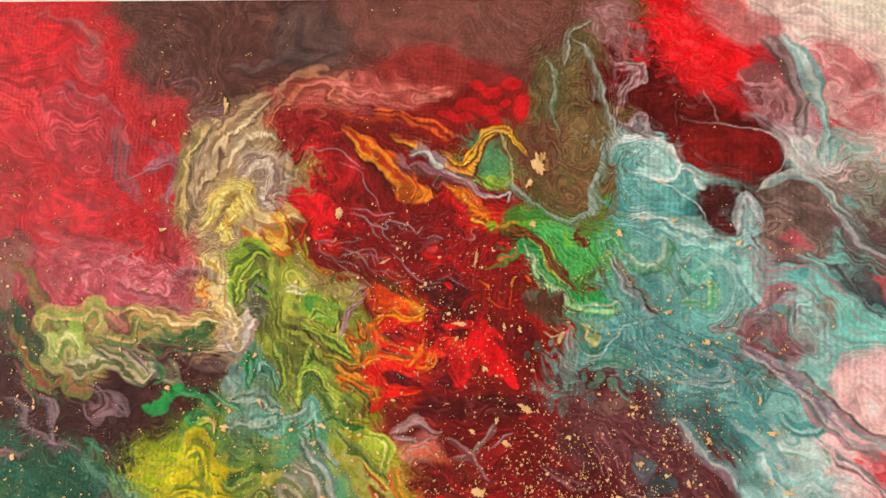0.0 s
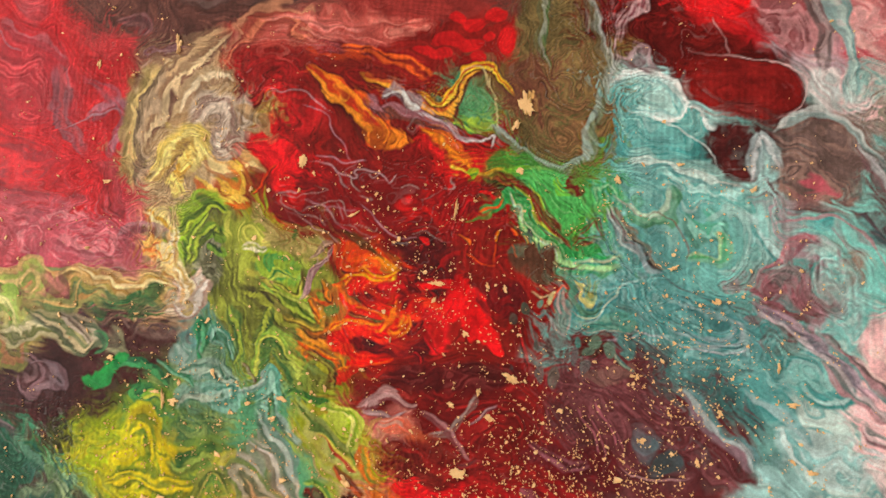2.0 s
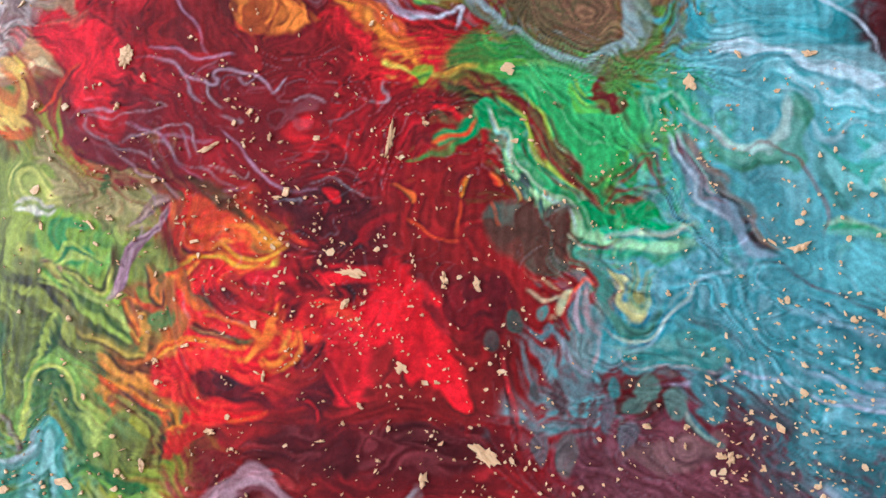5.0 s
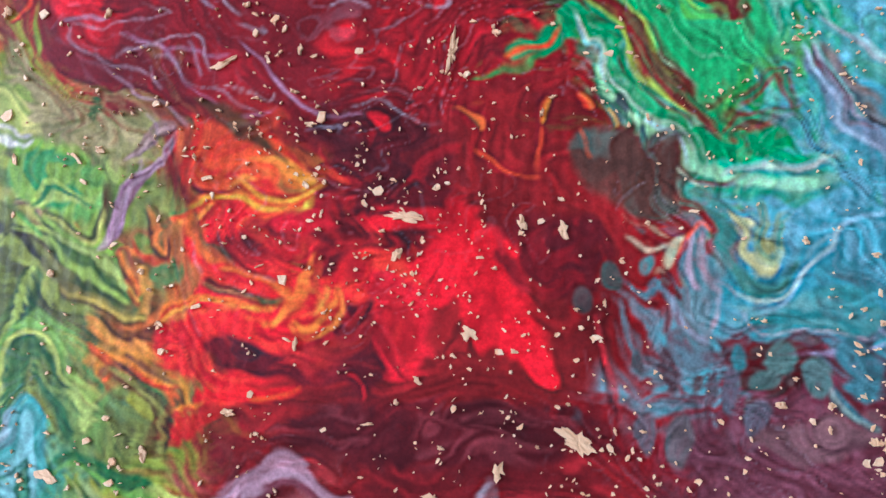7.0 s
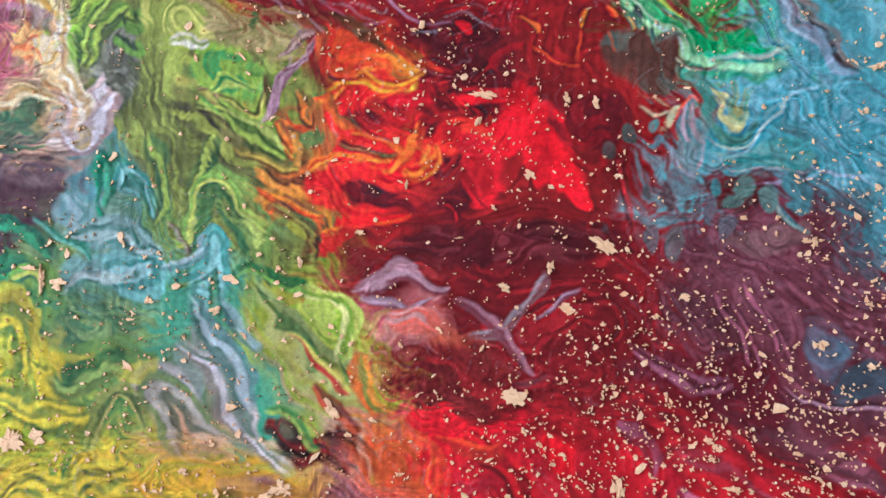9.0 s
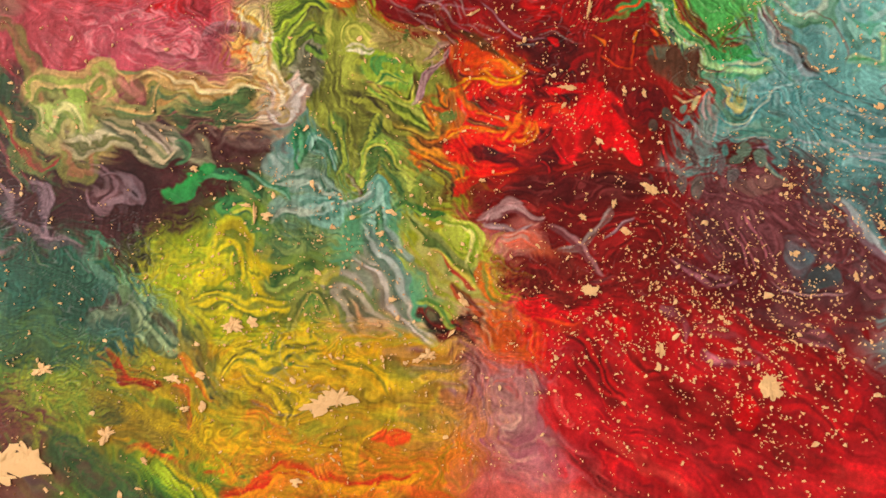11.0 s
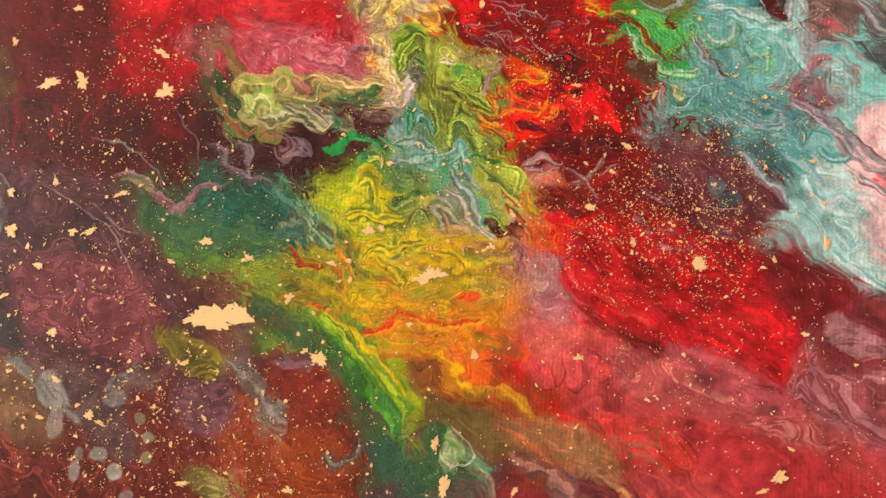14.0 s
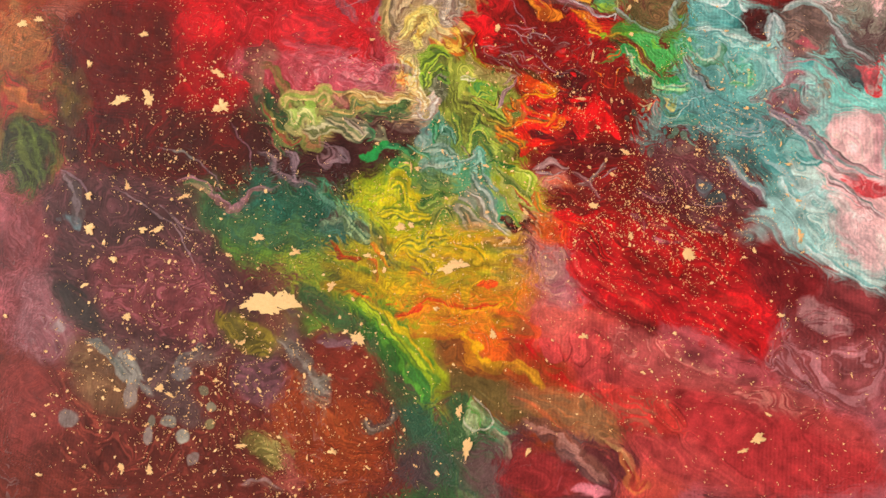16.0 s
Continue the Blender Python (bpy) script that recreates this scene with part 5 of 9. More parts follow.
field("6e9030", 0.74, [(-40.5, -29.8), (-35.1, -31.3), (-33.4, -37), (-40.5, -39.5), (-44.2, -35)], "387840", 0.5)
field("28703c", 0.42, [(-43.7, -30), (-40, -29.2), (-38.1, -32.5), (-41.2, -33.7)])
field("b8c020", 0.53, [(-50, -41.3), (-43.6, -40.3), (-40.8, -36.7), (-38.7, -36.5), (-36.2, -41.1), (-38.8, -45.3), (-48.3, -46.2)], "d8c818", 0.5)
field("d8c010", 0.42, [(-44.6, -40.9), (-40.5, -39.5), (-37.1, -42.1), (-38.8, -46.1), (-44.1, -45.6)])
ribbon("c8c820 7a8c20 e0d020", 3.15, 0.9, [(-41.9, -36.7), (-39.5, -34.6), (-36.6, -36.3), (-37.3, -40.2), (-34, -41.8)])
# olive and green mass
field("666c2c", 0.82, [(-36.8, -3.4), (-29.5, -1), (-23.9, -4.8), (-15.5, -6.4), (-10, -12), (-10.5, -17.9), (-6, -25.3), (-9.5, -31.2), (-17.6, -30), (-24, -26.6), (-26.6, -20.9), (-32.2, -17.3), (-36, -11.5)], "94a03c", 0.5)
ribbon("8ab030 4c6a28 a8c038 5a5a30", 5.32, 0.95, [(-34.7, -13.5), (-35.9, -7.4), (-34.1, -3.3), (-30.6, -1.1), (-28.3, -3)])
ribbon("6a8a2c b0c040 4a5a2c", 3.18, 0.9, [(-33.3, -11.4), (-33.2, -7.3), (-31.3, -5.2), (-28.4, -7.1)])
field("5c6048", 0.42, [(-33.5, -9.4), (-30.1, -6.1), (-27.7, -9), (-28.2, -15.1), (-31.2, -17.2), (-32.6, -13.3)], "8a8a70", 0.5)
ribbon("2c4c20 6a9030", 1.90, 0.9, [(-32.3, -5.2), (-30.1, -6.6), (-27.9, -7), (-29.1, -5.1)])
field("98b830", 0.41, [(-23.6, -8.8), (-19.5, -7.6), (-15.2, -10.3), (-14.8, -14.3), (-18.9, -14.5), (-22.2, -12.7)], "70a038", 0.5)
field("c8c060", 0.26, [(-25.9, -5.9), (-21.6, -6.7), (-19.5, -8.1), (-23.6, -8.8)], "9ab048", 0.5)
ribbon("5c5028 a8b038 6a7a30 b8b048 4a4a24", 6.14, 0.9, [(-24.4, -10.9), (-20.1, -12.6), (-16.7, -16.3), (-12.4, -19.9)])
ribbon("7a7c34 4a4828 a0a83c 5c5c2c", 4.69, 0.9, [(-25.1, -14.9), (-22, -14.7), (-18.7, -17.4), (-14.4, -20.1), (-11.2, -22.8)])
ribbon("9aa838 c87c28 6a5c28", 2.63, 0.9, [(-18.1, -12.5), (-14.6, -17.2), (-11.4, -19.9)])
ribbon("7a9a3c b8c858 4a7038", 3.44, 0.95, [(-21.8, -28.4), (-20.6, -24.4), (-19.4, -21.4), (-16.2, -23.1), (-13.8, -27.7), (-14.6, -29.7)])
ribbon("5c9078 88b8a8 3a6c50", 2.22, 0.95, [(-18.7, -34.8), (-19.6, -31.1), (-18.8, -27.6), (-17.6, -30), (-17.3, -33.7)])
ribbon("78b098 4c8868", 1.83, 0.9, [(-22.5, -32.3), (-20.2, -30.2), (-18.5, -26.2)])
ribbon("4c7034 98b040 3c5c30", 2.68, 0.9, [(-27, -17), (-24.6, -20.8), (-23.2, -24.6), (-24.6, -26.6)])
ribbon("286c44 50a070", 1.25, 0.9, [(-31.5, -19.3), (-30.2, -22.1), (-30.4, -25.1)])
# olive to orange fringe
ribbon("a06428 d8741c 7a4c20 c88c30", 4.02, 0.9, [(-14.7, -16.2), (-10.7, -16), (-9.4, -19.7), (-12.1, -23.8), (-15, -25)])
ribbon("d8901c 8a5020 e06018", 2.19, 0.9, [(-14, -24.9), (-11.2, -22.8), (-8, -24.5), (-8.8, -27.4)])
ribbon("c86820 6a3018 e08c28", 2.39, 0.9, [(-15.4, -20.2), (-11.2, -21.8), (-6.3, -20.5), (-4.4, -19.4)])
# lime flag and coral
field("98b828", 0.29, [(-10.3, -33.6), (-7.4, -32.5), (-4.4, -33.6), (-4.8, -35.5), (-4.1, -38.2), (-7.1, -37.6), (-9.7, -35)], "c8d048", 0.5)
ribbon("4a5c20", 0.29, 0.7, [(-8.9, -33), (-7.7, -35.8), (-4.7, -36.4)])
field("b86058", 0.48, [(-4.5, -32.7), (0.2, -30.4), (4.6, -31.9), (4.7, -34.7), (-1.3, -37.1), (-3.7, -36.4)], "d08a7c", 0.5)
ribbon("a88080 c8a0a0 8a5054", 1.74, 0.85, [(-4.5, -31.8), (-2.7, -30.2), (0.1, -29), (3.2, -31.1), (4.5, -30.6)])
field("c8603c", 0.38, [(0.5, -34.1), (4.6, -32.9), (8.1, -34.4), (6.3, -35.9), (1.6, -36.8)])
ribbon("9a8c88 7a5854", 1.13, 0.8, [(6.3, -34.6), (10, -33.3), (11.7, -30.4), (13, -28.5)])
ribbon("90a058 4c6a34 b0b060", 2.95, 0.9, [(-14.5, -31.6), (-10.2, -35), (-7, -38.5), (-2, -40.8)])
field("8a9480", 0.60, [(-22.9, -39), (-19.2, -34.9), (-15, -37.3), (-14.5, -43.8), (-20.4, -44.4)], "6a8050", 0.5)
ribbon("b8b0a0 6a7a58 a0a088", 3.02, 0.9, [(-24.5, -43.8), (-23.8, -40.9), (-20.8, -40.7), (-18.4, -44.2)])
ribbon("6a8c3c c0b838", 2.46, 0.85, [(-33.1, -39.9), (-29.1, -38.5), (-24.9, -40.1), (-22.9, -39)])
# teal masses, right
field("5a9a98", 0.72, [(31.4, 15.3), (33.1, 19.3), (39.6, 19.9), (41.5, 16.6), (46.2, 11.9), (46.3, 6.2), (49.9, 3.5), (52.6, -2.8), (51.8, -8.4), (47.5, -12.3), (40.3, -10.9), (34.9, -9.4), (32.8, -2), (30.8, 5.6)], "80b8b4", 0.4)
field("a8d0cc", 0.37, [(30.9, 15.3), (31.3, 19.2), (35.9, 20.8), (39.6, 19.4), (41.5, 16.6), (40.7, 14.1), (37, 14), (32.3, 15.3)], "68a8a8", 0.4)
ribbon("e0e8e8 b8d0d0 88b8b8", 1.85, 0.9, [(31.3, 18.2), (33.1, 20.3), (38.7, 19.9), (41.1, 17), (41.6, 14.6), (39.7, 14.1), (33.3, 14.9)])
field("4c9898", 0.37, [(30.4, 15.3), (34.2, 14.4), (35.3, 9.6), (33.5, 7.1), (30.2, 8.4), (29.6, 12.3)], "88bcb8", 0.5)
field("68aaa8", 0.36, [(33.7, 14.4), (38.9, 13.1), (43.5, 10.8), (45.8, 7.6), (45.4, 6.2), (39.9, 6.9), (35.3, 8.6)], "408c8c", 0.5)
ribbon("d0dcdc", 0.36, 0.8, [(33.3, 14.9), (37, 13.7), (41.6, 12.2), (44.8, 9.5), (46.1, 6.7)])
ribbon("8aa0a0 c0c8c8", 0.91, 0.8, [(41.5, 15.6), (43.4, 15.6), (44.3, 13.3), (46.1, 12.4)])
ribbon("88b4b0 c8dcd8 70a0a0", 2.36, 0.85, [(33.5, 7.1), (38.1, 7.3), (43.6, 6.1), (49.9, 3.5)])
field("6cb0ac", 0.53, [(37.2, 6.8), (46.3, 5.2), (51.6, 2.7), (53.4, -2.8), (53.5, -8.3), (50.9, -11.2), (45.7, -12), (42.1, -9.9), (44.7, -5.1), (41.8, 2.2)], "a8d0cc", 0.4)
ribbon("a8c8c8 5c9898 88b0b0", 2.62, 0.85, [(48.1, -0.3), (51.7, -2.9), (54.8, -6.4), (53.5, -8.3)])
ribbon("98c0bc 6aa8a4", 2.12, 0.8, [(44.6, -1.4), (47.2, 0.6), (49.9, -1.1), (50, -6.7), (47.4, -8.6)])
field("4c8c8c", 0.71, [(24.9, -11.8), (33.1, -9.5), (38.5, -9.2), (45.7, -12.4), (51, -13), (53.6, -15.5), (56.2, -22.4), (57.9, -29.3), (54.6, -29.6), (47.7, -26.6), (40.6, -21.8), (33.3, -17.8), (27.8, -17.2), (24.1, -15.6)], "78a8a8", 0.4)
ribbon("a8c8c8", 0.46, 0.85, [(26.9, -17.3), (29.7, -16.7), (32.3, -13.7), (34, -11.3), (36.7, -9.3)])
ribbon("50888c 8aa8ac 3c7074", 3.16, 0.8, [(38.6, -12.9), (44.8, -14.3), (50.1, -15.7), (51, -19.3), (46.7, -20.5), (41.4, -19.1)])
ribbon("7a98a0 4c8488 98a8b0", 2.11, 0.8, [(39.6, -16.5), (44.9, -18.8), (48.4, -18.6), (49.7, -16.7), (47.9, -15)])
ribbon("c0b8c4", 0.44, 0.85, [(34.2, -15.4), (36.5, -18), (40.5, -19.1), (45, -20.6), (49.3, -20.3), (51, -18.4)])
ribbon("b0a0b0", 0.45, 0.8, [(36.5, -18), (33.4, -19.2), (29.7, -19)])
ribbon("584048", 0.35, 0.8, [(34.9, -9.4), (40.3, -10), (43.9, -12.5), (48.3, -12.7), (51, -13.9), (52.7, -17.4), (54.5, -19.9)])
ribbon("302c34", 0.44, 0.8, [(44.8, -12.5), (49.2, -13.5), (51.9, -15.6)])
field("3c6c6c", 0.70, [(33.4, -18.7), (42.4, -22.6), (51.1, -26.4), (53.7, -31.4), (46.9, -29.3), (40.7, -26.3), (35.3, -23.1)], "5c3a40", 0.4)
# pale ground, upper right
field("d8b8b4", 1.24, [(49.3, 47.4), (76.9, 47.2), (76.6, 22.2), (68.1, 23), (62.9, 29.6), (59.3, 39.4), (52.1, 43.4)], "e8d0c8", 0.5)
field("c87478", 0.87, [(57.6, 36.4), (66.4, 39.4), (74, 32.6), (73.9, 22.2), (65.5, 25.8)], "e0a8a8", 0.5)
field("e0d4c8", 0.70, [(62.9, 46.3), (76.9, 46.2), (76.9, 39.4), (68.2, 41.3)])
field("c06a6c", 0.73, [(40.9, 46.5), (52, 45.4), (59.3, 39.4), (53, 36.4), (45.7, 39.4)])
field("54100f", 0.92, [(27.7, 39.3), (33.6, 35.3), (41.2, 30.3), (52.3, 25.6), (58.5, 21.8), (58.6, 16.1), (54.2, 14.1), (43.3, 16.6), (37.7, 21.3), (32.9, 27.2), (28.3, 23.1), (27, 32.2)], "701614", 0.35)
field("7a1816", 0.72, [(39.5, 23.4), (50.5, 23.6), (57.6, 20.8), (57.7, 16.1), (48.8, 13.9), (43.4, 15.6)])
field("4c1c1c", 0.63, [(43.4, 13.7), (52.4, 13.1), (51.6, 6.4), (48.1, 3.4), (44.4, 7.1)])
field("e8141c", 0.93, [(34.3, 43.4), (39, 45), (46.6, 39.4), (53.1, 35.4), (53.1, 32.4), (44.9, 31.3), (37.4, 34.3)], "f03038", 0.3)
field("c01c20", 0.74, [(35.5, 35.3), (44.9, 32.3), (51.3, 29.4), (48.6, 26.5), (39.4, 30.3)])
field("8c5a5c", 0.67, [(22.7, 44.5), (32.3, 45.5), (34.4, 41.4), (32.6, 36.3), (27.8, 38.3), (24.7, 41.4)], "b08484", 0.5)
ribbon("c0a0a4 8c5c64 b89498", 1.89, 0.85, [(29.9, 33.2), (32.7, 33.7), (35.6, 32.3), (33.7, 30.7), (32.4, 26.2)])
ribbon("b898a0", 0.47, 0.8, [(32.3, 31.2), (31.9, 27.2), (31.6, 24.2)])
ribbon("a88c94 6c4c54", 2.06, 0.85, [(30.7, 23.2), (34, 22.2), (34.8, 25.2), (35.4, 22.3), (37.7, 20.9)])
field("b0787c", 0.54, [(50.4, 33.4), (55.8, 35.4), (61.1, 29.6), (61.2, 22.8), (56.7, 23.7), (52.2, 28.5)], "7c4044", 0.5)
ribbon("6a6060 9a8888 5c5050", 2.67, 0.85, [(53.9, 39.4), (57.6, 36.4), (60.7, 31.5), (61.1, 25.7), (60.3, 20.9)])
ribbon("70a0a0 a8c8c4 88a8a8", 2.63, 0.9, [(57.5, 39.4), (62, 34.5), (63.8, 27.7), (65.1, 22), (64.6, 16.3)])
field("b8c4c4", 0.52, [(58.5, 21.8), (62.9, 22.9), (63.8, 17.2), (62, 14.3), (59, 15.2)], "d8d0d0", 0.4)
field("8cb4b0", 0.69, [(62.9, 22.9), (68.1, 22), (73.9, 21.2), (73.9, 17.5), (68.1, 15.4), (63.8, 15.3)], "c0c4bc", 0.5)
ribbon("d8b8b8", 0.53, 0.85, [(46.9, 24), (51.4, 23.6), (56.8, 21.8), (59, 19.9), (58.6, 16.1), (54.2, 14.1)])
ribbon("c89c9c", 0.36, 0.8, [(44.9, 29.4), (46.8, 26.4), (47.8, 24)])
ribbon("b08484", 0.37, 0.6, [(41.3, 24.9), (46, 23.5), (47.8, 24)])
ribbon("a8b8bc d0d8dc 90a8ac", 2.12, 0.9, [(50.7, 4.5), (51.6, 9.2), (52, 11.6), (53.3, 11.2), (54.7, 6.5)])
ribbon("c0c8c8 8ca4a4", 1.39, 0.9, [(54.2, 11.7), (55.9, 14.1), (59.4, 15.2), (63.8, 14.4), (66.4, 11.6), (69.7, 7.1)])
# grey-mauve cell on the right
field("685450", 0.69, [(55.1, 13.1), (59.4, 14.7), (63.8, 13.9), (66.4, 8.9), (66.3, 2.4), (59.5, 1.2), (55.1, 1.9), (53.8, 7.4)], "886c64", 0.4)
field("a8505c", 0.43, [(56.9, 4.8), (61.2, 5.4), (62.9, 3.2), (57.8, 2.5)])
field("8a8478", 0.68, [(68.1, 17.3), (73.9, 17.5), (73.8, 5.5), (70.6, 7.2), (68.1, 11.7)])
field("7aa8a4", 0.34, [(66.4, 12.6), (69.8, 11.8), (70.6, 8.1), (68.1, 9.8)], "c0d0cc", 0.5)
ribbon("5c6464 a8a8ac 7a5c60", 2.87, 0.85, [(65.5, 11.6), (68, 7.1), (71.4, 3.6), (76.4, 0.2)])
field("3c4c50", 0.59, [(64.6, 2.3), (71.4, 0.8), (73.7, -1.7), (73.6, -9.8), (68, -5.6)], "5c5458", 0.4)
field("c85058", 0.33, [(70.5, -0.1), (76.3, -1.6), (76.3, -7.8), (72.2, -5.4)])
ribbon("c07888", 0.60, 0.8, [(53.4, -1.9), (57.8, 0.2), (62.1, 0.4), (66.3, -2.1), (68, -6.5), (73.6, -10.7)])
field("5cb0b0", 0.34, [(58.6, -0.7), (62.1, -0.1), (62.9, -2.3), (60.4, -2.9)])
field("9c6470", 0.52, [(50.9, -8.4), (55.2, -8.2), (57.8, -13.4), (59.6, -16), (56.2, -16.2), (52.7, -13.8)], "70484c", 0.5)
ribbon("b86c78 8a5460", 1.73, 0.8, [(52.6, -8.3), (55.7, -6.3), (56.9, -2.6), (61.2, -3.3)])
field("88ccc8", 0.51, [(59.1, -4.3), (62.9, -5), (64.6, -9.4), (63.8, -14.8), (66.3, -16.4), (62.9, -20.2), (59.6, -15.1), (58.7, -9.8)], "b8dcd8", 0.4)
field("8c7c70", 0.42, [(62.9, -5), (66.3, -5.7), (66.3, -10.2), (63.8, -10.4)])
ribbon("a890a0 7c6c7c c0b0b8", 2.03, 0.85, [(51, -13), (56.2, -15.3), (61.3, -18.5), (64.6, -22.7), (67.9, -25.9)])
field("60a8a4", 0.50, [(57, -19.7), (61.3, -20.3), (65.4, -23.5), (66.3, -26.9), (61.3, -26.4), (56.2, -24.2)], "88c0bc", 0.5)
ribbon("448c8c 8cb8b8", 1.19, 0.85, [(56.2, -22.4), (57, -20.6), (59.6, -20.4), (60.4, -22.1)])
field("e8b8bc", 0.99, [(65.5, -14.7), (76.2, -11.4), (76, -26.9), (71.2, -27.3), (66.3, -23.4)], "f0d0cc", 0.4)
ribbon("8c8088", 0.99, 0.85, [(61.3, -18.5), (64.6, -23.5), (67.9, -26.7), (73.4, -28.4)])
ribbon("b0a8ac 6c7474 a87c84", 1.99, 0.9, [(60.4, -19.5), (63.8, -23.6), (67.1, -27.2), (73.4, -29.3)])
field("b8d4d4", 0.50, [(53.7, -29.6), (59.6, -29.2), (66.2, -33.7), (71.1, -36.6), (58, -37.9), (55.5, -33.8)], "88bcbc", 0.5)
ribbon("78b0b0 c8e0e0 98c0c0", 2.86, 0.9, [(55.4, -29.5), (57.1, -33.7), (59.7, -36.9)])
ribbon("a8b8bc", 0.82, 0.8, [(63, -30.2), (67.9, -31.9), (73.4, -35.6)])
field("d85058", 0.33, [(68.7, -30.1), (73.4, -30.5), (73.4, -32.2), (70.3, -32.1)])
field("e0d0d0", 0.65, [(66.2, -33.7), (73.4, -35.6), (73.3, -37.3), (66.2, -37.9)])
# speckled violet-brown lower right
field("5a2a2e", 1.06, [(24.3, -21.2), (33.4, -20.5), (40.7, -25.4), (47.7, -29.3), (51.2, -35.1), (53, -38.4), (26.9, -40.8), (22.9, -30.4)], "7c484e", 0.45)
field("6c1616", 1.12, [(4.1, -24.5), (15.1, -23.7), (24.7, -30.3), (28.6, -39.1), (5.1, -41.3)], "a02020", 0.35)
ribbon("5c8c90 a8b8bc 88707c", 2.25, 0.85, [(41.6, -25.3), (45.1, -27.7), (46.9, -31.1), (50.4, -33.4), (52.1, -35.9)])
ribbon("c07080", 0.63, 0.75, [(27.8, -29.1), (29.8, -32.6), (31.7, -35.5)])
ribbon("c87484", 0.72, 0.75, [(30.5, -28), (32.4, -30.6), (33.4, -33.6)])
ribbon("6ca4a8 98b8bc", 1.36, 0.8, [(50.2, -24.7), (54.5, -27), (57.9, -29.3), (59.6, -31.7)])
ribbon("402028", 0.51, 0.8, [(48.5, -26.6), (51.2, -29.9), (52.9, -32.3)])
# pink corner and shelf
field("b84c5a", 0.46, [(-64.6, -3.6), (-47.8, -3.2), (-47.9, -8.2), (-45.3, -11.7), (-52.8, -12), (-57.3, -12.9), (-63.4, -13.1)], "d88088", 0.45)
ribbon("c87880 8a3c48 b86470", 3.00, 0.7, [(-57.8, -8.6), (-52.3, -9.8), (-46.7, -12.5), (-42.1, -13.7)])
ribbon("8a3040 c46470 7a3040", 2.29, 0.7, [(-59.5, -13.7), (-56.9, -15.8), (-54.5, -17.1), (-56.4, -13.6)])
ribbon("9a7880 6a3c48", 1.92, 0.7, [(-47.2, -8.2), (-44.5, -5.2), (-40, -5.8), (-37.6, -7.9)])
ribbon("d8c078 b09048 e8d8a0 9a7840", 2.21, 0.9, [(-53.5, -12.7), (-49.7, -12.9), (-46.5, -14.6), (-43.4, -15.5), (-40.7, -13.6), (-37.7, -14.2), (-35.3, -16.2)])
ribbon("8a8c50 c8a868 6a7a48", 1.67, 0.9, [(-61.2, -18.8), (-58.1, -18.3), (-55.8, -18.6), (-53.5, -19.2), (-52.7, -16.3), (-51.8, -14.1)])
ribbon("3c6a3c 2c5430", 1.91, 0.85, [(-49.8, -18.3), (-46, -18.5), (-42.3, -18.7), (-40.7, -16.5), (-39.4, -15), (-37.5, -15.6)])
ribbon("a8a070 6a7848 c0b088 5a5c40", 2.56, 0.9, [(-61, -20.3), (-57.1, -20.8), (-54.5, -22.8), (-52.1, -24.4), (-49.6, -26.1), (-48.7, -24.6)])
ribbon("9a8878 6a5850 b8a898", 1.20, 0.85, [(-55.6, -20), (-52.4, -22), (-49.9, -24), (-49, -25.3)])
ribbon("3c7a4c 2c5c3c", 1.04, 0.85, [(-49.2, -23.6), (-47.3, -23.8), (-46.7, -25.9), (-48.1, -26.7)])
ribbon("8a7078 5c3c40", 1.36, 0.8, [(-59.9, -28.8), (-57, -27.9), (-55.2, -29.9), (-55.7, -32.1), (-57.9, -32.6)])
field("248c44", 0.15, [(-48.8, -30.2), (-45.5, -29.7), (-45.1, -27.2), (-43.4, -25.7), (-42.2, -26.3), (-44.2, -28.5), (-44.6, -31), (-47.5, -31.9)], "187038", 0.4)
# dark cove
field("451c1c", 0.36, [(-49.5, -21.1), (-42.7, -22.2), (-37.3, -24.7), (-35, -25.9), (-39.2, -26.9), (-42.3, -25.6), (-46, -25.2)], "5a3434", 0.35)
field("5c4440", 0.36, [(-45.8, -20.2), (-40, -19.9), (-36.1, -22.5), (-31.2, -21.6), (-35.2, -23.9), (-40.3, -23.4)], "7a6058", 0.4)
# cream fall
ribbon("e8d8a8 c8a868 f0e0b8 d0a870", 2.45, 0.95, [(-37.9, -5), (-36.4, -9.2), (-35.3, -12.7), (-33.4, -16.8), (-32.9, -18.9)])
field("d8c490", 0.18, [(-39.7, -9), (-36.8, -8.5), (-35.8, -11.3), (-35.9, -13.4), (-38.2, -12.1), (-39.5, -10.4)], "e8c060", 0.5)
ribbon("d87838 e8b060", 0.88, 0.9, [(-42.2, -9.4), (-40.3, -9.7), (-38.3, -11.4)])
ribbon("8a3c24", 0.18, 0.85, [(-39.2, -9.7), (-37.7, -10.3), (-36.3, -9.6), (-35.8, -11), (-36.8, -11.7), (-38.7, -11.1)])
ribbon("8a4428", 0.18, 0.8, [(-38.2, -5.7), (-36.8, -8.5), (-35.4, -11.3), (-32.9, -14.7)])
ribbon("c8b0a0 e0d8d0 a88c80", 2.14, 0.9, [(-35.5, -17.6), (-33.9, -19.6), (-32.3, -17.5), (-31.1, -15.3), (-29.8, -13.2)])
ribbon("b09a60 d8c080", 0.86, 0.9, [(-34.1, -16.9), (-33, -17.5), (-33.2, -19.2), (-34.3, -18.6)])
ribbon("9a6048", 0.21, 0.7, [(-33.6, -11.9), (-32.6, -14), (-31.8, -14.7)])
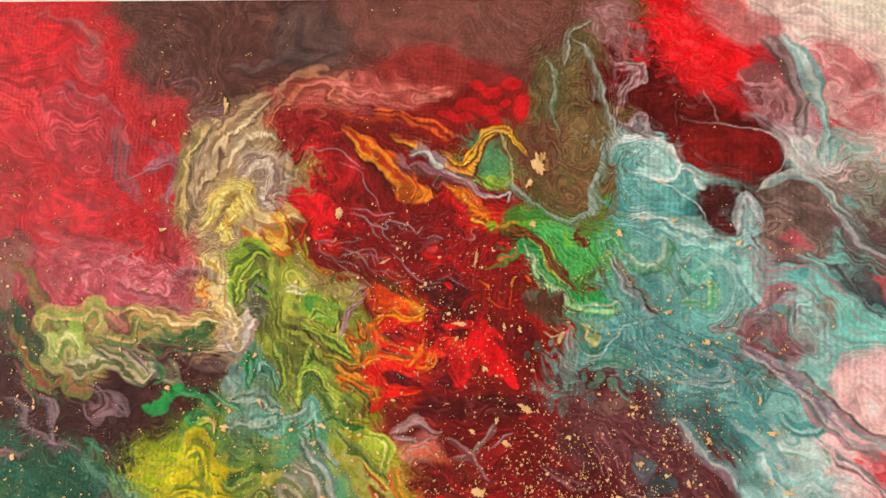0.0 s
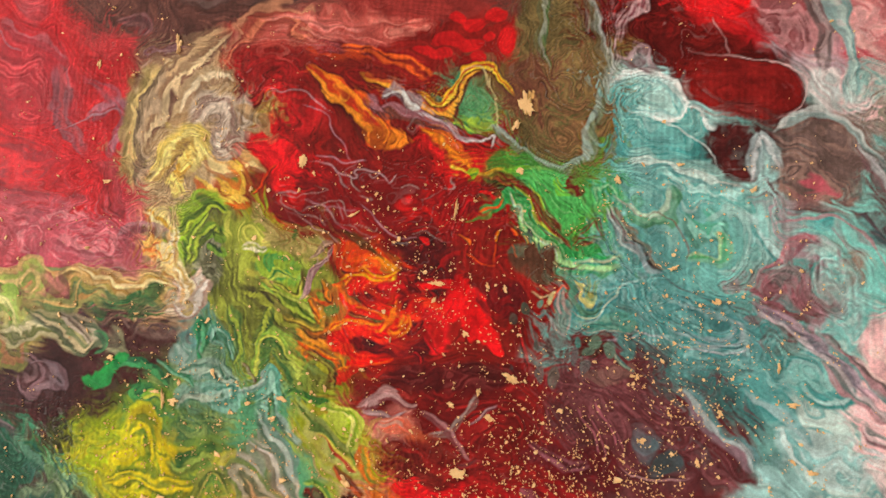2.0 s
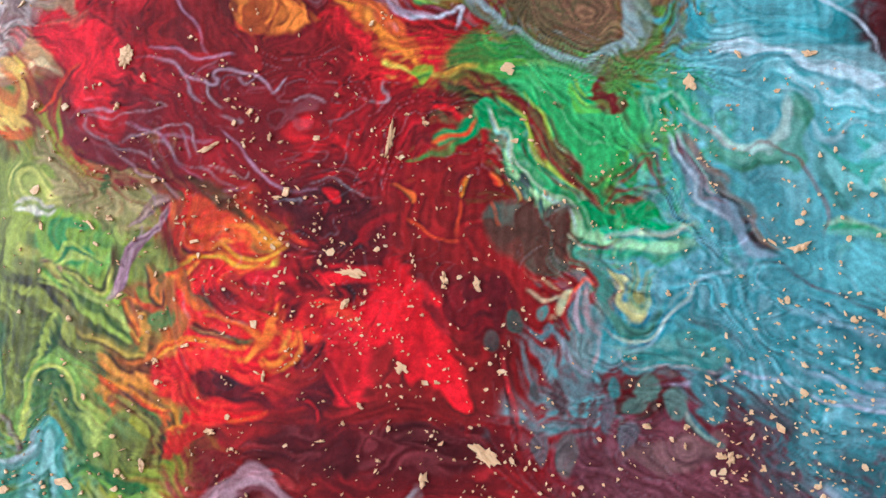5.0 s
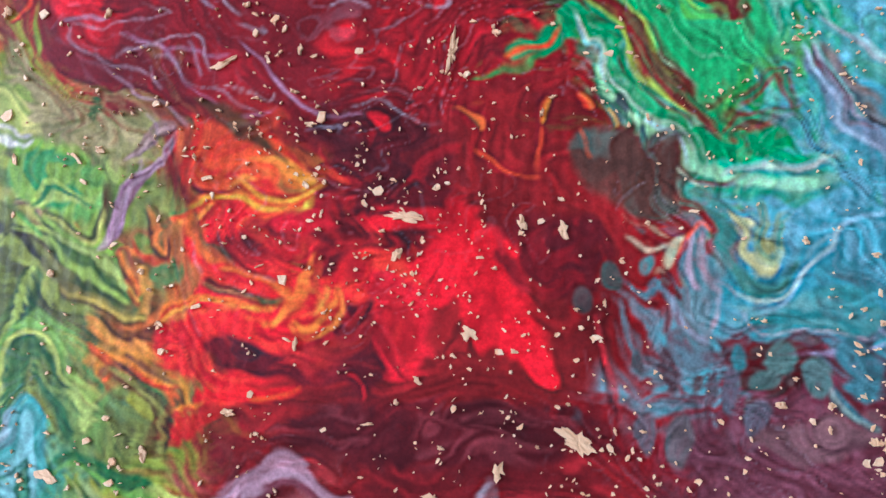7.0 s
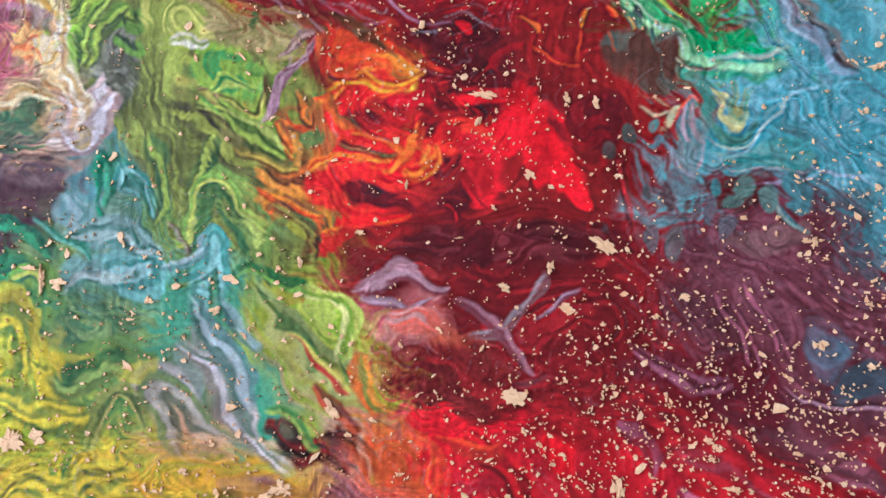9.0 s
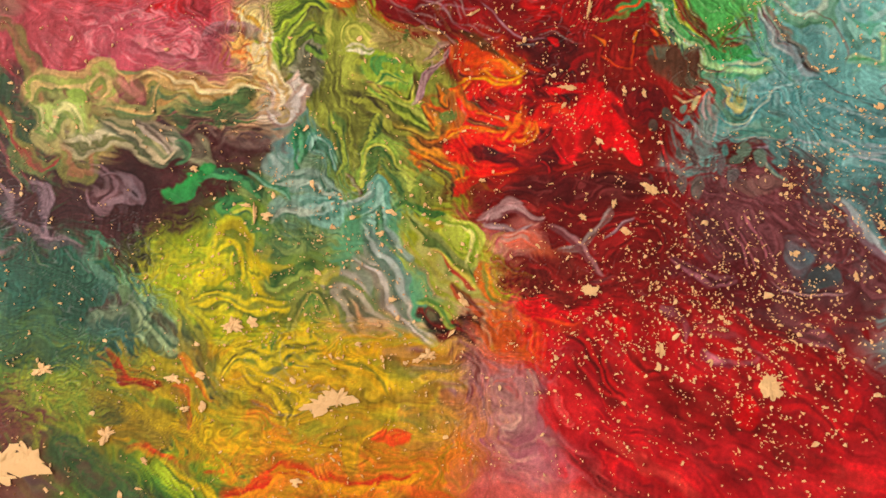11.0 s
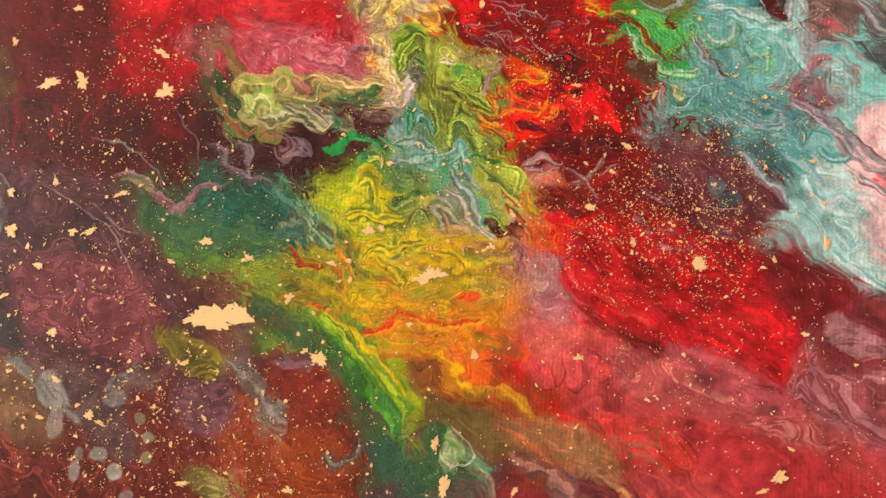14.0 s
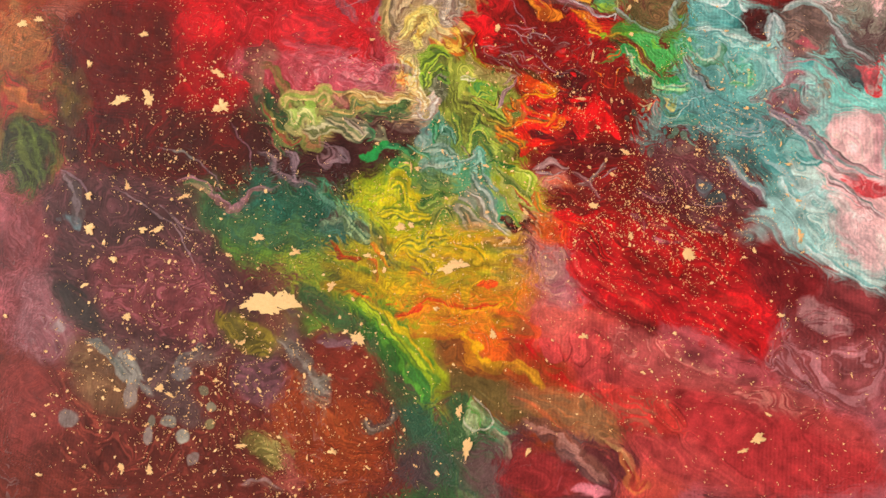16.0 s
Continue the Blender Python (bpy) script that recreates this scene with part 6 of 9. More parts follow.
# lime top
ribbon("90b830 4c6a28 b0c848 6a7a34", 2.59, 0.95, [(-34.3, -11.3), (-34, -7.7), (-33.5, -4.9), (-31.6, -2.7)])
ribbon("6a8a30 a8c040 4c5c2c", 1.87, 0.9, [(-32.6, -10.5), (-33, -7), (-31.3, -5.5), (-29.9, -4.8)])
field("5c5c44", 0.21, [(-31.8, -7.7), (-30.5, -6.2), (-29.2, -9), (-29.2, -12.5), (-30.5, -13.9), (-31.8, -11.9)], "8a8a70", 0.5)
ribbon("2c4c24 7aa838", 1.14, 0.9, [(-31.1, -7.6), (-29.1, -9.3), (-27.7, -10), (-28.5, -8.3)])
field("8c9838", 0.28, [(-28.6, -4), (-22.9, -3.9), (-21.2, -7.3), (-23.8, -9.5), (-26.7, -8.9), (-28.3, -6.8)], "b8b850", 0.5)
ribbon("b8b098 8a9060 d0c8b0", 1.26, 0.8, [(-25.3, -8.5), (-23.3, -8.1), (-22.1, -9.1), (-21.1, -8.3)])
field("7cae3c", 0.21, [(-23.1, -9.4), (-19, -9), (-15.4, -10.5), (-15.2, -13.3), (-17.8, -14.1), (-20.7, -12.8)], "98b838", 0.5)
ribbon("5c3c34 a87850 6a3a38", 0.83, 0.85, [(-22.5, -12.9), (-20.7, -12.8), (-18.5, -14.4), (-17.1, -15)])
ribbon("6a5a30 b0c040 5a6a2c a8b848 4a3c24", 3.01, 0.9, [(-22, -14.6), (-19.2, -14.5), (-17, -16.1), (-14.8, -17.7), (-12.6, -19.2)])
ribbon("9ab838 5a6a28 b0b840", 2.05, 0.9, [(-20, -13.5), (-17.7, -15.4), (-14.9, -16), (-12, -18.9)])
field("d88c28", 0.10, [(-12.9, -16.9), (-11.7, -17.5), (-11.4, -19.2), (-12.3, -18.9)])
ribbon("5c7030 a8b844 3c5c2c", 2.07, 0.9, [(-21.3, -25.8), (-21, -21.7), (-20.2, -18.9), (-19.7, -16.9)])
ribbon("8ab040 c0c850 4c7034", 2.06, 0.95, [(-23.4, -29.3), (-21.4, -28.5), (-20.9, -25.8), (-20.6, -22.4), (-18.6, -21.6), (-16.3, -24.1), (-15.5, -25.4)])
ribbon("6a8c3c a8c048", 1.08, 0.9, [(-16.3, -23.5), (-14.2, -24.7), (-13, -26.3)])
ribbon("8a6c5c b09080 6a5048", 0.68, 0.8, [(-14.1, -9.1), (-12.3, -7), (-10.2, -6.9)])
ribbon("b08890 8a5c68", 0.82, 0.85, [(-15.6, -16), (-13.7, -13.9), (-12.7, -10.4), (-11.4, -9)])
ribbon("c0a0a8", 0.17, 0.8, [(-14.3, -15.3), (-13.1, -13.2), (-13, -11.1)])
# teal folds
field("70988c", 0.28, [(-35.1, -24.5), (-32.4, -23.7), (-31.1, -25.7), (-32.7, -27.8), (-34.2, -27.2)], "a0b8b0", 0.5)
ribbon("4a8a78 8ab8a8 2c6c54", 1.40, 0.9, [(-29.5, -23.5), (-29.1, -20.8), (-26.9, -21.3), (-25.6, -24), (-24.4, -26)])
ribbon("2c8c5c 186c44", 0.71, 0.9, [(-31, -26.4), (-31, -23.6), (-31.6, -20.9), (-30.7, -19.5)])
ribbon("8aa898 4c7c68 a8c0b0 5c8878", 2.80, 0.9, [(-34, -28.6), (-32, -27.8), (-28.5, -26.9), (-25.6, -28.1), (-24, -30), (-25.2, -32.1)])
ribbon("7ab0a0 4c8878 98c0b4", 2.09, 0.9, [(-30.2, -31.1), (-28.2, -29.9), (-24.7, -30.1), (-23.5, -31.3), (-25.1, -32.8), (-28.6, -33)])
ribbon("2c7c58 70b090", 1.00, 0.9, [(-37.8, -26.8), (-35.5, -28), (-32.5, -29.2), (-31, -30.5)])
ribbon("5a9a88 90c0b0 3c7058", 1.77, 0.95, [(-20.3, -32.4), (-19.2, -29.7), (-18.4, -27), (-17.8, -30.3), (-17.2, -32.9)])
ribbon("a8b8b0 6a8c80", 0.96, 0.9, [(-23.2, -31.3), (-20.6, -29.8), (-19.4, -27)])
ribbon("5c3430 8c7c6c", 0.55, 0.8, [(-23.3, -25.9), (-22.1, -27.9), (-21.6, -29.9)])
ribbon("7a9040 3c6838", 1.35, 0.9, [(-18.3, -24.3), (-15.3, -27.4), (-13.7, -30), (-12.3, -31.6)])
ribbon("2c6c30 78a838", 1.34, 0.9, [(-17, -31.6), (-14.4, -30), (-10.3, -31.1), (-8.2, -32.3)])
field("2c6c40", 0.22, [(-43.1, -31.9), (-39.6, -30.3), (-37.3, -31.6), (-38.5, -33.7), (-41.4, -33.6)], "4c9c50", 0.5)
ribbon("88b83c c8d048", 1.00, 0.9, [(-39.7, -33.1), (-38, -31.6), (-36.5, -32.2), (-35.6, -34.2)])
# lime flag
ribbon("c0cc50 8aa830 d8d878", 1.71, 0.95, [(-9.6, -31.7), (-6.9, -32.2), (-4.5, -33.3), (-4.6, -35.9), (-5.1, -38.6)])
field("a8b840", 0.13, [(-9.5, -32.4), (-6.9, -32.5), (-6, -34.7), (-7.9, -35.5)], "d0d868", 0.5)
ribbon("5a5c24", 0.16, 0.8, [(-7.4, -29.6), (-6.9, -32.2), (-4.9, -32.7)])
ribbon("8aa038 d8c850 b84830", 0.92, 0.9, [(-10.6, -35.7), (-7.8, -37.5), (-5, -39.8), (-3.3, -41)])
# yellow
field("8ca020", 0.43, [(-48.9, -39.3), (-43.6, -40.2), (-39.7, -36.5), (-36, -36.9), (-35.2, -45), (-39.1, -48), (-42.4, -51), (-47, -48.7), (-50.6, -43.5)], "c8c020", 0.5)
field("d0c414", 0.22, [(-44.2, -41.3), (-40.7, -40), (-39, -41.2), (-39.7, -42.6), (-42.6, -42.9)], "e8d420", 0.5)
field("b0c818", 0.22, [(-48.5, -42), (-44.9, -41.4), (-44, -43), (-46.9, -43.6)])
ribbon("b8a818 7a8820 d8c81c 5a7c28", 3.58, 0.9, [(-40.9, -38.7), (-39.7, -36.5), (-37.6, -35.7), (-36.4, -39.7), (-36.8, -43.1)])
ribbon("6a7c24 d0c020 8a8c28 e0c81c 5c6c24", 3.83, 0.85, [(-44.4, -45.7), (-40.2, -44.7), (-35.8, -45.7), (-31.5, -46), (-29.5, -45.1)])
ribbon("c8b81c 6a7424 d8c020 708028 c8b020", 4.18, 0.85, [(-38.3, -55.9), (-35.2, -51.6), (-31.5, -52.6), (-28.2, -51), (-23.5, -49.9)])
ribbon("d8b818 7a7820 e0c01c 8a6c20", 3.47, 0.85, [(-34.9, -54.3), (-31.9, -55.9), (-28.3, -57.5), (-28.6, -60.8)])
field("4c7c34", 0.35, [(-34.5, -50.9), (-29.6, -51.1), (-23.4, -50.5), (-23.2, -53.1), (-29.3, -53.7), (-34.3, -53.5)], "8aa030", 0.5)
field("5c8038", 0.42, [(-33.5, -40.8), (-28.1, -38.4), (-23.8, -40), (-23.8, -46.6), (-28.5, -48.4), (-32.4, -44.7)], "8c9c34", 0.5)
ribbon("3c6c34 88a048 5c7030", 2.52, 0.9, [(-34.7, -42.2), (-32.4, -44.1), (-29.8, -41.8), (-28.6, -39.7), (-26.5, -40.2)])
ribbon("8a9040 5c6830 b0a850", 2.07, 0.9, [(-29.2, -47.8), (-28.2, -44.4), (-27, -42.3), (-24.8, -43.4), (-23.8, -46.6)])
ribbon("7c8c50 b0a890 6a6c50", 2.71, 0.95, [(-18.8, -48.8), (-21.9, -45.2), (-23.5, -42.7), (-22.3, -41.2), (-20.1, -42.4), (-17.8, -44.8), (-13.7, -46.4)])
ribbon("b8b0a0 7a8470 c8c0b8 8a8070", 3.35, 0.95, [(-21.3, -37.2), (-18.3, -39.6), (-15.5, -40.7), (-15.2, -43.9), (-12.3, -46.9), (-8.9, -48.5)])
ribbon("6a8c80 b0c0b8 5a7868", 2.70, 0.9, [(-20.3, -33.1), (-18.6, -36.3), (-15.7, -38.1), (-14.2, -40.6), (-13.9, -43.2)])
ribbon("90a8a0 58786c", 1.75, 0.85, [(-17.5, -32.9), (-15.3, -35.4), (-13.1, -37.9)])
ribbon("58883c 98b048", 1.05, 0.9, [(-12.6, -43.1), (-9.3, -42.8), (-7.8, -45.2), (-6.4, -46.4)])
field("3a1c18", 0.33, [(-12.6, -43.1), (-8.6, -44), (-7.1, -46.5), (-3, -44.8), (-2.6, -49.9), (-6.8, -49), (-11, -46.8)], "8a2820", 0.4)
field("d88c1c", 0.54, [(-22.6, -51.8), (-15.6, -54.3), (-14, -57.4), (-19.1, -60.5), (-24.3, -62.4), (-31.2, -63.2), (-28.8, -58.9)], "b8a020", 0.5)
ribbon("e0b818 8a8020 d8a818", 1.74, 0.9, [(-21.3, -51.6), (-18.5, -52.7), (-16.3, -54.4), (-14.8, -56.2)])
field("e8701c", 0.35, [(-38.2, -63.2), (-32.1, -61.2), (-25.9, -60.5), (-24.2, -63.6), (-38, -65.1)], "e04818", 0.4)
field("b8703c", 0.52, [(-14.2, -56.1), (-6.4, -54), (-2.1, -56.1), (-1.8, -61.1), (-13.6, -62.4)], "d88c48", 0.45)
field("e04c1c", 0.20, [(-16.4, -60.8), (-11.2, -59.6), (-11, -62.1), (-16.2, -62.7)])
field("7c403c", 0.65, [(-17.4, -49.3), (-12.1, -49.5), (-2.6, -49.9), (-2.2, -54.9), (-7.7, -54.8), (-14.3, -54.8)], "a07070", 0.4)
ribbon("7a2418 c04c24", 1.43, 0.85, [(-7.6, -40), (-4.8, -42.4), (-3, -44.8)])
# lower left
field("305c50", 0.52, [(-59.5, -44.2), (-53.5, -44.4), (-49.2, -48.9), (-49.5, -52.3), (-58.4, -53.1)], "4c7c6c", 0.45)
field("6a8c60", 0.22, [(-55, -43.9), (-51.9, -45), (-48.5, -48.8), (-45.2, -51.9), (-48.7, -52.9), (-52.1, -49.1)], "a0b890", 0.5)
ribbon("3c6048 98b080 506848", 2.48, 0.9, [(-53.2, -46.5), (-49.9, -48.9), (-46.6, -52), (-43.7, -52.4)])
ribbon("8a8c30 4c5c34 a0983c", 3.15, 0.9, [(-45.9, -45.9), (-43.1, -51), (-39.7, -56.1), (-36.5, -59)])
field("3c4c30", 0.36, [(-43.6, -47), (-41, -50.8), (-36.7, -57.1), (-35.2, -58.2), (-38.9, -56.6), (-42.3, -52.3)])
field("9c9c28", 0.36, [(-52.3, -53.9), (-45.7, -54), (-40.6, -54.1), (-41.8, -56.3), (-48.3, -56.9)], "7a7c28", 0.4)
ribbon("b83418 8a2818", 1.03, 0.95, [(-55.4, -52.8), (-52.8, -56), (-48.9, -58), (-46, -57.3)])
ribbon("e09820 d86c1c", 1.14, 0.9, [(-44.7, -52.9), (-42.7, -54.3), (-40.2, -58.1), (-38.7, -58.6)])
field("4c5428", 0.58, [(-58, -56.5), (-51.9, -57.3), (-45.8, -59.3), (-42.6, -62.3), (-42.2, -65.6), (-57.1, -63.2)], "8a7c28", 0.4)
field("b8901c", 0.37, [(-57.1, -63.2), (-49.7, -63.7), (-42.3, -64.9), (-56.6, -67.2)], "7a6c20", 0.5)
ribbon("c05020 8a6c24", 1.58, 0.8, [(-45.2, -57.9), (-42.2, -59), (-42.5, -63)])
# orange border of the heart
field("c0501c", 0.32, [(-3.2, -42.3), (1.8, -43.1), (4.6, -46.7), (2.1, -48.2), (-1.7, -47.9)], "e0782c", 0.5)
ribbon("d88c24 8a7a28 c86820", 1.68, 0.9, [(-3.6, -37.1), (-2.3, -40.9), (-0.3, -42)])
field("d0181c", 0.25, [(1, -41.9), (6, -40.9), (8.1, -43.8), (7, -45.2), (3.1, -43.6)])
field("d81418", 0.25, [(13.6, -40.9), (15.4, -40.7), (16.8, -44.3), (15.2, -46.9), (13.7, -44)])
field("c0181c", 0.30, [(16.7, -41.8), (21.1, -43.9), (21.2, -45.8), (18.1, -45.4)])
ribbon("d01c1c 781614 c81c1c 6a1816", 3.08, 0.8, [(7.4, -42.6), (10.8, -46.1), (13.6, -50.8), (16.9, -54.8)])
ribbon("c02020 6e1814 d02020", 2.42, 0.8, [(15.7, -46.3), (18.3, -49.1), (21.4, -50)])
ribbon("d82828 8c1c1c", 1.47, 0.8, [(9.1, -48.8), (12.5, -52.8), (17.4, -54.1)])
field("c42024", 0.43, [(6.2, -51.5), (11.2, -52.3), (14, -58.2), (5.4, -59.2)], "d84848", 0.4)
field("6a1a16", 0.44, [(-0.7, -35.6), (7.5, -34.4), (10.3, -38.6), (8, -41.3), (1.6, -41.2)], "8a3028", 0.35)
ribbon("e84c1c a8301c", 1.25, 0.8, [(4.4, -44.2), (6.9, -44.6), (9.5, -45), (10.6, -43.6)])
field("a87070", 0.63, [(-2.5, -51.1), (3.6, -50.5), (5.1, -54.1), (4.2, -59.3), (-1.8, -60)], "c89888", 0.45)
field("d81418", 0.23, [(29.2, -52.3), (32.1, -51.4), (32.9, -56.2), (30, -56.5)])
field("d01818", 0.30, [(23.3, -51.7), (26.9, -51.9), (28.8, -55.3), (24.7, -55.7)], "8c1c18", 0.4)
ribbon("7a3c44 9a5c68 6a2c34", 1.53, 0.6, [(24, -42.4), (27.7, -44.6), (31.2, -44.8), (34.8, -47.5)])
ribbon("a86c7c 703040", 1.17, 0.75, [(25.4, -46), (26.7, -48.3), (30.8, -47.9), (33, -46.5)])
ribbon("9a6070 6a2c34", 1.20, 0.7, [(19.7, -41.6), (22.8, -42.5), (23, -45.6)])
field("68383c", 0.35, [(29.1, -38.3), (34.4, -39.1), (40.3, -41.6), (44.3, -45.4), (39.3, -44.7), (33.4, -42.8)], "8c5058", 0.4)
field("601c22", 0.47, [(19.3, -34.1), (28.4, -34.7), (34.3, -36.7), (34.5, -41.5), (28.6, -39.6), (22.6, -38.2)])
ribbon("88505c 5c2c34 a86878", 1.20, 0.7, [(21.1, -34), (23.7, -36.3), (26.7, -37.3), (30.2, -37)])
ribbon("d08090", 0.29, 0.8, [(29.3, -29.7), (30.6, -32.7), (32.5, -35), (32, -35.9)])
ribbon("c87888", 0.29, 0.8, [(32.2, -29.4), (33.6, -32.4), (34.8, -34.8)])
ribbon("d8a8b0", 0.23, 0.85, [(34.3, -36.7), (37.3, -38.3), (40.2, -38.6), (44, -37.4)])
field("4a5458", 0.34, [(37.8, -35.8), (40, -34.4), (42.9, -36), (41.9, -37.9), (39, -38.1)])
field("5a6c74", 0.29, [(35.3, -31.1), (37.6, -31.5), (38.9, -35.1), (36.6, -35.9), (34.8, -33.6)])
ribbon("6c1416 a01a1c 741618 b82020 6a1618", 5.30, 0.6, [(21.3, -37.7), (26.4, -42.2), (30.7, -46.7), (36.1, -51)])
ribbon("7a1614 b01c1c 6a1612", 3.57, 0.6, [(18.4, -50.3), (23.4, -53.5), (28.3, -56.6)])
ribbon("5c1412 a01a1c 6a2020 b01c20", 4.59, 0.7, [(28.7, -40.8), (34.7, -44.5), (39.4, -48.3), (44.1, -53.7)])
ribbon("6a1614 9c1c1c 5a1614", 3.74, 0.7, [(2.6, -36.7), (7.8, -39.4), (12.9, -39.7), (18, -43)])
# coral and mauve twist
ribbon("a88c90 c8a8ac 8a6468", 1.03, 0.85, [(-4, -32), (-1, -31.8), (1.1, -33.6), (2.8, -31.5)])
field("d0644c", 0.19, [(-1.6, -33.1), (2.3, -32.5), (4.9, -33.9), (2.5, -35.4), (-0.8, -35)], "c08878", 0.4)
ribbon("b07c80 7a4448", 0.88, 0.8, [(4.8, -32), (8, -32.4), (10.7, -35.4), (12.7, -37.2)])
ribbon("a88c94 784850", 0.62, 0.8, [(11.8, -33.4), (13, -32.7), (14.2, -30.7), (16, -29.9)])
# heart ground
field("771314", 0.56, [(-21.4, 5), (7.9, 5.4), (10, 0.7), (9.3, -4.7), (8.1, -8.5), (3.5, -7.6), (-1.1, -7.9), (-3.2, -6.8), (-8.8, -4.3), (-11, -7.1), (-14.9, -3.3), (-17.9, -5.8), (-20.4, -1.4)], "9c1517", 0.35)
field("cf1313", 0.44, [(-21, 5.5), (-17.4, 5.5), (-16.1, 2.5), (-17.7, 1.2), (-20.4, 1.6)])
field("c01514", 0.31, [(-0.8, 0.8), (1.9, 1.1), (6, -1.4), (6.5, -2.5), (3.4, -2.2), (-0.2, -2)], "8d1314", 0.3)
field("db151c", 0.20, [(0.6, 0.8), (1.9, 0.9), (2.3, -0.1), (1.5, -0.7), (0.9, -0.3)])
field("bc151c", 0.30, [(8.3, 0.7), (11, 2.3), (13.3, 2.3), (14.1, 1.6), (12.7, 0.4), (10.1, -0.8), (8.6, -0.9)], "871316", 0.3)
field("eb151a", 0.15, [(12.2, 1.9), (14, 2.5), (14.4, 1.8), (13, 1.2)])
field("4a1214", 0.61, [(-0, -3.5), (7.9, -5.5), (9.7, -10.7), (6.5, -16), (3.3, -14), (-0.2, -9.7), (-1.3, -6.7)], "671316", 0.35)
field("db151a", 0.11, [(2.6, -5.9), (4.1, -5.5), (4.6, -6.4), (3.4, -6.9)])
ribbon("c31b1d", 0.53, 0.8, [(-20.4, 4.2), (-19.7, 2.5), (-16.3, 0.9), (-13.8, 1.5)])
ribbon("d33b0e 871d0e", 1.17, 0.9, [(-24.3, 0.2), (-23, 1.1), (-22.1, 3.7), (-20.9, 5)])
# lavender lace
ribbon("b49492", 0.17, 0.9, [(-19.6, 0.8), (-19.1, 0.4), (-17.1, 0.3), (-14.1, 0.7), (-11.3, 1.6)])
ribbon("ac9492", 0.26, 0.9, [(-19.6, 0.8), (-19.3, -1.3), (-17.6, -2.1), (-15, -2.2), (-12.3, -3.2)])
ribbon("b49b98", 0.21, 0.9, [(-17.2, -2.1), (-15.1, -1.4), (-13.1, -0.7), (-11, -0.5), (-9.8, -0.2), (-8.8, -1.4), (-7.8, -2.6)])
ribbon("a49498", 0.33, 0.85, [(-10.5, -0.7), (-9.1, -2), (-8.6, -2.8)])
ribbon("b49b98", 0.21, 0.9, [(-10.2, -0.2), (-9, -1), (-7.8, -2.4)])
ribbon("b49492", 0.25, 0.9, [(-19.1, -0.9), (-17.2, -1.9), (-15.8, -2.9), (-14.4, -3.6), (-13.6, -4.8), (-12.5, -5.2), (-11, -5.5), (-10, -6.7), (-9.3, -7.1)])
ribbon("ac908c", 0.21, 0.85, [(-12.9, -2.2), (-12.5, -3.2), (-11.6, -4.2)])
ribbon("ac9b98", 0.21, 0.85, [(-12.8, -1.5), (-11.3, -1.5), (-10.3, -2.7), (-8.9, -3.7), (-8.1, -3.6), (-6.3, -5), (-4.1, -5.9)])
ribbon("bcaa9e", 0.16, 0.9, [(-8.1, -3.6), (-6.4, -4), (-5.1, -4.5), (-3.7, -4.7), (-3.6, -3.7)])
ribbon("a49b9e", 0.30, 0.9, [(-11, 4.7), (-9.8, 3.7), (-9.2, 2.3), (-8.5, 1.5)])
ribbon("b4a39e", 0.21, 0.85, [(-10, 4.8), (-8.2, 3.9), (-8, 2.7), (-7.1, 1.7), (-6.2, 1.7)])
ribbon("ac9b98", 0.20, 0.85, [(-7.4, 1.1), (-5.3, 0.9), (-4.2, 0.1), (-4.9, 1.1)])
ribbon("ac9b9e", 0.21, 0.85, [(-6.2, 4.8), (-5.3, 4), (-4.4, 3.8), (-4.3, 4.4)])
ribbon("a49b9e", 0.20, 0.85, [(-2.6, 2.4), (-1.9, 3.4), (-1, 4.3)])
ribbon("ac948c", 0.17, 0.8, [(-14.3, 2), (-12.8, 1.8), (-11.7, 1.4)])
ribbon("9c9b9e", 0.19, 0.9, [(-1.3, -6.7), (0.3, -6.6), (1.1, -6.4), (0.9, -7)])
ribbon("a4a39e", 0.15, 0.85, [(1, -5.6), (2.5, -5.2), (3.2, -4.2), (4.7, -4.5), (6.7, -5.4)])
ribbon("ac9b98", 0.15, 0.85, [(5.1, 2.4), (6.9, 2), (7.6, 2.2), (7.2, 3), (7.9, 3.8)])
ribbon("ac9492", 0.16, 0.8, [(-0.5, 1.6), (1, 2.1), (3, 1.9)])
ribbon("9c7d7a 775556 ac8c86", 0.66, 0.85, [(-10.1, -7.1), (-11.4, -8.8), (-12.4, -10.4), (-13.3, -11.2), (-13.5, -12.8)])
ribbon("ac8c86", 0.21, 0.85, [(-13.3, -8.4), (-12.9, -10), (-13.3, -11.2)])
ribbon("a48580", 0.17, 0.8, [(-13.5, -8.5), (-11.9, -7.6), (-11.8, -6.8), (-13, -6)])
# green-olive left
field("878141", 0.35, [(-24.8, -1.9), (-22.6, -1.4), (-20.8, -4.3), (-17.9, -5.8), (-14.6, -5.3), (-12, -5.6), (-10.5, -7.5), (-13.2, -8.8), (-17.5, -8.7), (-23.7, -8.5)], "ac9b5c", 0.45)
field("58622c", 0.09, [(-17.7, -5.2), (-17.2, -4.8), (-16.5, -5.4), (-16.6, -6.2), (-17.2, -6.3)])
field("85a332", 0.26, [(-23.5, -9.4), (-18.4, -8.7), (-15.2, -10.1), (-14.9, -12.1), (-17.7, -13.1), (-22.9, -13.4)], "4e9444", 0.5)
ribbon("a4b941 4a8138 acb94a", 1.28, 0.85, [(-21.1, -13.3), (-19.7, -11.6), (-17.8, -12.3), (-15.6, -13)])
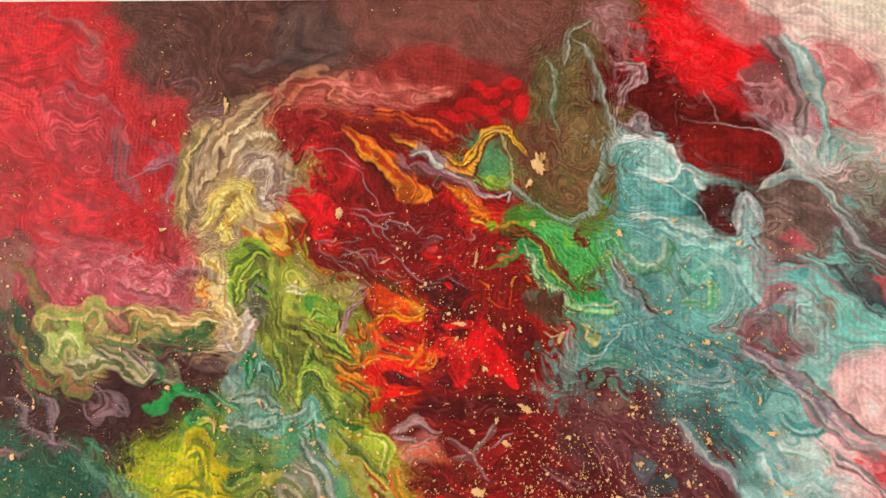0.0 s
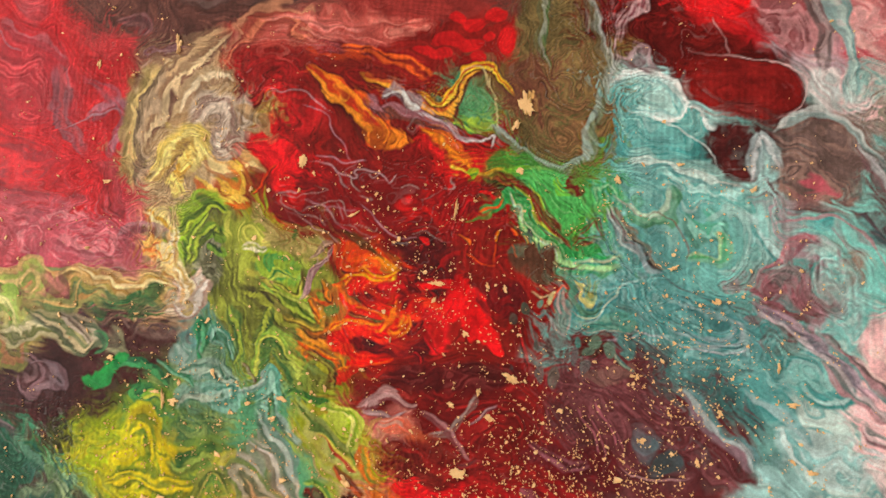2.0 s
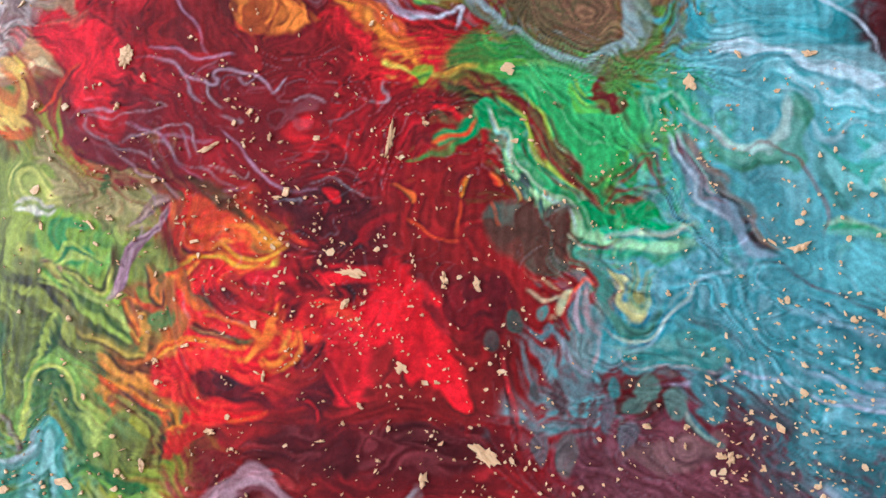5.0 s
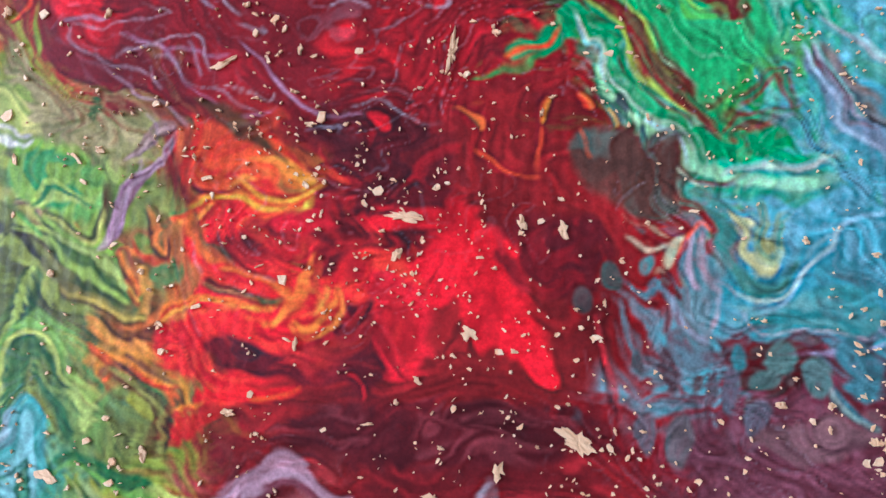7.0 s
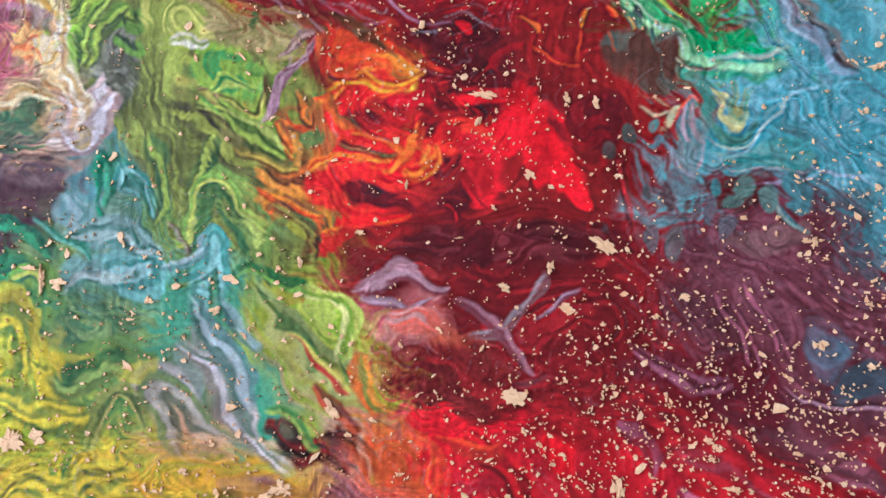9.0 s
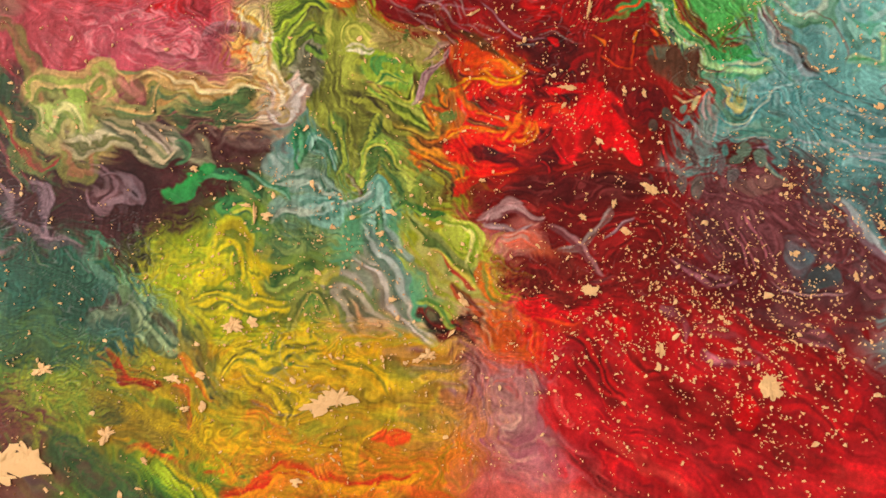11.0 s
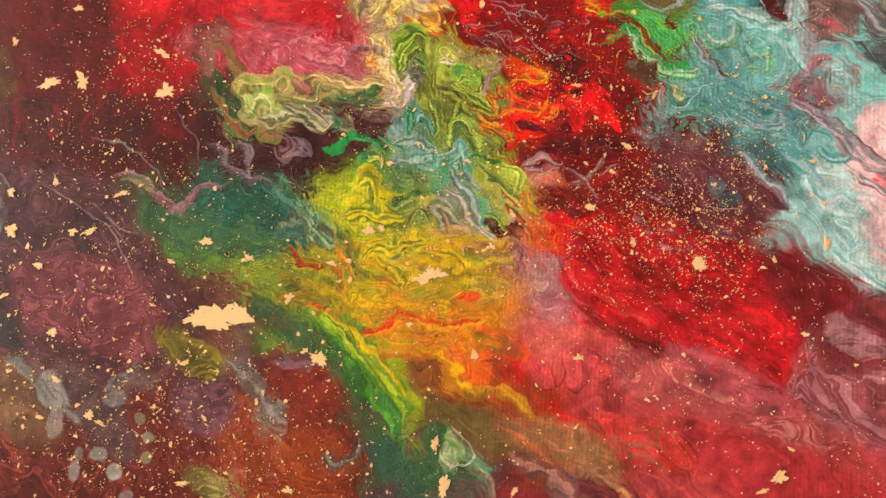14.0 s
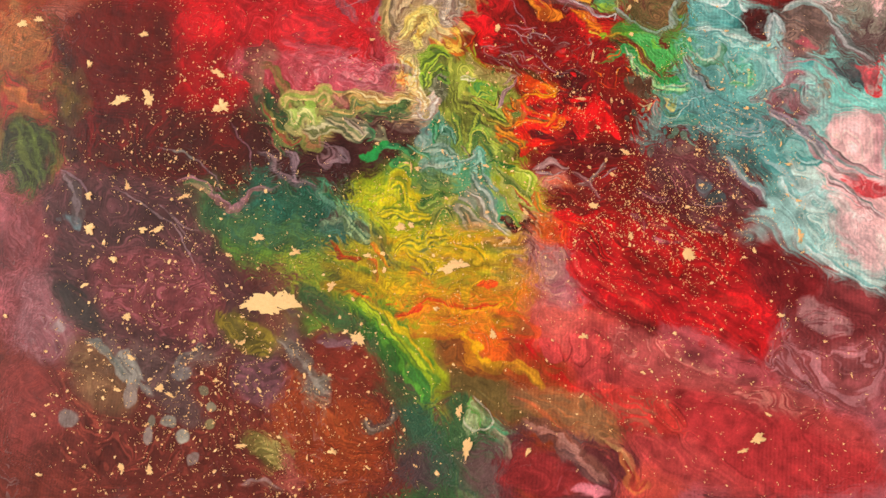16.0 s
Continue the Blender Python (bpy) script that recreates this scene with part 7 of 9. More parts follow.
ribbon("acb950 566f26 94aa38 485820", 2.49, 0.95, [(-19.2, -14.7), (-16.8, -16.5), (-14.4, -18.3), (-12.1, -19.6)])
ribbon("94aa35 5a6320 bcb94a", 1.27, 0.9, [(-19.8, -13.2), (-18, -13.9), (-16.2, -14.9), (-15.8, -14.5), (-15.2, -12.9)])
ribbon("77a33e a4b944", 0.86, 0.9, [(-21.9, -13.7), (-20.5, -14.4), (-19.5, -15.1)])
field("797638", 0.21, [(-19.3, -16.3), (-17.5, -17), (-16.5, -18), (-18.1, -18.5), (-19.6, -17.5)])
ribbon("877a2c bca338 675320", 1.07, 0.9, [(-17.8, -18.1), (-15.5, -19.5), (-12.4, -20.4), (-10.8, -20.4)])
ribbon("984d20 d36711 773717", 0.98, 0.9, [(-14.3, -16), (-13.4, -16.3), (-12.4, -17.7), (-11.6, -19.2)])
ribbon("d39420 9c581a", 0.49, 0.9, [(-12.7, -18.5), (-11.7, -19.6), (-11.4, -19.4)])
ribbon("758529 b44214", 1.22, 0.9, [(-12.8, -14.7), (-10.9, -16.5), (-9.7, -16.4)])
field("677a38", 0.16, [(-11.2, -17.3), (-9.3, -16.4), (-8.4, -17.1), (-9.5, -17.9), (-10.7, -18)])
# orange flames
field("d32f11", 0.32, [(-10.1, -7.1), (-6, -6.9), (-3.1, -8.3), (-0.9, -10.5), (-0.7, -12.4), (-4.2, -12.6), (-8.3, -11.7), (-10.2, -9.5)], "e35511", 0.4)
field("673717", 0.20, [(-9.2, -4.3), (-6.2, -5.7), (-3.6, -7.6), (-2.2, -9.4), (-2.9, -9.9), (-6, -7.3), (-9.1, -5.5)], "775526", 0.4)
ribbon("9c2f0e e37d11 ebb211 d34d11", 1.81, 0.95, [(-9.4, -12.6), (-7.1, -11.6), (-4.7, -11.7), (-2.6, -12.3), (-0.7, -12), (0.5, -11)])
ribbon("ebaa11 e3670e", 0.70, 0.95, [(-5.6, -10.8), (-3.5, -11.8), (-1.5, -12.3), (0, -11.6)])
ribbon("e36b14 c3370e 876323", 1.02, 0.9, [(-5.4, -9.2), (-2.9, -10.2), (-0.8, -11.3)])
ribbon("e34d11 c32011", 1.03, 0.85, [(-6.5, -10.1), (-4.9, -9.6), (-2.8, -11)])
ribbon("776329 d37217 5a2c17", 1.06, 0.9, [(-11.9, -12.7), (-10.9, -13.8), (-10.8, -15.7), (-9.9, -16.4), (-10.3, -14.9)])
ribbon("5a4623 9c5820 cb6317", 1.20, 0.9, [(-9, -12.6), (-8.1, -14.8), (-6.2, -15.8), (-4.9, -16.8)])
ribbon("db6711 eb811d bc330e", 1.16, 0.95, [(-6.1, -16.9), (-4.1, -17.1), (-2.4, -17.7), (-0.8, -18.2)])
ribbon("3a281a 675c2f 4a2817", 1.01, 0.9, [(-7.5, -17.7), (-5.5, -18.5), (-3.1, -18.5), (-1.2, -18.2)])
ribbon("b4948c", 0.12, 0.7, [(-8.3, -14.8), (-7.7, -16.3), (-7.2, -17.3)])
ribbon("ac9492", 0.12, 0.7, [(-5.5, -18), (-4.3, -18.4), (-3.1, -18.3)])
field("c3151c", 0.19, [(-3.8, -12.6), (0.9, -12.3), (2.5, -12.9), (1.1, -14.2), (-2.1, -14)])
field("581314", 0.35, [(-7.6, -14.4), (-2, -14.4), (2.6, -14.8), (2.8, -16.6), (-0.9, -17.2), (-4.2, -16), (-7, -15.5)], "871717", 0.3)
# scarlet arms
field("c71514", 0.23, [(-11, -21.7), (-8.4, -20.1), (-3.8, -19.3), (-1.1, -19.5), (0.3, -17.9), (1.3, -17.1), (1.5, -18.9), (1, -20.7), (-3.2, -21.1), (-7.4, -22.2), (-6, -23.5), (-4, -24), (-6.7, -24.6), (-9.6, -23.1)], "eb2f17", 0.3)
ribbon("e37611 d34911 eb941d", 0.71, 0.95, [(-10, -20.5), (-9.3, -19.4), (-7.4, -19), (-4.6, -19.2), (-1.6, -18.4)])
ribbon("db7214 c33714 eb8520", 0.76, 0.95, [(-1.1, -19.5), (-0.2, -20.5), (1.1, -20), (1.5, -18.2), (2, -16.3)])
ribbon("d3581a e39426", 0.38, 0.9, [(0.4, -19.3), (0.9, -17.8), (1.3, -16.7)])
field("5a1317", 0.27, [(-7.1, -21.4), (-3.6, -20.8), (-1.6, -21.7), (-0.2, -23.7), (-3.3, -23.3), (-6.1, -22.8)], "3a1d20", 0.3)
field("6d1519", 0.30, [(-2.8, -21.4), (3.1, -19.5), (4.1, -22.6), (2.1, -24.2), (-1, -24.1)])
field("df1911", 0.23, [(-6.7, -24.6), (-3.2, -24.3), (-1, -23.8), (-0.2, -24.4), (-1.6, -25.2), (-4.6, -25.5), (-7, -25.4)])
ribbon("e38511 d34914 b4420e", 0.72, 0.9, [(-14.7, -22.1), (-13.3, -23.1), (-10.7, -24.3), (-8.2, -24.6)])
ribbon("e37d11 c33b11", 0.55, 0.9, [(-9.9, -27.1), (-8.1, -26), (-5.8, -25.6)])
ribbon("e35811 d32c0e", 0.53, 0.85, [(-2.8, -25), (-0.9, -24.8), (-0.2, -23.9)])
field("bc2414", 0.23, [(-9.2, -26.7), (-6.5, -26.1), (-3.9, -25.4), (-6.3, -27.8), (-8.1, -28.8), (-9.4, -28.1)])
ribbon("4a3e23 878132 674d20", 1.58, 0.9, [(-13.2, -23.4), (-11, -25.1), (-9.3, -26), (-9.4, -27.8), (-8.4, -29.5)])
field("949426", 0.12, [(-11.1, -25.8), (-10.1, -25.7), (-9.9, -26.8), (-10.9, -26.9)])
# red tongues of the middle
field("b01516", 0.29, [(2.7, -15.5), (4.2, -15), (5.9, -17.5), (7.5, -18.8), (8.4, -21.5), (7, -22), (4.9, -19.3), (3.3, -17.7)], "d3151a", 0.4)
field("db1219", 0.18, [(6.4, -14.5), (8.5, -13.7), (10.1, -15.7), (9.8, -18.6), (8.2, -18.7), (7.3, -16.6)], "b41317", 0.35)
field("d31217", 0.22, [(3.9, -11.7), (8.3, -11.5), (9.3, -12.9), (6.3, -13.4), (4, -13.2)])
field("e31219", 0.14, [(12.4, -17.7), (13.9, -18.6), (16, -20.1), (17.2, -22.7), (15.5, -22.9), (14, -21), (12.5, -19.7)])
field("cb1317", 0.18, [(9.6, -16.1), (11.6, -17), (12.8, -18.7), (12.6, -20.4), (11.1, -19.9), (9.9, -17.9)])
ribbon("cb1d20 871517", 0.73, 0.8, [(3.8, -19.1), (5.4, -20.3), (7, -22), (7.8, -22.9)])
ribbon("c3191d 6d1519", 0.73, 0.8, [(2.7, -22.7), (3.9, -24), (4.3, -24.7)])
field("ac1d20", 0.28, [(10.9, -11.7), (12.8, -13.4), (14.8, -16.8), (13.8, -16.8), (12.2, -14.8)], "871719", 0.3)
field("5a1316", 0.35, [(11.6, -11.3), (16.9, -11), (19.1, -13.6), (18, -17.9), (15.9, -17.4), (13.6, -14.7)])
ribbon("a42c2c 5a1517", 0.60, 0.75, [(18.7, -17.8), (19.4, -19.8), (20.2, -21.8), (20.7, -24.7)])
ribbon("d32c2c 9c1d20", 0.34, 0.8, [(18.5, -18.2), (19.4, -19.8), (19.8, -20.8)])
field("561517", 0.49, [(-0.8, -25.5), (7.2, -24), (17.6, -23.4), (21, -24), (21.1, -26.9), (-0.4, -29.3)], "772f2f", 0.3)
field("5e1519", 0.37, [(1.3, -17.1), (4.5, -18.3), (5.6, -23.1), (3.6, -24.7), (1.1, -22.1)], "831d1d", 0.3)
# green tongue
field("77191a", 0.32, [(9.8, 3.4), (12.4, 4.3), (14.6, 5.5), (17.5, 4.7), (19.8, 1.7), (21.4, -2), (23.5, -4.1), (26.3, -5.8), (27.3, -4.7), (26.7, -6.8), (24.3, -6.2), (21.5, -4.2), (19.2, -0.6), (17.2, 3.2), (15.8, 3.5), (14.4, 2), (12.7, -0.8), (10.9, -1.6)])
ribbon("671917 872820 4a1714", 1.41, 0.95, [(13.1, 4.7), (16.1, 4.9), (17.9, 3.6), (19.9, 1), (21.4, -2), (23.2, -4.1), (25.3, -5.5), (26.5, -6.3)])
field("33944d", 0.14, [(15.1, 3.1), (16.5, 3.9), (18.4, 2.1), (20, -1.3), (22.9, -4.5), (25, -5.9), (26.7, -6.5), (28, -5.4), (30.3, -5.6), (30.3, -7), (26.7, -7.9), (24.3, -7), (21.2, -4.9), (19.3, -2.4), (18.1, -0.2), (16.3, 1.2), (15.2, 0.5), (12.8, -1.5), (12, -1.2), (14.1, 0.8)], "4ea35c", 0.4)
ribbon("a4b932 2f8c4a", 0.49, 0.9, [(17.2, 3.6), (18.8, 1.7), (20.3, -0.9), (22.1, -3.4), (24.3, -5.2)])
ribbon("d3d7aa 89b9a4", 0.43, 0.95, [(16.2, 2.8), (17, 1.3), (17.4, 0.1), (17.9, 0.5), (18.7, -1), (19.1, -2.4)])
ribbon("d3d7b0", 0.28, 0.9, [(18.3, 0.2), (19.1, -1.3), (20, -2.8), (21.5, -4.6), (22.6, -5.6), (24.7, -7.3)])
ribbon("e35514 d3721d", 0.44, 0.9, [(15.3, 2), (15, 1), (13.8, 0), (12.7, -1), (11.7, -1.6)])
ribbon("4a8938 875523", 0.66, 0.8, [(14.9, 0.4), (12.8, -1.9), (11, -2.5), (9.7, -2.6)])
field("94aa1d", 0.09, [(9.3, 5.8), (11.5, 5.8), (12.4, 5.1), (11.3, 3.9), (10.2, 3.8)], "3a7d32", 0.5)
field("46a350", 0.28, [(17.1, 5.9), (23.2, 6), (26.4, 3.4), (28.1, 3.4), (28.5, -0.3), (26.9, -2.9), (24.9, -4.1), (22.8, -1.9), (20.5, 1.7), (18.6, 4.4)], "56b962", 0.45)
field("a4c826", 0.17, [(22.5, 4.4), (24.7, 3.3), (25.7, 2), (24.4, 1.1), (22.9, 2.9)], "5eb944", 0.5)
field("672820", 0.14, [(24.6, 5.6), (26.4, 4.1), (27.1, 1.9), (25.4, 1.1), (25, 3.3)])
ribbon("a4cf98", 0.14, 0.85, [(20, 5.2), (21.2, 2.9), (23, 0.7), (24.5, -1.2), (26.9, -1.4)])
ribbon("a4cf8c", 0.14, 0.8, [(18.3, 4.7), (20.2, 2.1), (21.7, -0.5), (24.2, -3)])
ribbon("3eaa50 94b938", 0.56, 0.85, [(19.7, 3.6), (20.5, 1.7), (21.7, -0.5)])
ribbon("693726 3a7241 772c1d", 0.99, 0.85, [(26.9, -4.3), (28.6, -3.2), (29.2, -1.4), (29.6, -3.5), (30.6, -4.9)])
ribbon("772820 4e8c50", 0.40, 0.85, [(26.3, -5.8), (28.3, -4.6), (29.6, -5.1), (30.9, -4.3)])
ribbon("4ea374 87c092 3a9062", 1.00, 0.9, [(28.5, 0.4), (28.1, 1.9), (29.8, 3.4), (31.1, 3.5), (32.1, 2), (31.8, 0.2)])
ribbon("85b99e ac9492 4e726e", 0.52, 0.95, [(30.5, 0.9), (31.8, -1.3), (33.5, -3.4), (35.4, -5.4)])
ribbon("4a282c 876f6e", 0.45, 0.95, [(30.8, -0.2), (32.5, -2.3), (34.1, -4.7), (35.7, -6.1)])
field("4e9b80", 0.30, [(28.8, 1.6), (30.2, -1.7), (31.6, -5.2), (30.9, -7.3), (28.9, -5), (28.5, -1)], "75b992", 0.4)
ribbon("a4a398 679b8c", 0.65, 0.85, [(31.1, 2), (33.5, 0.2), (35.7, -0.4)])
# gulf below the tongue
field("563728", 0.28, [(16.6, -5.9), (20.1, -5), (22.9, -6.3), (25, -8), (23, -9.2), (23.8, -10.9), (21.1, -11.4), (18.3, -10.2), (16.4, -8.1)], "5a5c4a", 0.4)
field("5a725f", 0.11, [(17.4, 0.1), (18.5, -0), (18.4, -1), (17.6, -0.8)])
field("4e6050", 0.14, [(18.8, -3.6), (20, -3), (20.5, -4.6), (19.4, -5.4)])
field("4e6f5c", 0.10, [(20.8, -5.3), (21.5, -5.1), (21.7, -6.2), (20.9, -6.4)])
ribbon("e36711 d33b11", 0.50, 0.95, [(16.9, -3.1), (17.4, -3.8), (17.6, -4.5)])
ribbon("e38c1a c35111", 0.32, 0.95, [(15.3, -3.5), (14.8, -4.5), (14.5, -5.6)])
ribbon("d34611", 0.29, 0.9, [(14.5, -5.6), (14.5, -7.1), (14.8, -8.5), (14.8, -9.6)])
ribbon("db5111", 0.32, 0.9, [(10.6, -7.3), (12.1, -8.3), (13.6, -9.3), (15.1, -9.4)])
ribbon("db631a 674620", 0.66, 0.9, [(8.7, -4.7), (10.1, -5.1), (11, -5.8), (10.9, -6.1)])
ribbon("e35811", 0.28, 0.95, [(17, -5.9), (17.6, -6.6), (18.2, -8)])
ribbon("d3a338 467d56", 0.32, 0.9, [(18.8, -3.8), (19.2, -4.7), (19.4, -5.2)])
ribbon("87b298 b4b99e 5a9486", 0.71, 0.9, [(26.7, -8.6), (28.7, -8), (30.3, -8.1), (32.6, -7.4), (33.5, -6.9)])
ribbon("5a1d20 778174", 0.40, 0.9, [(23.7, -7.9), (25.4, -9), (27.4, -9.1), (28.4, -8.5)])
ribbon("d3d798", 0.20, 0.9, [(23.7, -8.1), (24.7, -8.5), (25.7, -9.4)])
field("d3c88c", 0.10, [(23.2, -12.8), (23.8, -13), (23.9, -14.7), (23.2, -14.2)], "a4b286", 0.3)
ribbon("dbc892", 0.27, 0.9, [(20.5, -12.9), (21.8, -13.3), (23.2, -13.5), (23.7, -12.6)])
ribbon("d35832 a4766e", 0.33, 0.95, [(23.9, -14.7), (23.7, -12.6), (24.3, -11.6), (25, -12.2)])
ribbon("9c8c86 69817a ac9492", 0.99, 0.95, [(24.1, -11.9), (24.9, -13.9), (25.9, -15.9), (25.7, -17.9), (25.4, -19.6)])
field("69817a", 0.13, [(24.3, -16), (26.6, -15.9), (26.3, -17.9), (25.4, -20), (23.4, -18.1), (23, -16.1)], "8d8c8c", 0.4)
field("67191a", 0.10, [(23.2, -14.7), (24.1, -15), (24, -16.4), (24.5, -16.7), (24, -16.9), (23.3, -16.1)])
ribbon("bc7674", 0.13, 0.8, [(24.4, -13.3), (25.6, -14.6), (26.9, -15.8), (27.6, -16.3)])
field("4e7d68", 0.26, [(25.1, -11.8), (26.1, -10.7), (27.2, -14.5), (29.8, -14.9), (31.7, -13.5), (30.4, -15.6), (27.9, -16.1), (26.2, -14.5)])
field("c3c07a", 0.08, [(26.3, -10.7), (27, -12.4), (28.1, -13.9), (29.1, -14.6), (29.9, -13.6), (29.4, -12.3), (28.1, -13.4), (27.4, -11.7)], "6d9474", 0.35)
ribbon("798144 4a815c 949b50", 1.10, 0.7, [(28.4, -10.6), (28.8, -13), (29.8, -13.6), (30.7, -10.5)])
ribbon("c3c89e", 0.25, 0.9, [(26.9, -15.8), (28.5, -16), (30.4, -15.6), (31.7, -14.5), (32.9, -12.7), (34.5, -10.9)])
field("46857a", 0.28, [(27.2, -16.5), (30.4, -16.2), (35.7, -13.8), (35.7, -17.8), (31.1, -17.8), (28.6, -17.7)], "75a392", 0.4)
ribbon("c3aa9e", 0.19, 0.9, [(27.6, -16.8), (28.6, -17.7), (30.5, -17.9), (32.3, -18), (34.2, -18), (35.7, -17.6)])
ribbon("5a282c", 0.19, 0.85, [(28.6, -18), (30.8, -18.2), (33.3, -18.3)])
field("4a1314", 0.25, [(26.3, -18.9), (28.6, -18.4), (31.1, -18.5), (31.7, -19.4), (31.1, -21.4), (29, -22.3), (27.4, -21.1)], "672020", 0.3)
cell("5a7262", 29.9, -19.9, 0.88, 1.26, 0)
cell("586b5c", 28.9, -21.3, 0.82, 0.76, 0)
cell("5a6f62", 31.8, -21.0, 0.87, 1.12, 0)
cell("695c56", 24.3, -24.7, 0.84, 1.61, 0)
cell("675856", 22.0, -24.6, 0.72, 1.31, 0)
cell("5e5859", 28.7, -23.9, 0.76, 1.13, 0)
cell("585553", 25.9, -21.6, 0.52, 0.97, 0)
cell("5a5c56", 24.8, -21.0, 0.39, 0.58, 0)
cell("5a5556", 27.1, -21.8, 0.51, 1.60, 0)
cell("584644", 23.1, -20.5, 0.46, 1.31, 0)
cell("5a5550", 21.8, -20.0, 0.33, 0.80, 0)
cell("4e4d41", 19.6, -15.4, 0.75, 0.82, 0)
cell("5a463e", 17.6, -17.2, 0.62, 0.75, 0)
cell("678174", 21.9, -14.3, 0.47, 0.54, 0)
cell("426b65", 27.5, -19.8, 0.45, 0.83, 0)
field("5a3738", 0.28, [(31.8, -22), (35.7, -23.5), (35.7, -24.7), (27.5, -25.6), (30.6, -24)], "795550", 0.4)
ribbon("4e726e 859b86 4a5550", 0.67, 0.9, [(32.4, -20.6), (33.6, -22.7), (34.8, -23.9), (35.7, -24.2)])
field("4e7674", 0.24, [(33, -18.3), (35.7, -18.1), (35.7, -22.5), (33.9, -21.4)])


def smooth(points, closed):
    """A rounded line through the points."""
    p = np.array(points, np.float32)
    for _ in range(2):
        q = np.roll(p, -1, axis=0)
        cut = np.stack([0.75 * p + 0.25 * q, 0.25 * p + 0.75 * q], axis=1).reshape(-1, 2)
        p = cut if closed else np.concatenate([p[:1], cut[:-2], p[-1:]])
    return p


# the flow: a stream value that stays even along each current, so that pigment is drawn out in long threads
flow_a, flow_b = fa + swirl_a, fb + swirl_b
stream = 0.9 * (0.5 * (fa + 8.0 * lattice(fa, fb, 17, 27) + 2.0 * lattice(flow_a, flow_b, 5.5, 26)) + 0.85 * (fb + 8.0 * lattice(fa, fb, 17, 28) + 2.0 * lattice(flow_a, flow_b, 5.5, 25)))
# near a poured or dragged shape the current follows its outline
WIDE = 4 * STEP
ga, gb = fa[::4, ::4], fb[::4, ::4]
ground_stream = stream[::4, ::4]
lead, hold = np.zeros(ga.shape, np.float32), np.zeros(ga.shape, np.float32)
for act, told in queue:
    if act == "cell":
        continue
    closed = act == "field"
    p = smooth(told[2] if closed else told[3], closed)[::2]
    i0, i1 = int(max((p[:, 0].min() - 5 - LEFT) / WIDE, 0)), int((p[:, 0].max() + 5 - LEFT) / WIDE) + 1
    j0, j1 = int(max((p[:, 1].min() - 5 - BOTTOM) / WIDE, 0)), int((p[:, 1].max() + 5 - BOTTOM) / WIDE) + 1
    x, y = ga[j0:j1, i0:i1], gb[j0:j1, i0:i1]
    if not x.size:
        continue
    near = np.full(x.shape, 1e9, np.float32)
    for k in range(len(p) if closed else len(p) - 1):
        (x0, y0), (x1, y1) = p[k], p[(k + 1) % len(p)]
        dx, dy = x1 - x0, y1 - y0
        q = np.clip(((x - x0) * dx + (y - y0) * dy) / (dx * dx + dy * dy + 1e-9), 0, 1)
        near = np.minimum(near, (x - x0 - q * dx) ** 2 + (y - y0 - q * dy) ** 2)
    near = np.sqrt(near)
    w = np.exp(-(near / (1.1 if closed else 1.9)) ** 2)
    lead[j0:j1, i0:i1] += w * (1.25 * near + np.sum(w * ground_stream[j0:j1, i0:i1]) / (w.sum() + 1e-9))
    hold[j0:j1, i0:i1] += w
followed = np.clip(1.0 * hold, 0, 0.75)
followed, lead = sample(followed, fa, fb, WIDE), sample(lead / (hold + 1e-6), fa, fb, WIDE)
stream = stream * (1 - followed) + lead * followed + 0.35 * lattice(flow_a, flow_b, 2.5, 36)
del lead, followed, ground_stream
along_flow = 0.05 * (fa - 0.6 * fb) + 0.8 * lattice(fa, fb, 12, 29)


def threads(scale, seed, j0=0, j1=None, i0=0, i1=None):
    """Noise that changes quickly across the current and slowly along it."""
    return lattice(stream[j0:j1, i0:i1] / scale, along_flow[j0:j1, i0:i1] / 0.35, 1.0, seed)


calm = np.clip(0.75 + 0.8 * lattice(fa, fb, 14, 49), 0.25, 1)


def quiet(a, b, radius):
    """A stretch where the film dried smooth, with few threads in it."""
    calm[:] *= 1 - 0.8 * np.exp(-((fa - a) ** 2 + (fb - b) ** 2) / (radius * radius))


quiet(-113.4, -74.2, 22.8)
quiet(-104.9, -91.3, 22.2)
quiet(-107.1, -110.1, 21.7)
quiet(-79.3, -82.6, 19.2)
quiet(19.8, -79.2, 34.7)
quiet(36.9, -79.9, 34.1)
quiet(62.3, -75.1, 33.3)
quiet(-110.8, -56.8, 20.5)
quiet(-111.3, -11.2, 21.7)
quiet(-120.7, -32.9, 21.3)
quiet(35.9, -51.8, 23.6)
quiet(-77.9, 25.5, 22.2)
quiet(-74.9, 3.4, 21.5)
quiet(69.0, 34.5, 13.8)
quiet(69.6, -21.4, 12.7)
quiet(-32.2, 39.3, 17.7)
quiet(-3.2, 38.2, 16.8)
quiet(50.5, 20.7, 10.2)
quiet(61.2, 8.7, 5.4)
quiet(43.9, 37.3, 5.8)
quiet(10.0, -23.2, 7.8)
quiet(-5.0, -3.1, 9.0)

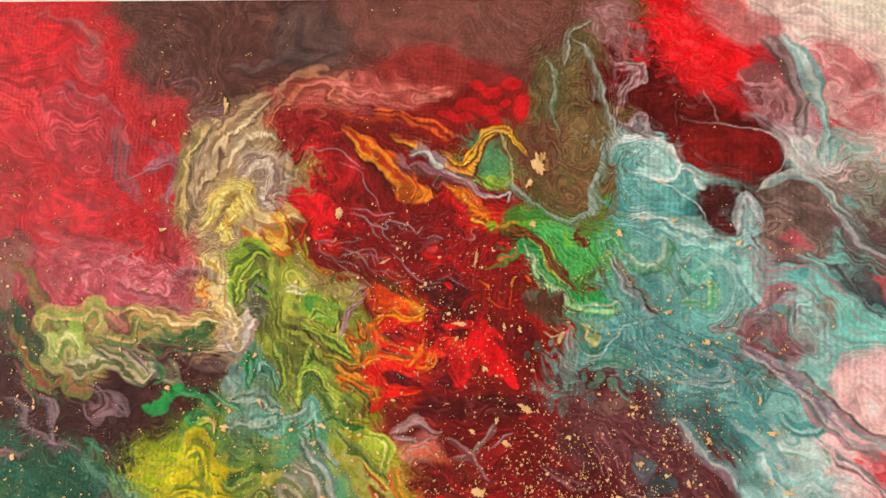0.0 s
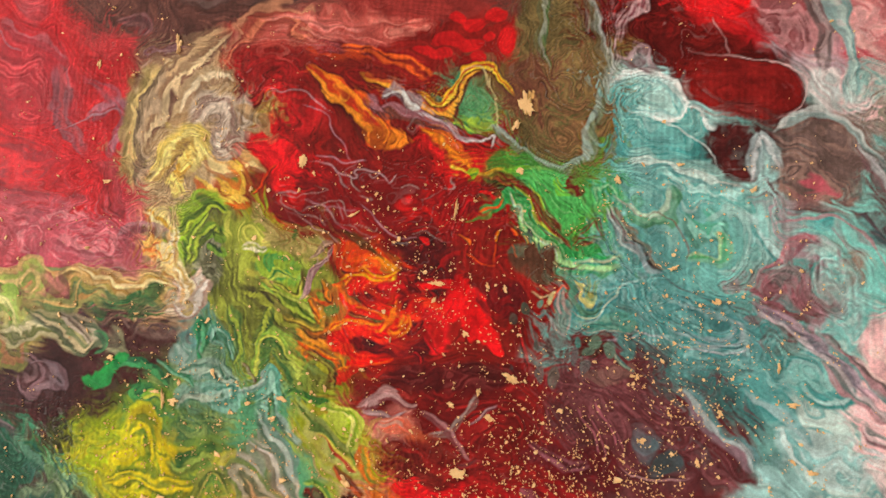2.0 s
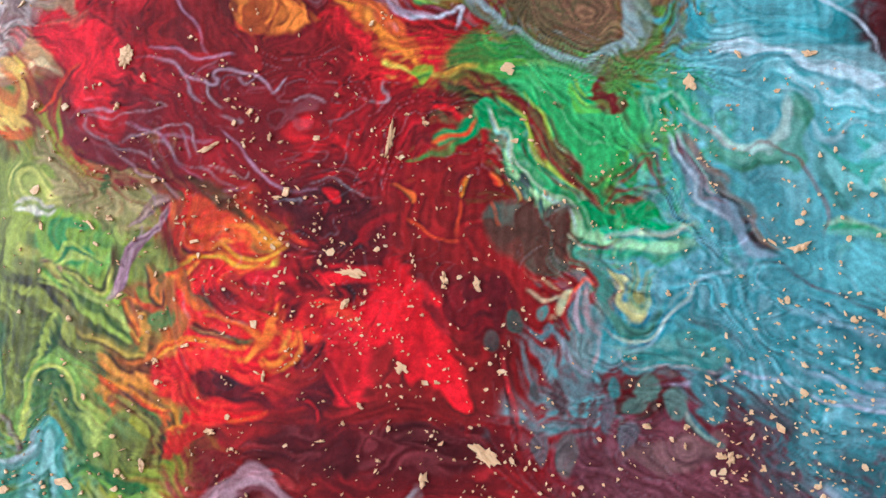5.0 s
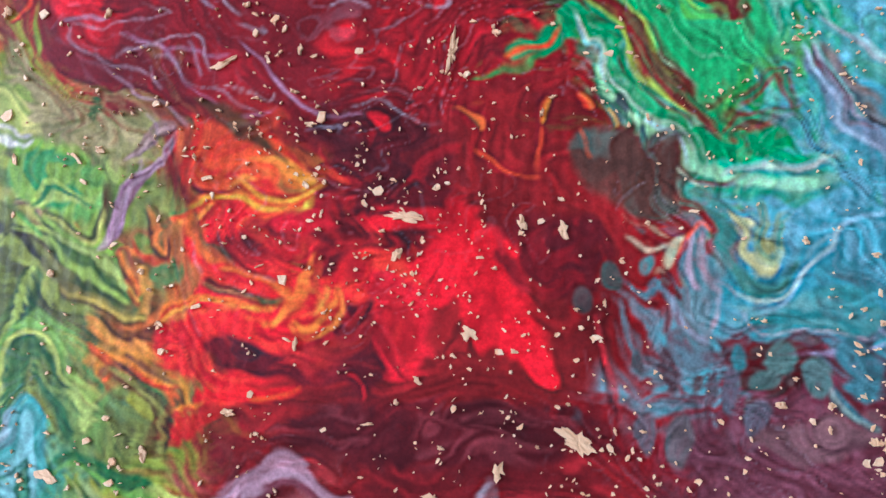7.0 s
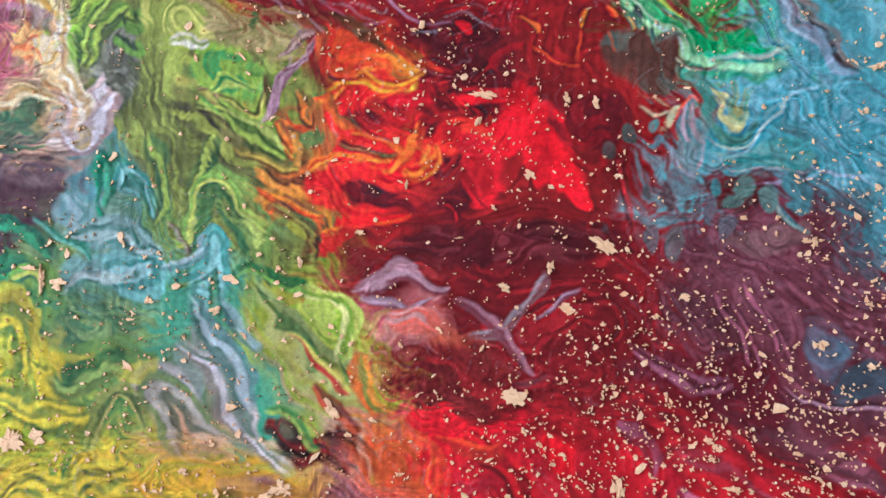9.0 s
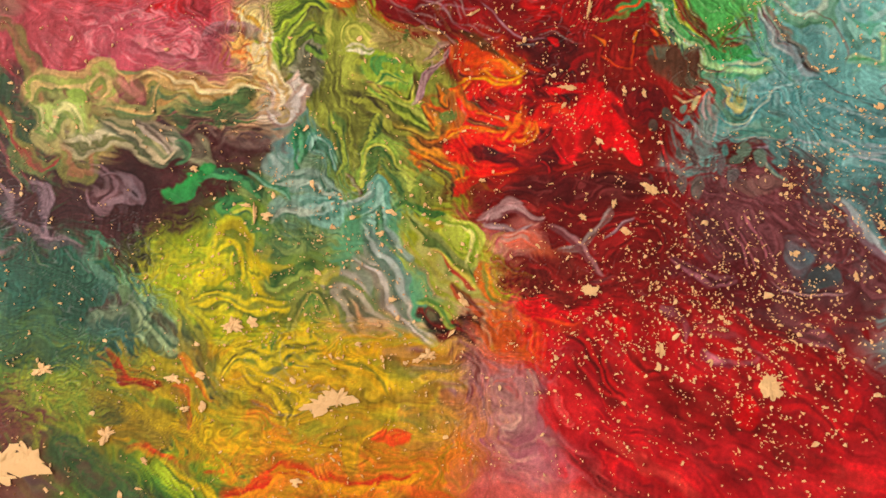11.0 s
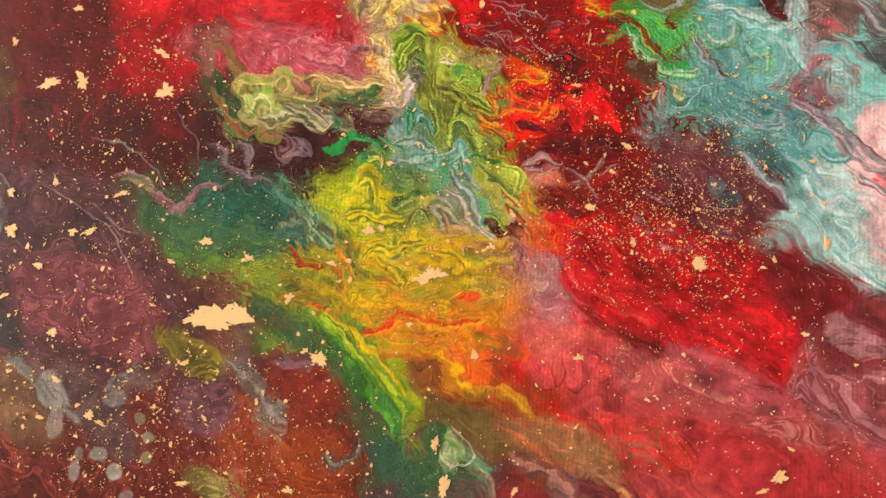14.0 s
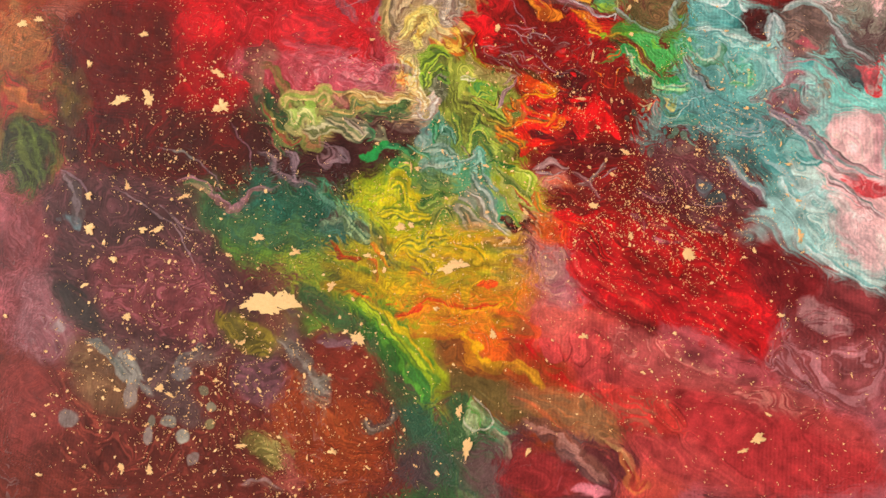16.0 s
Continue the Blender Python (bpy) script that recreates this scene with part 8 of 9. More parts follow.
# each pigment holds its own ground; where two meet, threads of one run into the other
best, rival, kind_of = np.full(fa.shape, -99, np.float32), np.full(fa.shape, -99, np.float32), np.zeros(fa.shape, np.int8)
film, weight = np.zeros((*fa.shape, 3), np.float32), np.zeros(fa.shape, np.float32)
for k, (code, laid) in enumerate(amount.items()):
    pull = np.log(sample(laid, flow_a, flow_b, STEP * COARSE) + 1e-9)
    pull += 0.7 * lattice(flow_a, flow_b, 5.5, 130 + k) + 0.9 * threads(1.1, 160 + k) + 0.5 * threads(0.45, 190 + k)
    part_of = np.exp(np.clip((0.9 + 3.0 * calm) * pull, -60, 20))
    film += part_of[..., None] * PALETTE[code]
    weight += part_of
    kind_of[pull > best] = FAMILY[code]
    rival = np.maximum(rival, np.minimum(best, pull))
    best = np.maximum(best, pull)
film /= weight[..., None] + 1e-30
seam = np.exp(-((best - rival) / 0.12) ** 2)
film *= (1 - 0.3 * calm * seam * (lattice(fa, fb, 7, 23) > -0.2))[..., None]
del best, rival, weight, seam, part_of, pull
def window_of(p, reach):
    i0, i1 = int((p[:, 0].min() - reach - LEFT) / STEP), int((p[:, 0].max() + reach - LEFT) / STEP) + 2
    j0, j1 = int((p[:, 1].min() - reach - BOTTOM) / STEP), int((p[:, 1].max() + reach - BOTTOM) / STEP) + 2
    return max(j0, 0), max(min(j1, NB), 0), max(i0, 0), max(min(i1, NA), 0)


def tone_of(code):
    """A named pigment, or a mixed one given by its tone."""
    if code not in PALETTE:
        PALETTE[code] = srgb(code).astype(np.float32)
        FAMILY[code] = FAMILY[min(NAMED, key=lambda c: float(np.abs(np.sqrt(PALETTE[c]) - np.sqrt(PALETTE[code])).sum()))]
    return PALETTE[code]


NAMED = list(PALETTE)


def lay(tone, kind, cover, j0, j1, i0, i1):
    tone = tone * (1 + 0.10 * threads(0.6, 11, j0, j1, i0, i1))[..., None]
    film[j0:j1, i0:i1] = film[j0:j1, i0:i1] * (1 - cover[..., None]) + tone * cover[..., None]
    kind_of[j0:j1, i0:i1][cover > 0.55] = kind


# wavering that every edge shares
ripple_a = 0.14 * bend_a + 0.1 * lattice(fa, fb, 2.4, 101) + 0.05 * lattice(fa, fb, 1.0, 103)
ripple_b = 0.14 * bend_b + 0.1 * lattice(fa, fb, 2.4, 102) + 0.05 * lattice(fa, fb, 1.0, 104)


def reach_of(p, closed, j0, j1, i0, i1):
    """Distance to a line, the place along it (0 to 1), and whether inside a closed one or on which side of an open one."""
    x = fa[j0:j1, i0:i1] + ripple_a[j0:j1, i0:i1]
    y = fb[j0:j1, i0:i1] + ripple_b[j0:j1, i0:i1]
    near, along, inside = np.full(x.shape, 1e9, np.float32), np.zeros(x.shape, np.float32), np.zeros(x.shape, bool)
    side = np.ones(x.shape, np.float32)
    count = len(p) if closed else len(p) - 1
    for k in range(count):
        (x0, y0), (x1, y1) = p[k], p[(k + 1) % len(p)]
        dx, dy = x1 - x0, y1 - y0
        s = np.clip(((x - x0) * dx + (y - y0) * dy) / (dx * dx + dy * dy + 1e-9), 0, 1)
        d = (x - x0 - s * dx) ** 2 + (y - y0 - s * dy) ** 2
        closer = d < near
        near[closer], along[closer] = d[closer], (k + s[closer]) / count
        if not closed:
            side[closer] = np.sign((x[closer] - x0) * dy - (y[closer] - y0) * dx)
        if closed and y0 != y1:
            inside ^= ((y0 > y) != (y1 > y)) & (x < (x1 - x0) * (y - y0) / (y1 - y0) + x0)
    return np.sqrt(near), along, inside if closed else side


def ramp(v):
    v = np.clip(v, 0, 1)
    return v * v * (3 - 2 * v)


def lay_field(code, soft_edge, points, vein="", share=0.0):
    """A poured field; its edge frays along the current and veins of a second pigment run through it."""
    p = smooth(points, True)
    w = window_of(p, 1.5 * soft_edge + 0.6)
    if w[1] <= w[0] or w[3] <= w[2]:
        return
    d, _, inside = reach_of(p, True, *w)
    fray = min(0.9, 0.25 + 0.55 * soft_edge)
    signed = np.where(inside, d, -d) + fray * (0.6 * threads(0.8, 31, *w) + 0.4 * threads(0.35, 32, *w))
    tone = tone_of(code) + np.zeros((*d.shape, 3), np.float32)
    if vein:
        seed = 200 + sum(map(ord, vein + code)) % 50
        run = np.clip((0.7 * threads(1.0, seed, *w) + 0.5 * threads(0.4, seed + 60, *w) - 0.75 + 1.5 * share) * 2.2, 0, 1)
        tone += (0.9 * run)[..., None] * (tone_of(vein) - tone)
    lay(tone, FAMILY[code], ramp(signed / (2.0 * soft_edge + 0.1) + 0.5), *w)


def lay_ribbon(codes, width, strength, points):
    """A trail drawn through the wet film; its pigments lie side by side and thin out at the ends."""
    p = smooth(points, False)
    w = window_of(p, width + 0.6)
    if w[1] <= w[0] or w[3] <= w[2]:
        return
    d, along, side = reach_of(p, False, *w)
    ends = np.minimum(along, 1 - along)
    list_of = [tone_of(c) for c in codes.split()]
    n = len(list_of)
    a, b = fa[w[0]:w[1], w[2]:w[3]], fb[w[0]:w[1], w[2]:w[3]]
    half = 0.5 * width * (0.62 if n == 1 else 1.0) * (0.08 + 0.92 * np.clip(ends * 3, 0, 1) ** 0.6) * (1 + 0.4 * lattice(a, b, 2.4, 12))
    across = np.clip((side * d / half + 1) * 0.5, 0, 1)
    if n > 1:
        step = across * n - 0.5 + 0.22 * threads(0.5, 34, *w) + 0.3 * lattice(a, b, 3.0, 35)
        tone = np.zeros((*d.shape, 3), np.float32) + list_of[0]
        for k in range(1, n):
            tone += ramp((step - k + 0.5) * 1.9 + 0.5)[..., None] * (list_of[k] - list_of[k - 1])
            if width > 2 and k % 2:
                tone *= (1 - 0.22 * np.exp(-((step - k + 0.5) / 0.1) ** 2))[..., None]
    else:
        tone = np.zeros((*d.shape, 3), np.float32) + list_of[0]
    soft_edge = 0.06 + (0.2 if n > 1 else 0.25) * width
    cover = strength * (0.72 if n == 1 else 1.0) * ramp((half - d) / soft_edge + 0.5) * (0.1 + 0.9 * ramp(ends * 5))
    if n > 1:
        cover *= 1 - 0.45 * np.clip((threads(0.45, 36, *w) - 0.2) * 2.5, 0, 1) * across * (1 - across) * 2
    lay(tone, FAMILY[codes.split()[n // 2]], np.clip(cover, 0, 1), *w)


def lay_cell(code, a, b, ra, rb, turn, rim=""):
    """An oval cell with a rim."""
    r = max(ra, rb) * 1.5
    w = window_of(np.array([(a - r, b - r), (a + r, b + r)]), 0)
    if w[1] <= w[0] or w[3] <= w[2]:
        return
    c, s = math.cos(radians(turn)), math.sin(radians(turn))
    x = fa[w[0]:w[1], w[2]:w[3]] + 0.12 * swirl_a[w[0]:w[1], w[2]:w[3]] - a
    y = fb[w[0]:w[1], w[2]:w[3]] + 0.12 * swirl_b[w[0]:w[1], w[2]:w[3]] - b
    d = np.hypot((x * c + y * s) / ra, (y * c - x * s) / rb)
    tone = tone_of(code) + np.zeros((*d.shape, 3), np.float32)
    if rim:
        tone += ramp((d - 0.62) * 4)[..., None] * (tone_of(rim) - tone)
    lay(tone, FAMILY[code], ramp((1 - d) * 3 + 0.5), *w)


LAYING = {"field": lay_field, "ribbon": lay_ribbon, "cell": lay_cell}
# where the wet film was stirred: currents without sources carry the pigment into folds
def currents(layers):
    psi = np.zeros(ga.shape, np.float32)
    for size, push, seed in layers:
        psi += push * size * 0.4 * lattice(ga, gb, size, seed)
    up, right = np.gradient(psi, WIDE)
    return -up, right


def stir(layers, steps, rest):
    global film
    ua, ub = currents(layers)
    ua, ub = ua * rest, ub * rest
    pa, pb = ga.copy(), gb.copy()
    for _ in range(steps):
        pa, pb = pa + sample(ua, pa, pb, WIDE) / steps, pb + sample(ub, pa, pb, WIDE) / steps
    film = sample(film, fa + sample(pa - ga, fa, fb, WIDE), fb + sample(pb - gb, fa, fb, WIDE), STEP)


wet = calm[::4, ::4]
broad = [(act, told) for act, told in queue if act == "field" and told[1] > 0.28]
for act, told in broad:
    LAYING[act](*told)
stir([(9.0, 1.9, 300), (5.0, 1.3, 301), (2.6, 1.0, 302), (1.3, 0.5, 303)], 8, wet)
# threads of the neighbouring colours, drawn through the ground
for seed, reach, scale, alpha in ((50, 2.4, 0.9, 0.85), (53, 1.5, 0.4, 0.7), (56, 4.0, 0.7, 0.7)):
    thread = np.clip((threads(scale, seed) - 0.2) * 4, 0, 1) * alpha * calm
    way = 3.2 * lattice(fa, fb, 12, seed + 20)
    film = film + thread[..., None] * (sample(film, fa + reach * np.cos(way), fb + reach * np.sin(way), STEP) - film)
del thread, way
for act, told in queue:
    if (act, told) not in broad:
        LAYING[act](*told)
stir([(3.4, 0.5, 304), (1.5, 0.22, 305)], 4, wet)
# fine filaments of the neighbouring pigment in every fold
for seed, reach, scale, alpha in ((59, 1.7, 0.5, 0.3), (62, 1.0, 0.26, 0.28)):
    thread = np.clip((threads(scale, seed) - 0.3) * 6, 0, 1) * alpha * calm
    way = 3.2 * lattice(fa, fb, 8, seed + 20)
    film = film + thread[..., None] * (sample(film, fa + reach * np.cos(way), fb + reach * np.sin(way), STEP) - film)
del thread, way

# ---- outlines and filaments drawn out along the flow ----
film = sample(film, fa + 0.22 * lattice(fa, fb, 3.0, 41) + 0.08 * threads(0.8, 44), fb + 0.22 * lattice(fa, fb, 3.0, 43) + 0.08 * threads(0.8, 45), STEP)
film *= (1 + calm * (0.13 * threads(0.5, 82) + 0.17 * threads(0.2, 83)))[..., None]
film *= (1 - 0.22 * calm * np.clip(1 - np.abs(threads(0.7, 84)) * 11, 0, 1) * (lattice(fa, fb, 5, 85) > 0))[..., None]
film *= (1 + (1 - calm) * (0.16 * lattice(fa, fb, 2.4, 88) + 0.14 * lattice(flow_a, flow_b, 5.5, 89) + 0.14 * threads(1.3, 97)))[..., None]
light = 0.3 * calm * np.clip(1 - np.abs(threads(0.95, 86)) * 11, 0, 1) * (lattice(fa, fb, 6, 87) > 0.25)
film += light[..., None] * (0.5 * film + 0.22 - film)
# pigments that meet push each other's edges up: local contrast rises at every boundary
around = sum(np.roll(film, (dj, di), axis=(0, 1)) for dj, di in ((2, 0), (-2, 0), (0, 2), (0, -2), (1, 1), (1, -1), (-1, 1), (-1, -1))) / 8
film = np.maximum(film + 1.5 * (film - around), 0.3 * film)
del light, calm, around

# ---- the paint film as relief ----
def spread(stops):
    """Grid lines whose spacing is finest where the paint is seen nearest."""
    out = []
    for (v0, gap), (v1, _) in zip(stops, stops[1:]):
        out.append(np.linspace(v0, v1, max(2, int(round((v1 - v0) / gap))), endpoint=False))
    return np.concatenate(out + [[stops[-1][0]]]).astype(np.float32)


GA = spread([(LEFT, 0.6), (-162, 0.25), (-64, 0.19), (-32, 0.13), (46, 0.18), (84, 0.6), (RIGHT, 1)])
GB = spread([(BOTTOM, 0.6), (-128, 0.25), (-66, 0.19), (-44, 0.13), (12, 0.18), (TOP, 1)])
va, vb = np.meshgrid(GA, GB)
fine_a = 0.07 * lattice(va, vb, 1.3, 13)
fine_b = 0.07 * lattice(va, vb, 1.3, 15)
pig = np.clip(sample(film, va + fine_a, vb + fine_b, STEP), 0.003, 0.9)
# threads of the cotton and the uneven thickness of the film, in millimetres
warp_thread = np.sin(2 * np.pi * va / 0.9 + 0.5 * lattice(va, vb, 9, 17))
weft_thread = np.sin(2 * np.pi * vb / 0.8 + 0.5 * lattice(va, vb, 9, 18))
thin = np.clip(0.5 + 0.7 * lattice(va, vb, 14, 19) + 0.3 * lattice(va, vb, 5, 20), 0, 1)
relief = 0.009 * thin * (warp_thread + 0.5 * weft_thread) + 0.03 * lattice(va, vb, 3.2, 21) + 0.012 * lattice(va + fine_a, vb, 0.9, 22)
# pigment is thinner on the crowns of the threads
pig = np.clip(pig * (1 + (0.10 * thin * (0.9 * warp_thread + 0.22 * weft_thread) + 0.10 * lattice(va, vb, 0.4, 37)))[..., None], 0.003, 0.9)
rows_n, cols_n = va.shape
corner = (np.arange(rows_n - 1)[:, None] * cols_n + np.arange(cols_n - 1)[None, :]).ravel()
quads = np.stack([corner, corner + 1, corner + cols_n + 1, corner + cols_n], axis=1)
place = np.stack([va * MM, -(0.06 + relief) * MM, vb * MM], axis=2).reshape(-1, 3).astype(np.float32)
tone = np.concatenate([pig.reshape(-1, 3), np.ones((place.shape[0], 1), np.float32)], axis=1).astype(np.float32)

FILM_LABELS = ["bright red and crimson poured paint", "dark maroon poured paint", "rose and pink poured paint", "orange poured paint", "yellow poured paint",
               "green poured paint", "teal poured paint", "white and pale pink poured paint", "brown and grey poured paint"]

# pools of one colour that hang together are one part each
CELL = 1.0
na, nb = int((RIGHT - LEFT) / CELL), int((TOP - BOTTOM) / CELL)
votes = np.zeros((nb, na, len(FAMILIES)), np.int32)
ja, jb = np.clip(((fa - LEFT) / CELL).astype(int), 0, na - 1), np.clip(((fb - BOTTOM) / CELL).astype(int), 0, nb - 1)
np.add.at(votes, (jb[::2, ::2], ja[::2, ::2], kind_of[::2, ::2]), 1)
for _ in range(2):
    pad = np.pad(votes, ((1, 1), (1, 1), (0, 0)), mode="edge")
    votes = sum(pad[1 + dj:nb + 1 + dj, 1 + di:na + 1 + di] for dj in (-1, 0, 1) for di in (-1, 0, 1))
fam = votes.argmax(axis=2)


def pools_of(fam):
    mark, pools = np.full(fam.shape, -1, np.int32), []
    for j0 in range(nb):
        for i0 in range(na):
            if mark[j0, i0] >= 0:
                continue
            k, todo, mine = fam[j0, i0], [(j0, i0)], []
            mark[j0, i0] = len(pools)
            while todo:
                j, i = todo.pop()
                mine.append((j, i))
                for y, x in ((j + 1, i), (j - 1, i), (j, i + 1), (j, i - 1)):
                    if 0 <= y < nb and 0 <= x < na and mark[y, x] < 0 and fam[y, x] == k:
                        mark[y, x] = len(pools)
                        todo.append((y, x))
            pools.append(mine)
    return mark, pools


for _ in range(4):
    mark, pools = pools_of(fam)
    for mine in pools:
        if len(mine) < 60:
            j, i = mine[0]
            fam[tuple(np.array(mine).T)] = fam[j, i - 1] if i else fam[max(j - 1, 0), i]
mark, pools = pools_of(fam)
mid_a, mid_b = 0.5 * (va[:-1, :-1] + va[1:, 1:]), 0.5 * (vb[:-1, :-1] + vb[1:, 1:])
wave_a, wave_b = 0.8 * lattice(mid_a, mid_b, 2.5, 70), 0.8 * lattice(mid_a, mid_b, 2.5, 71)
group = mark[np.clip(((mid_b + wave_b - BOTTOM) / CELL).astype(int), 0, nb - 1), np.clip(((mid_a + wave_a - LEFT) / CELL).astype(int), 0, na - 1)].ravel()
for k, mine in enumerate(pools):
    faces = quads[group == k]
    if not len(faces):
        continue
    kind = fam[mine[0]]
    used, inverse = np.unique(faces, return_inverse=True)
    me = bpy.data.meshes.new(FAMILIES[kind])
    me.vertices.add(len(used))
    me.vertices.foreach_set("co", place[used].ravel())
    me.loops.add(faces.size)
    me.loops.foreach_set("vertex_index", inverse.ravel().astype(np.int32))
    me.polygons.add(len(faces))
    me.polygons.foreach_set("loop_start", np.arange(0, faces.size, 4, dtype=np.int32))
    me.polygons.foreach_set("use_smooth", np.ones(len(faces), bool))
    me.update(calc_edges=True)
    layer = me.color_attributes.new("pigment", "FLOAT_COLOR", "POINT")
    layer.data.foreach_set("color", tone[used].ravel())
    me.materials.append(PAINT)
    ob = new(FAMILIES[kind], me)
    ob.parent = painting
    ob["label"] = FILM_LABELS[kind]

# ---- gold leaf ----
def flake_mesh(seed, points, holes=0.0):
    """A torn scrap of leaf, one unit across: ragged outline, crumpled face, thin edge."""
    rng = random.Random(seed)
    me = bpy.data.meshes.new("leaf_flake")
    phase = [rng.uniform(0, 6.28) for _ in range(4)]
    rim = []
    for k in range(points):
        t = 2 * math.pi * k / points
        r = 0.5 * (0.8 + 0.14 * math.sin(2 * t + phase[0]) + 0.12 * math.sin(3 * t + phase[1]) + 0.08 * math.sin(5 * t + phase[2]) + rng.uniform(-0.3, 0.18)) * rng.choice((0.8, 0.92, 1.0, 1.0, 1.06, 1.14))
        rim.append((r * math.cos(t), r * math.sin(t)))
    verts = [(x, -rng.uniform(0.02, 0.09), z) for x, z in rim] + [(x * 0.55 + rng.uniform(-.04, .04), -rng.uniform(0.02, 0.17), z * 0.55 + rng.uniform(-.04, .04)) for x, z in rim[::2]]
    verts += [(x * 0.97, 0.12, z * 0.97) for x, z in rim]
    half = len(rim[::2])
    mid = len(verts)
    verts.append((0, -0.05, 0))
    faces = []
    for k in range(points):
        n = (k + 1) % points
        inner, inner_n = points + (k // 2) % half, points + ((k + 1) // 2) % half
        faces.append((k, n, inner) if inner == inner_n else (k, n, inner_n, inner))
        faces.append((n, k, points + half + k, points + half + n))
    for k in range(half):
        faces.append((points + k, points + (k + 1) % half, mid))
    me.from_pydata(verts, [], faces)
    me.materials.append(GOLD)
    return me


LEAVES = [flake_mesh(s, 16) for s in range(14)]
BIG_LEAVES = [flake_mesh(100 + s, 34) for s in range(10)]
flake_rng = random.Random(5)
flakes = [0]


def flake(a, b, long, short, turn):
    """One scrap of gold leaf stuck to the film."""
    ob = new("gold_flake", flake_rng.choice(BIG_LEAVES if long > 2.2 else LEAVES))
    ob.parent = painting
    c = Matrix.Translation((a * MM, -0.16 * MM, b * MM)) @ Matrix.Rotation(radians(-turn), 4, "Y") @ Matrix.Diagonal((long * 1.15 * MM, 0.9 * MM, short * 1.15 * MM, 1))
    ob.matrix_local = c
    flakes[0] += 1


flake(-68.78, -70.33, 12.36, 5.92, 6)
flake(-74.26, -71.05, 5.95, 3.88, 25)
flake(-69.45, -72.15, 7.71, 3.08, -8)
flake(-64.60, -68.96, 4.36, 3.34, -40)
flake(-119.15, -18.29, 4.91, 2.89, 20)
flake(-110.71, -17.28, 4.58, 3.15, -70)
flake(-89.29, -18.83, 4.48, 3.92, -0)
flake(-45.41, -77.49, 3.73, 3.24, -30)
flake(-15.77, -101.65, 5.26, 2.34, 82)
flake(-18.35, -92.98, 3.56, 1.78, -80)
flake(34.28, -50.22, 2.96, 2.84, -0)
flake(56.06, -63.33, 1.59, 1.36, -0)
flake(59.96, -44.15, 3.48, 1.39, -88)
flake(51.55, -92.45, 3.95, 1.98, 40)
flake(48.57, -95.53, 2.41, 1.10, 20)
flake(-75.74, -81.27, 2.56, 1.28, 50)
flake(-21.62, -56.98, 4.73, 2.99, 10)
flake(-53.72, -64.88, 2.81, 2.04, 50)
flake(-74.66, -53.69, 2.91, 2.11, -0)
flake(-64.18, -56.91, 3.13, 1.82, 10)
flake(-122.60, -54.60, 3.61, 2.78, -0)
flake(-102.89, -53.55, 4.08, 1.63, 20)
flake(-107.04, -53.99, 2.19, 1.64, -0)
flake(-124.23, -45.59, 2.25, 1.97, -0)
flake(-108.25, -77.34, 2.39, 2.13, -0)
flake(-105.49, -87.82, 2.88, 1.31, -10)
flake(-96.41, -94.84, 2.32, 2.06, -0)
flake(-93.48, -96.28, 2.30, 1.15, -20)
flake(-82.31, -58.97, 2.12, 1.19, -0)
flake(-96.69, -44.12, 3.28, 1.37, 20)
flake(-113.27, -42.39, 2.23, 1.53, -80)
flake(-114.35, -62.41, 2.45, 1.64, -20)
flake(-92.13, -9.12, 3.12, 1.70, -20)
flake(-90.55, -10.18, 1.98, 1.42, -0)
flake(-114.76, 0.98, 2.35, 1.76, -0)
flake(-129.78, -8.43, 2.36, 1.62, -80)
flake(10.57, -72.24, 2.36, 1.42, -0)
flake(-11.52, -73.66, 2.41, 1.69, -80)
flake(10.98, -39.88, 1.97, 1.72, -0)
flake(20.38, -46.90, 1.69, 1.09, -90)
flake(18.06, -25.75, 2.48, 0.99, -30)
flake(-34.54, -47.85, 2.04, 1.79, -0)
flake(-9.75, -50.05, 2.23, 1.49, -0)
flake(-72.46, -106.98, 2.72, 1.11, -0)
flake(-49.02, -105.97, 2.41, 1.57, -10)
flake(-1.00, -100.95, 2.30, 1.15, 60)
flake(24.97, -79.67, 1.15, 0.92, -0)
flake(-108.13, -96.38, 2.08, 1.17, -0)
flake(31.97, -69.70, 1.16, 0.93, -0)
flake(66.07, -68.65, 1.00, 0.78, -0)
flake(49.52, -48.30, 1.52, 0.82, -80)
flake(-47.80, -67.90, 1.52, 0.88, -30)
flake(-41.05, -55.62, 1.78, 1.02, -0)
flake(-26.17, -68.51, 1.48, 1.11, -0)
flake(-34.10, -32.91, 1.56, 1.17, -0)
flake(10.88, -86.50, 1.62, 0.69, 50)
flake(53.82, -86.66, 1.77, 0.77, -30)
flake(27.84, -42.03, 1.08, 0.72, -0)
flake(-76.39, -74.78, 1.29, 0.77, -0)
flake(-41.40, -90.58, 0.97, 0.73, -0)
flake(-85.28, -69.18, 1.84, 0.79, -0)
flake(-48.77, -76.07, 1.25, 1.00, -0)
flake(-152.32, 2.88, 2.78, 2.43, -0)
flake(-147.25, 4.23, 2.43, 1.91, -0)
flake(-104.01, -115.81, 2.66, 1.48, -60)
flake(-96.29, -115.55, 2.64, 2.05, -40)
flake(-117.20, -86.94, 1.54, 1.23, -0)
flake(-143.05, -80.12, 1.59, 1.27, -0)
flake(-48.83, -106.03, 1.68, 0.98, -0)
flake(-73.05, -107.18, 2.59, 1.01, -5)
flake(-126.33, -119.94, 1.81, 1.20, -0)
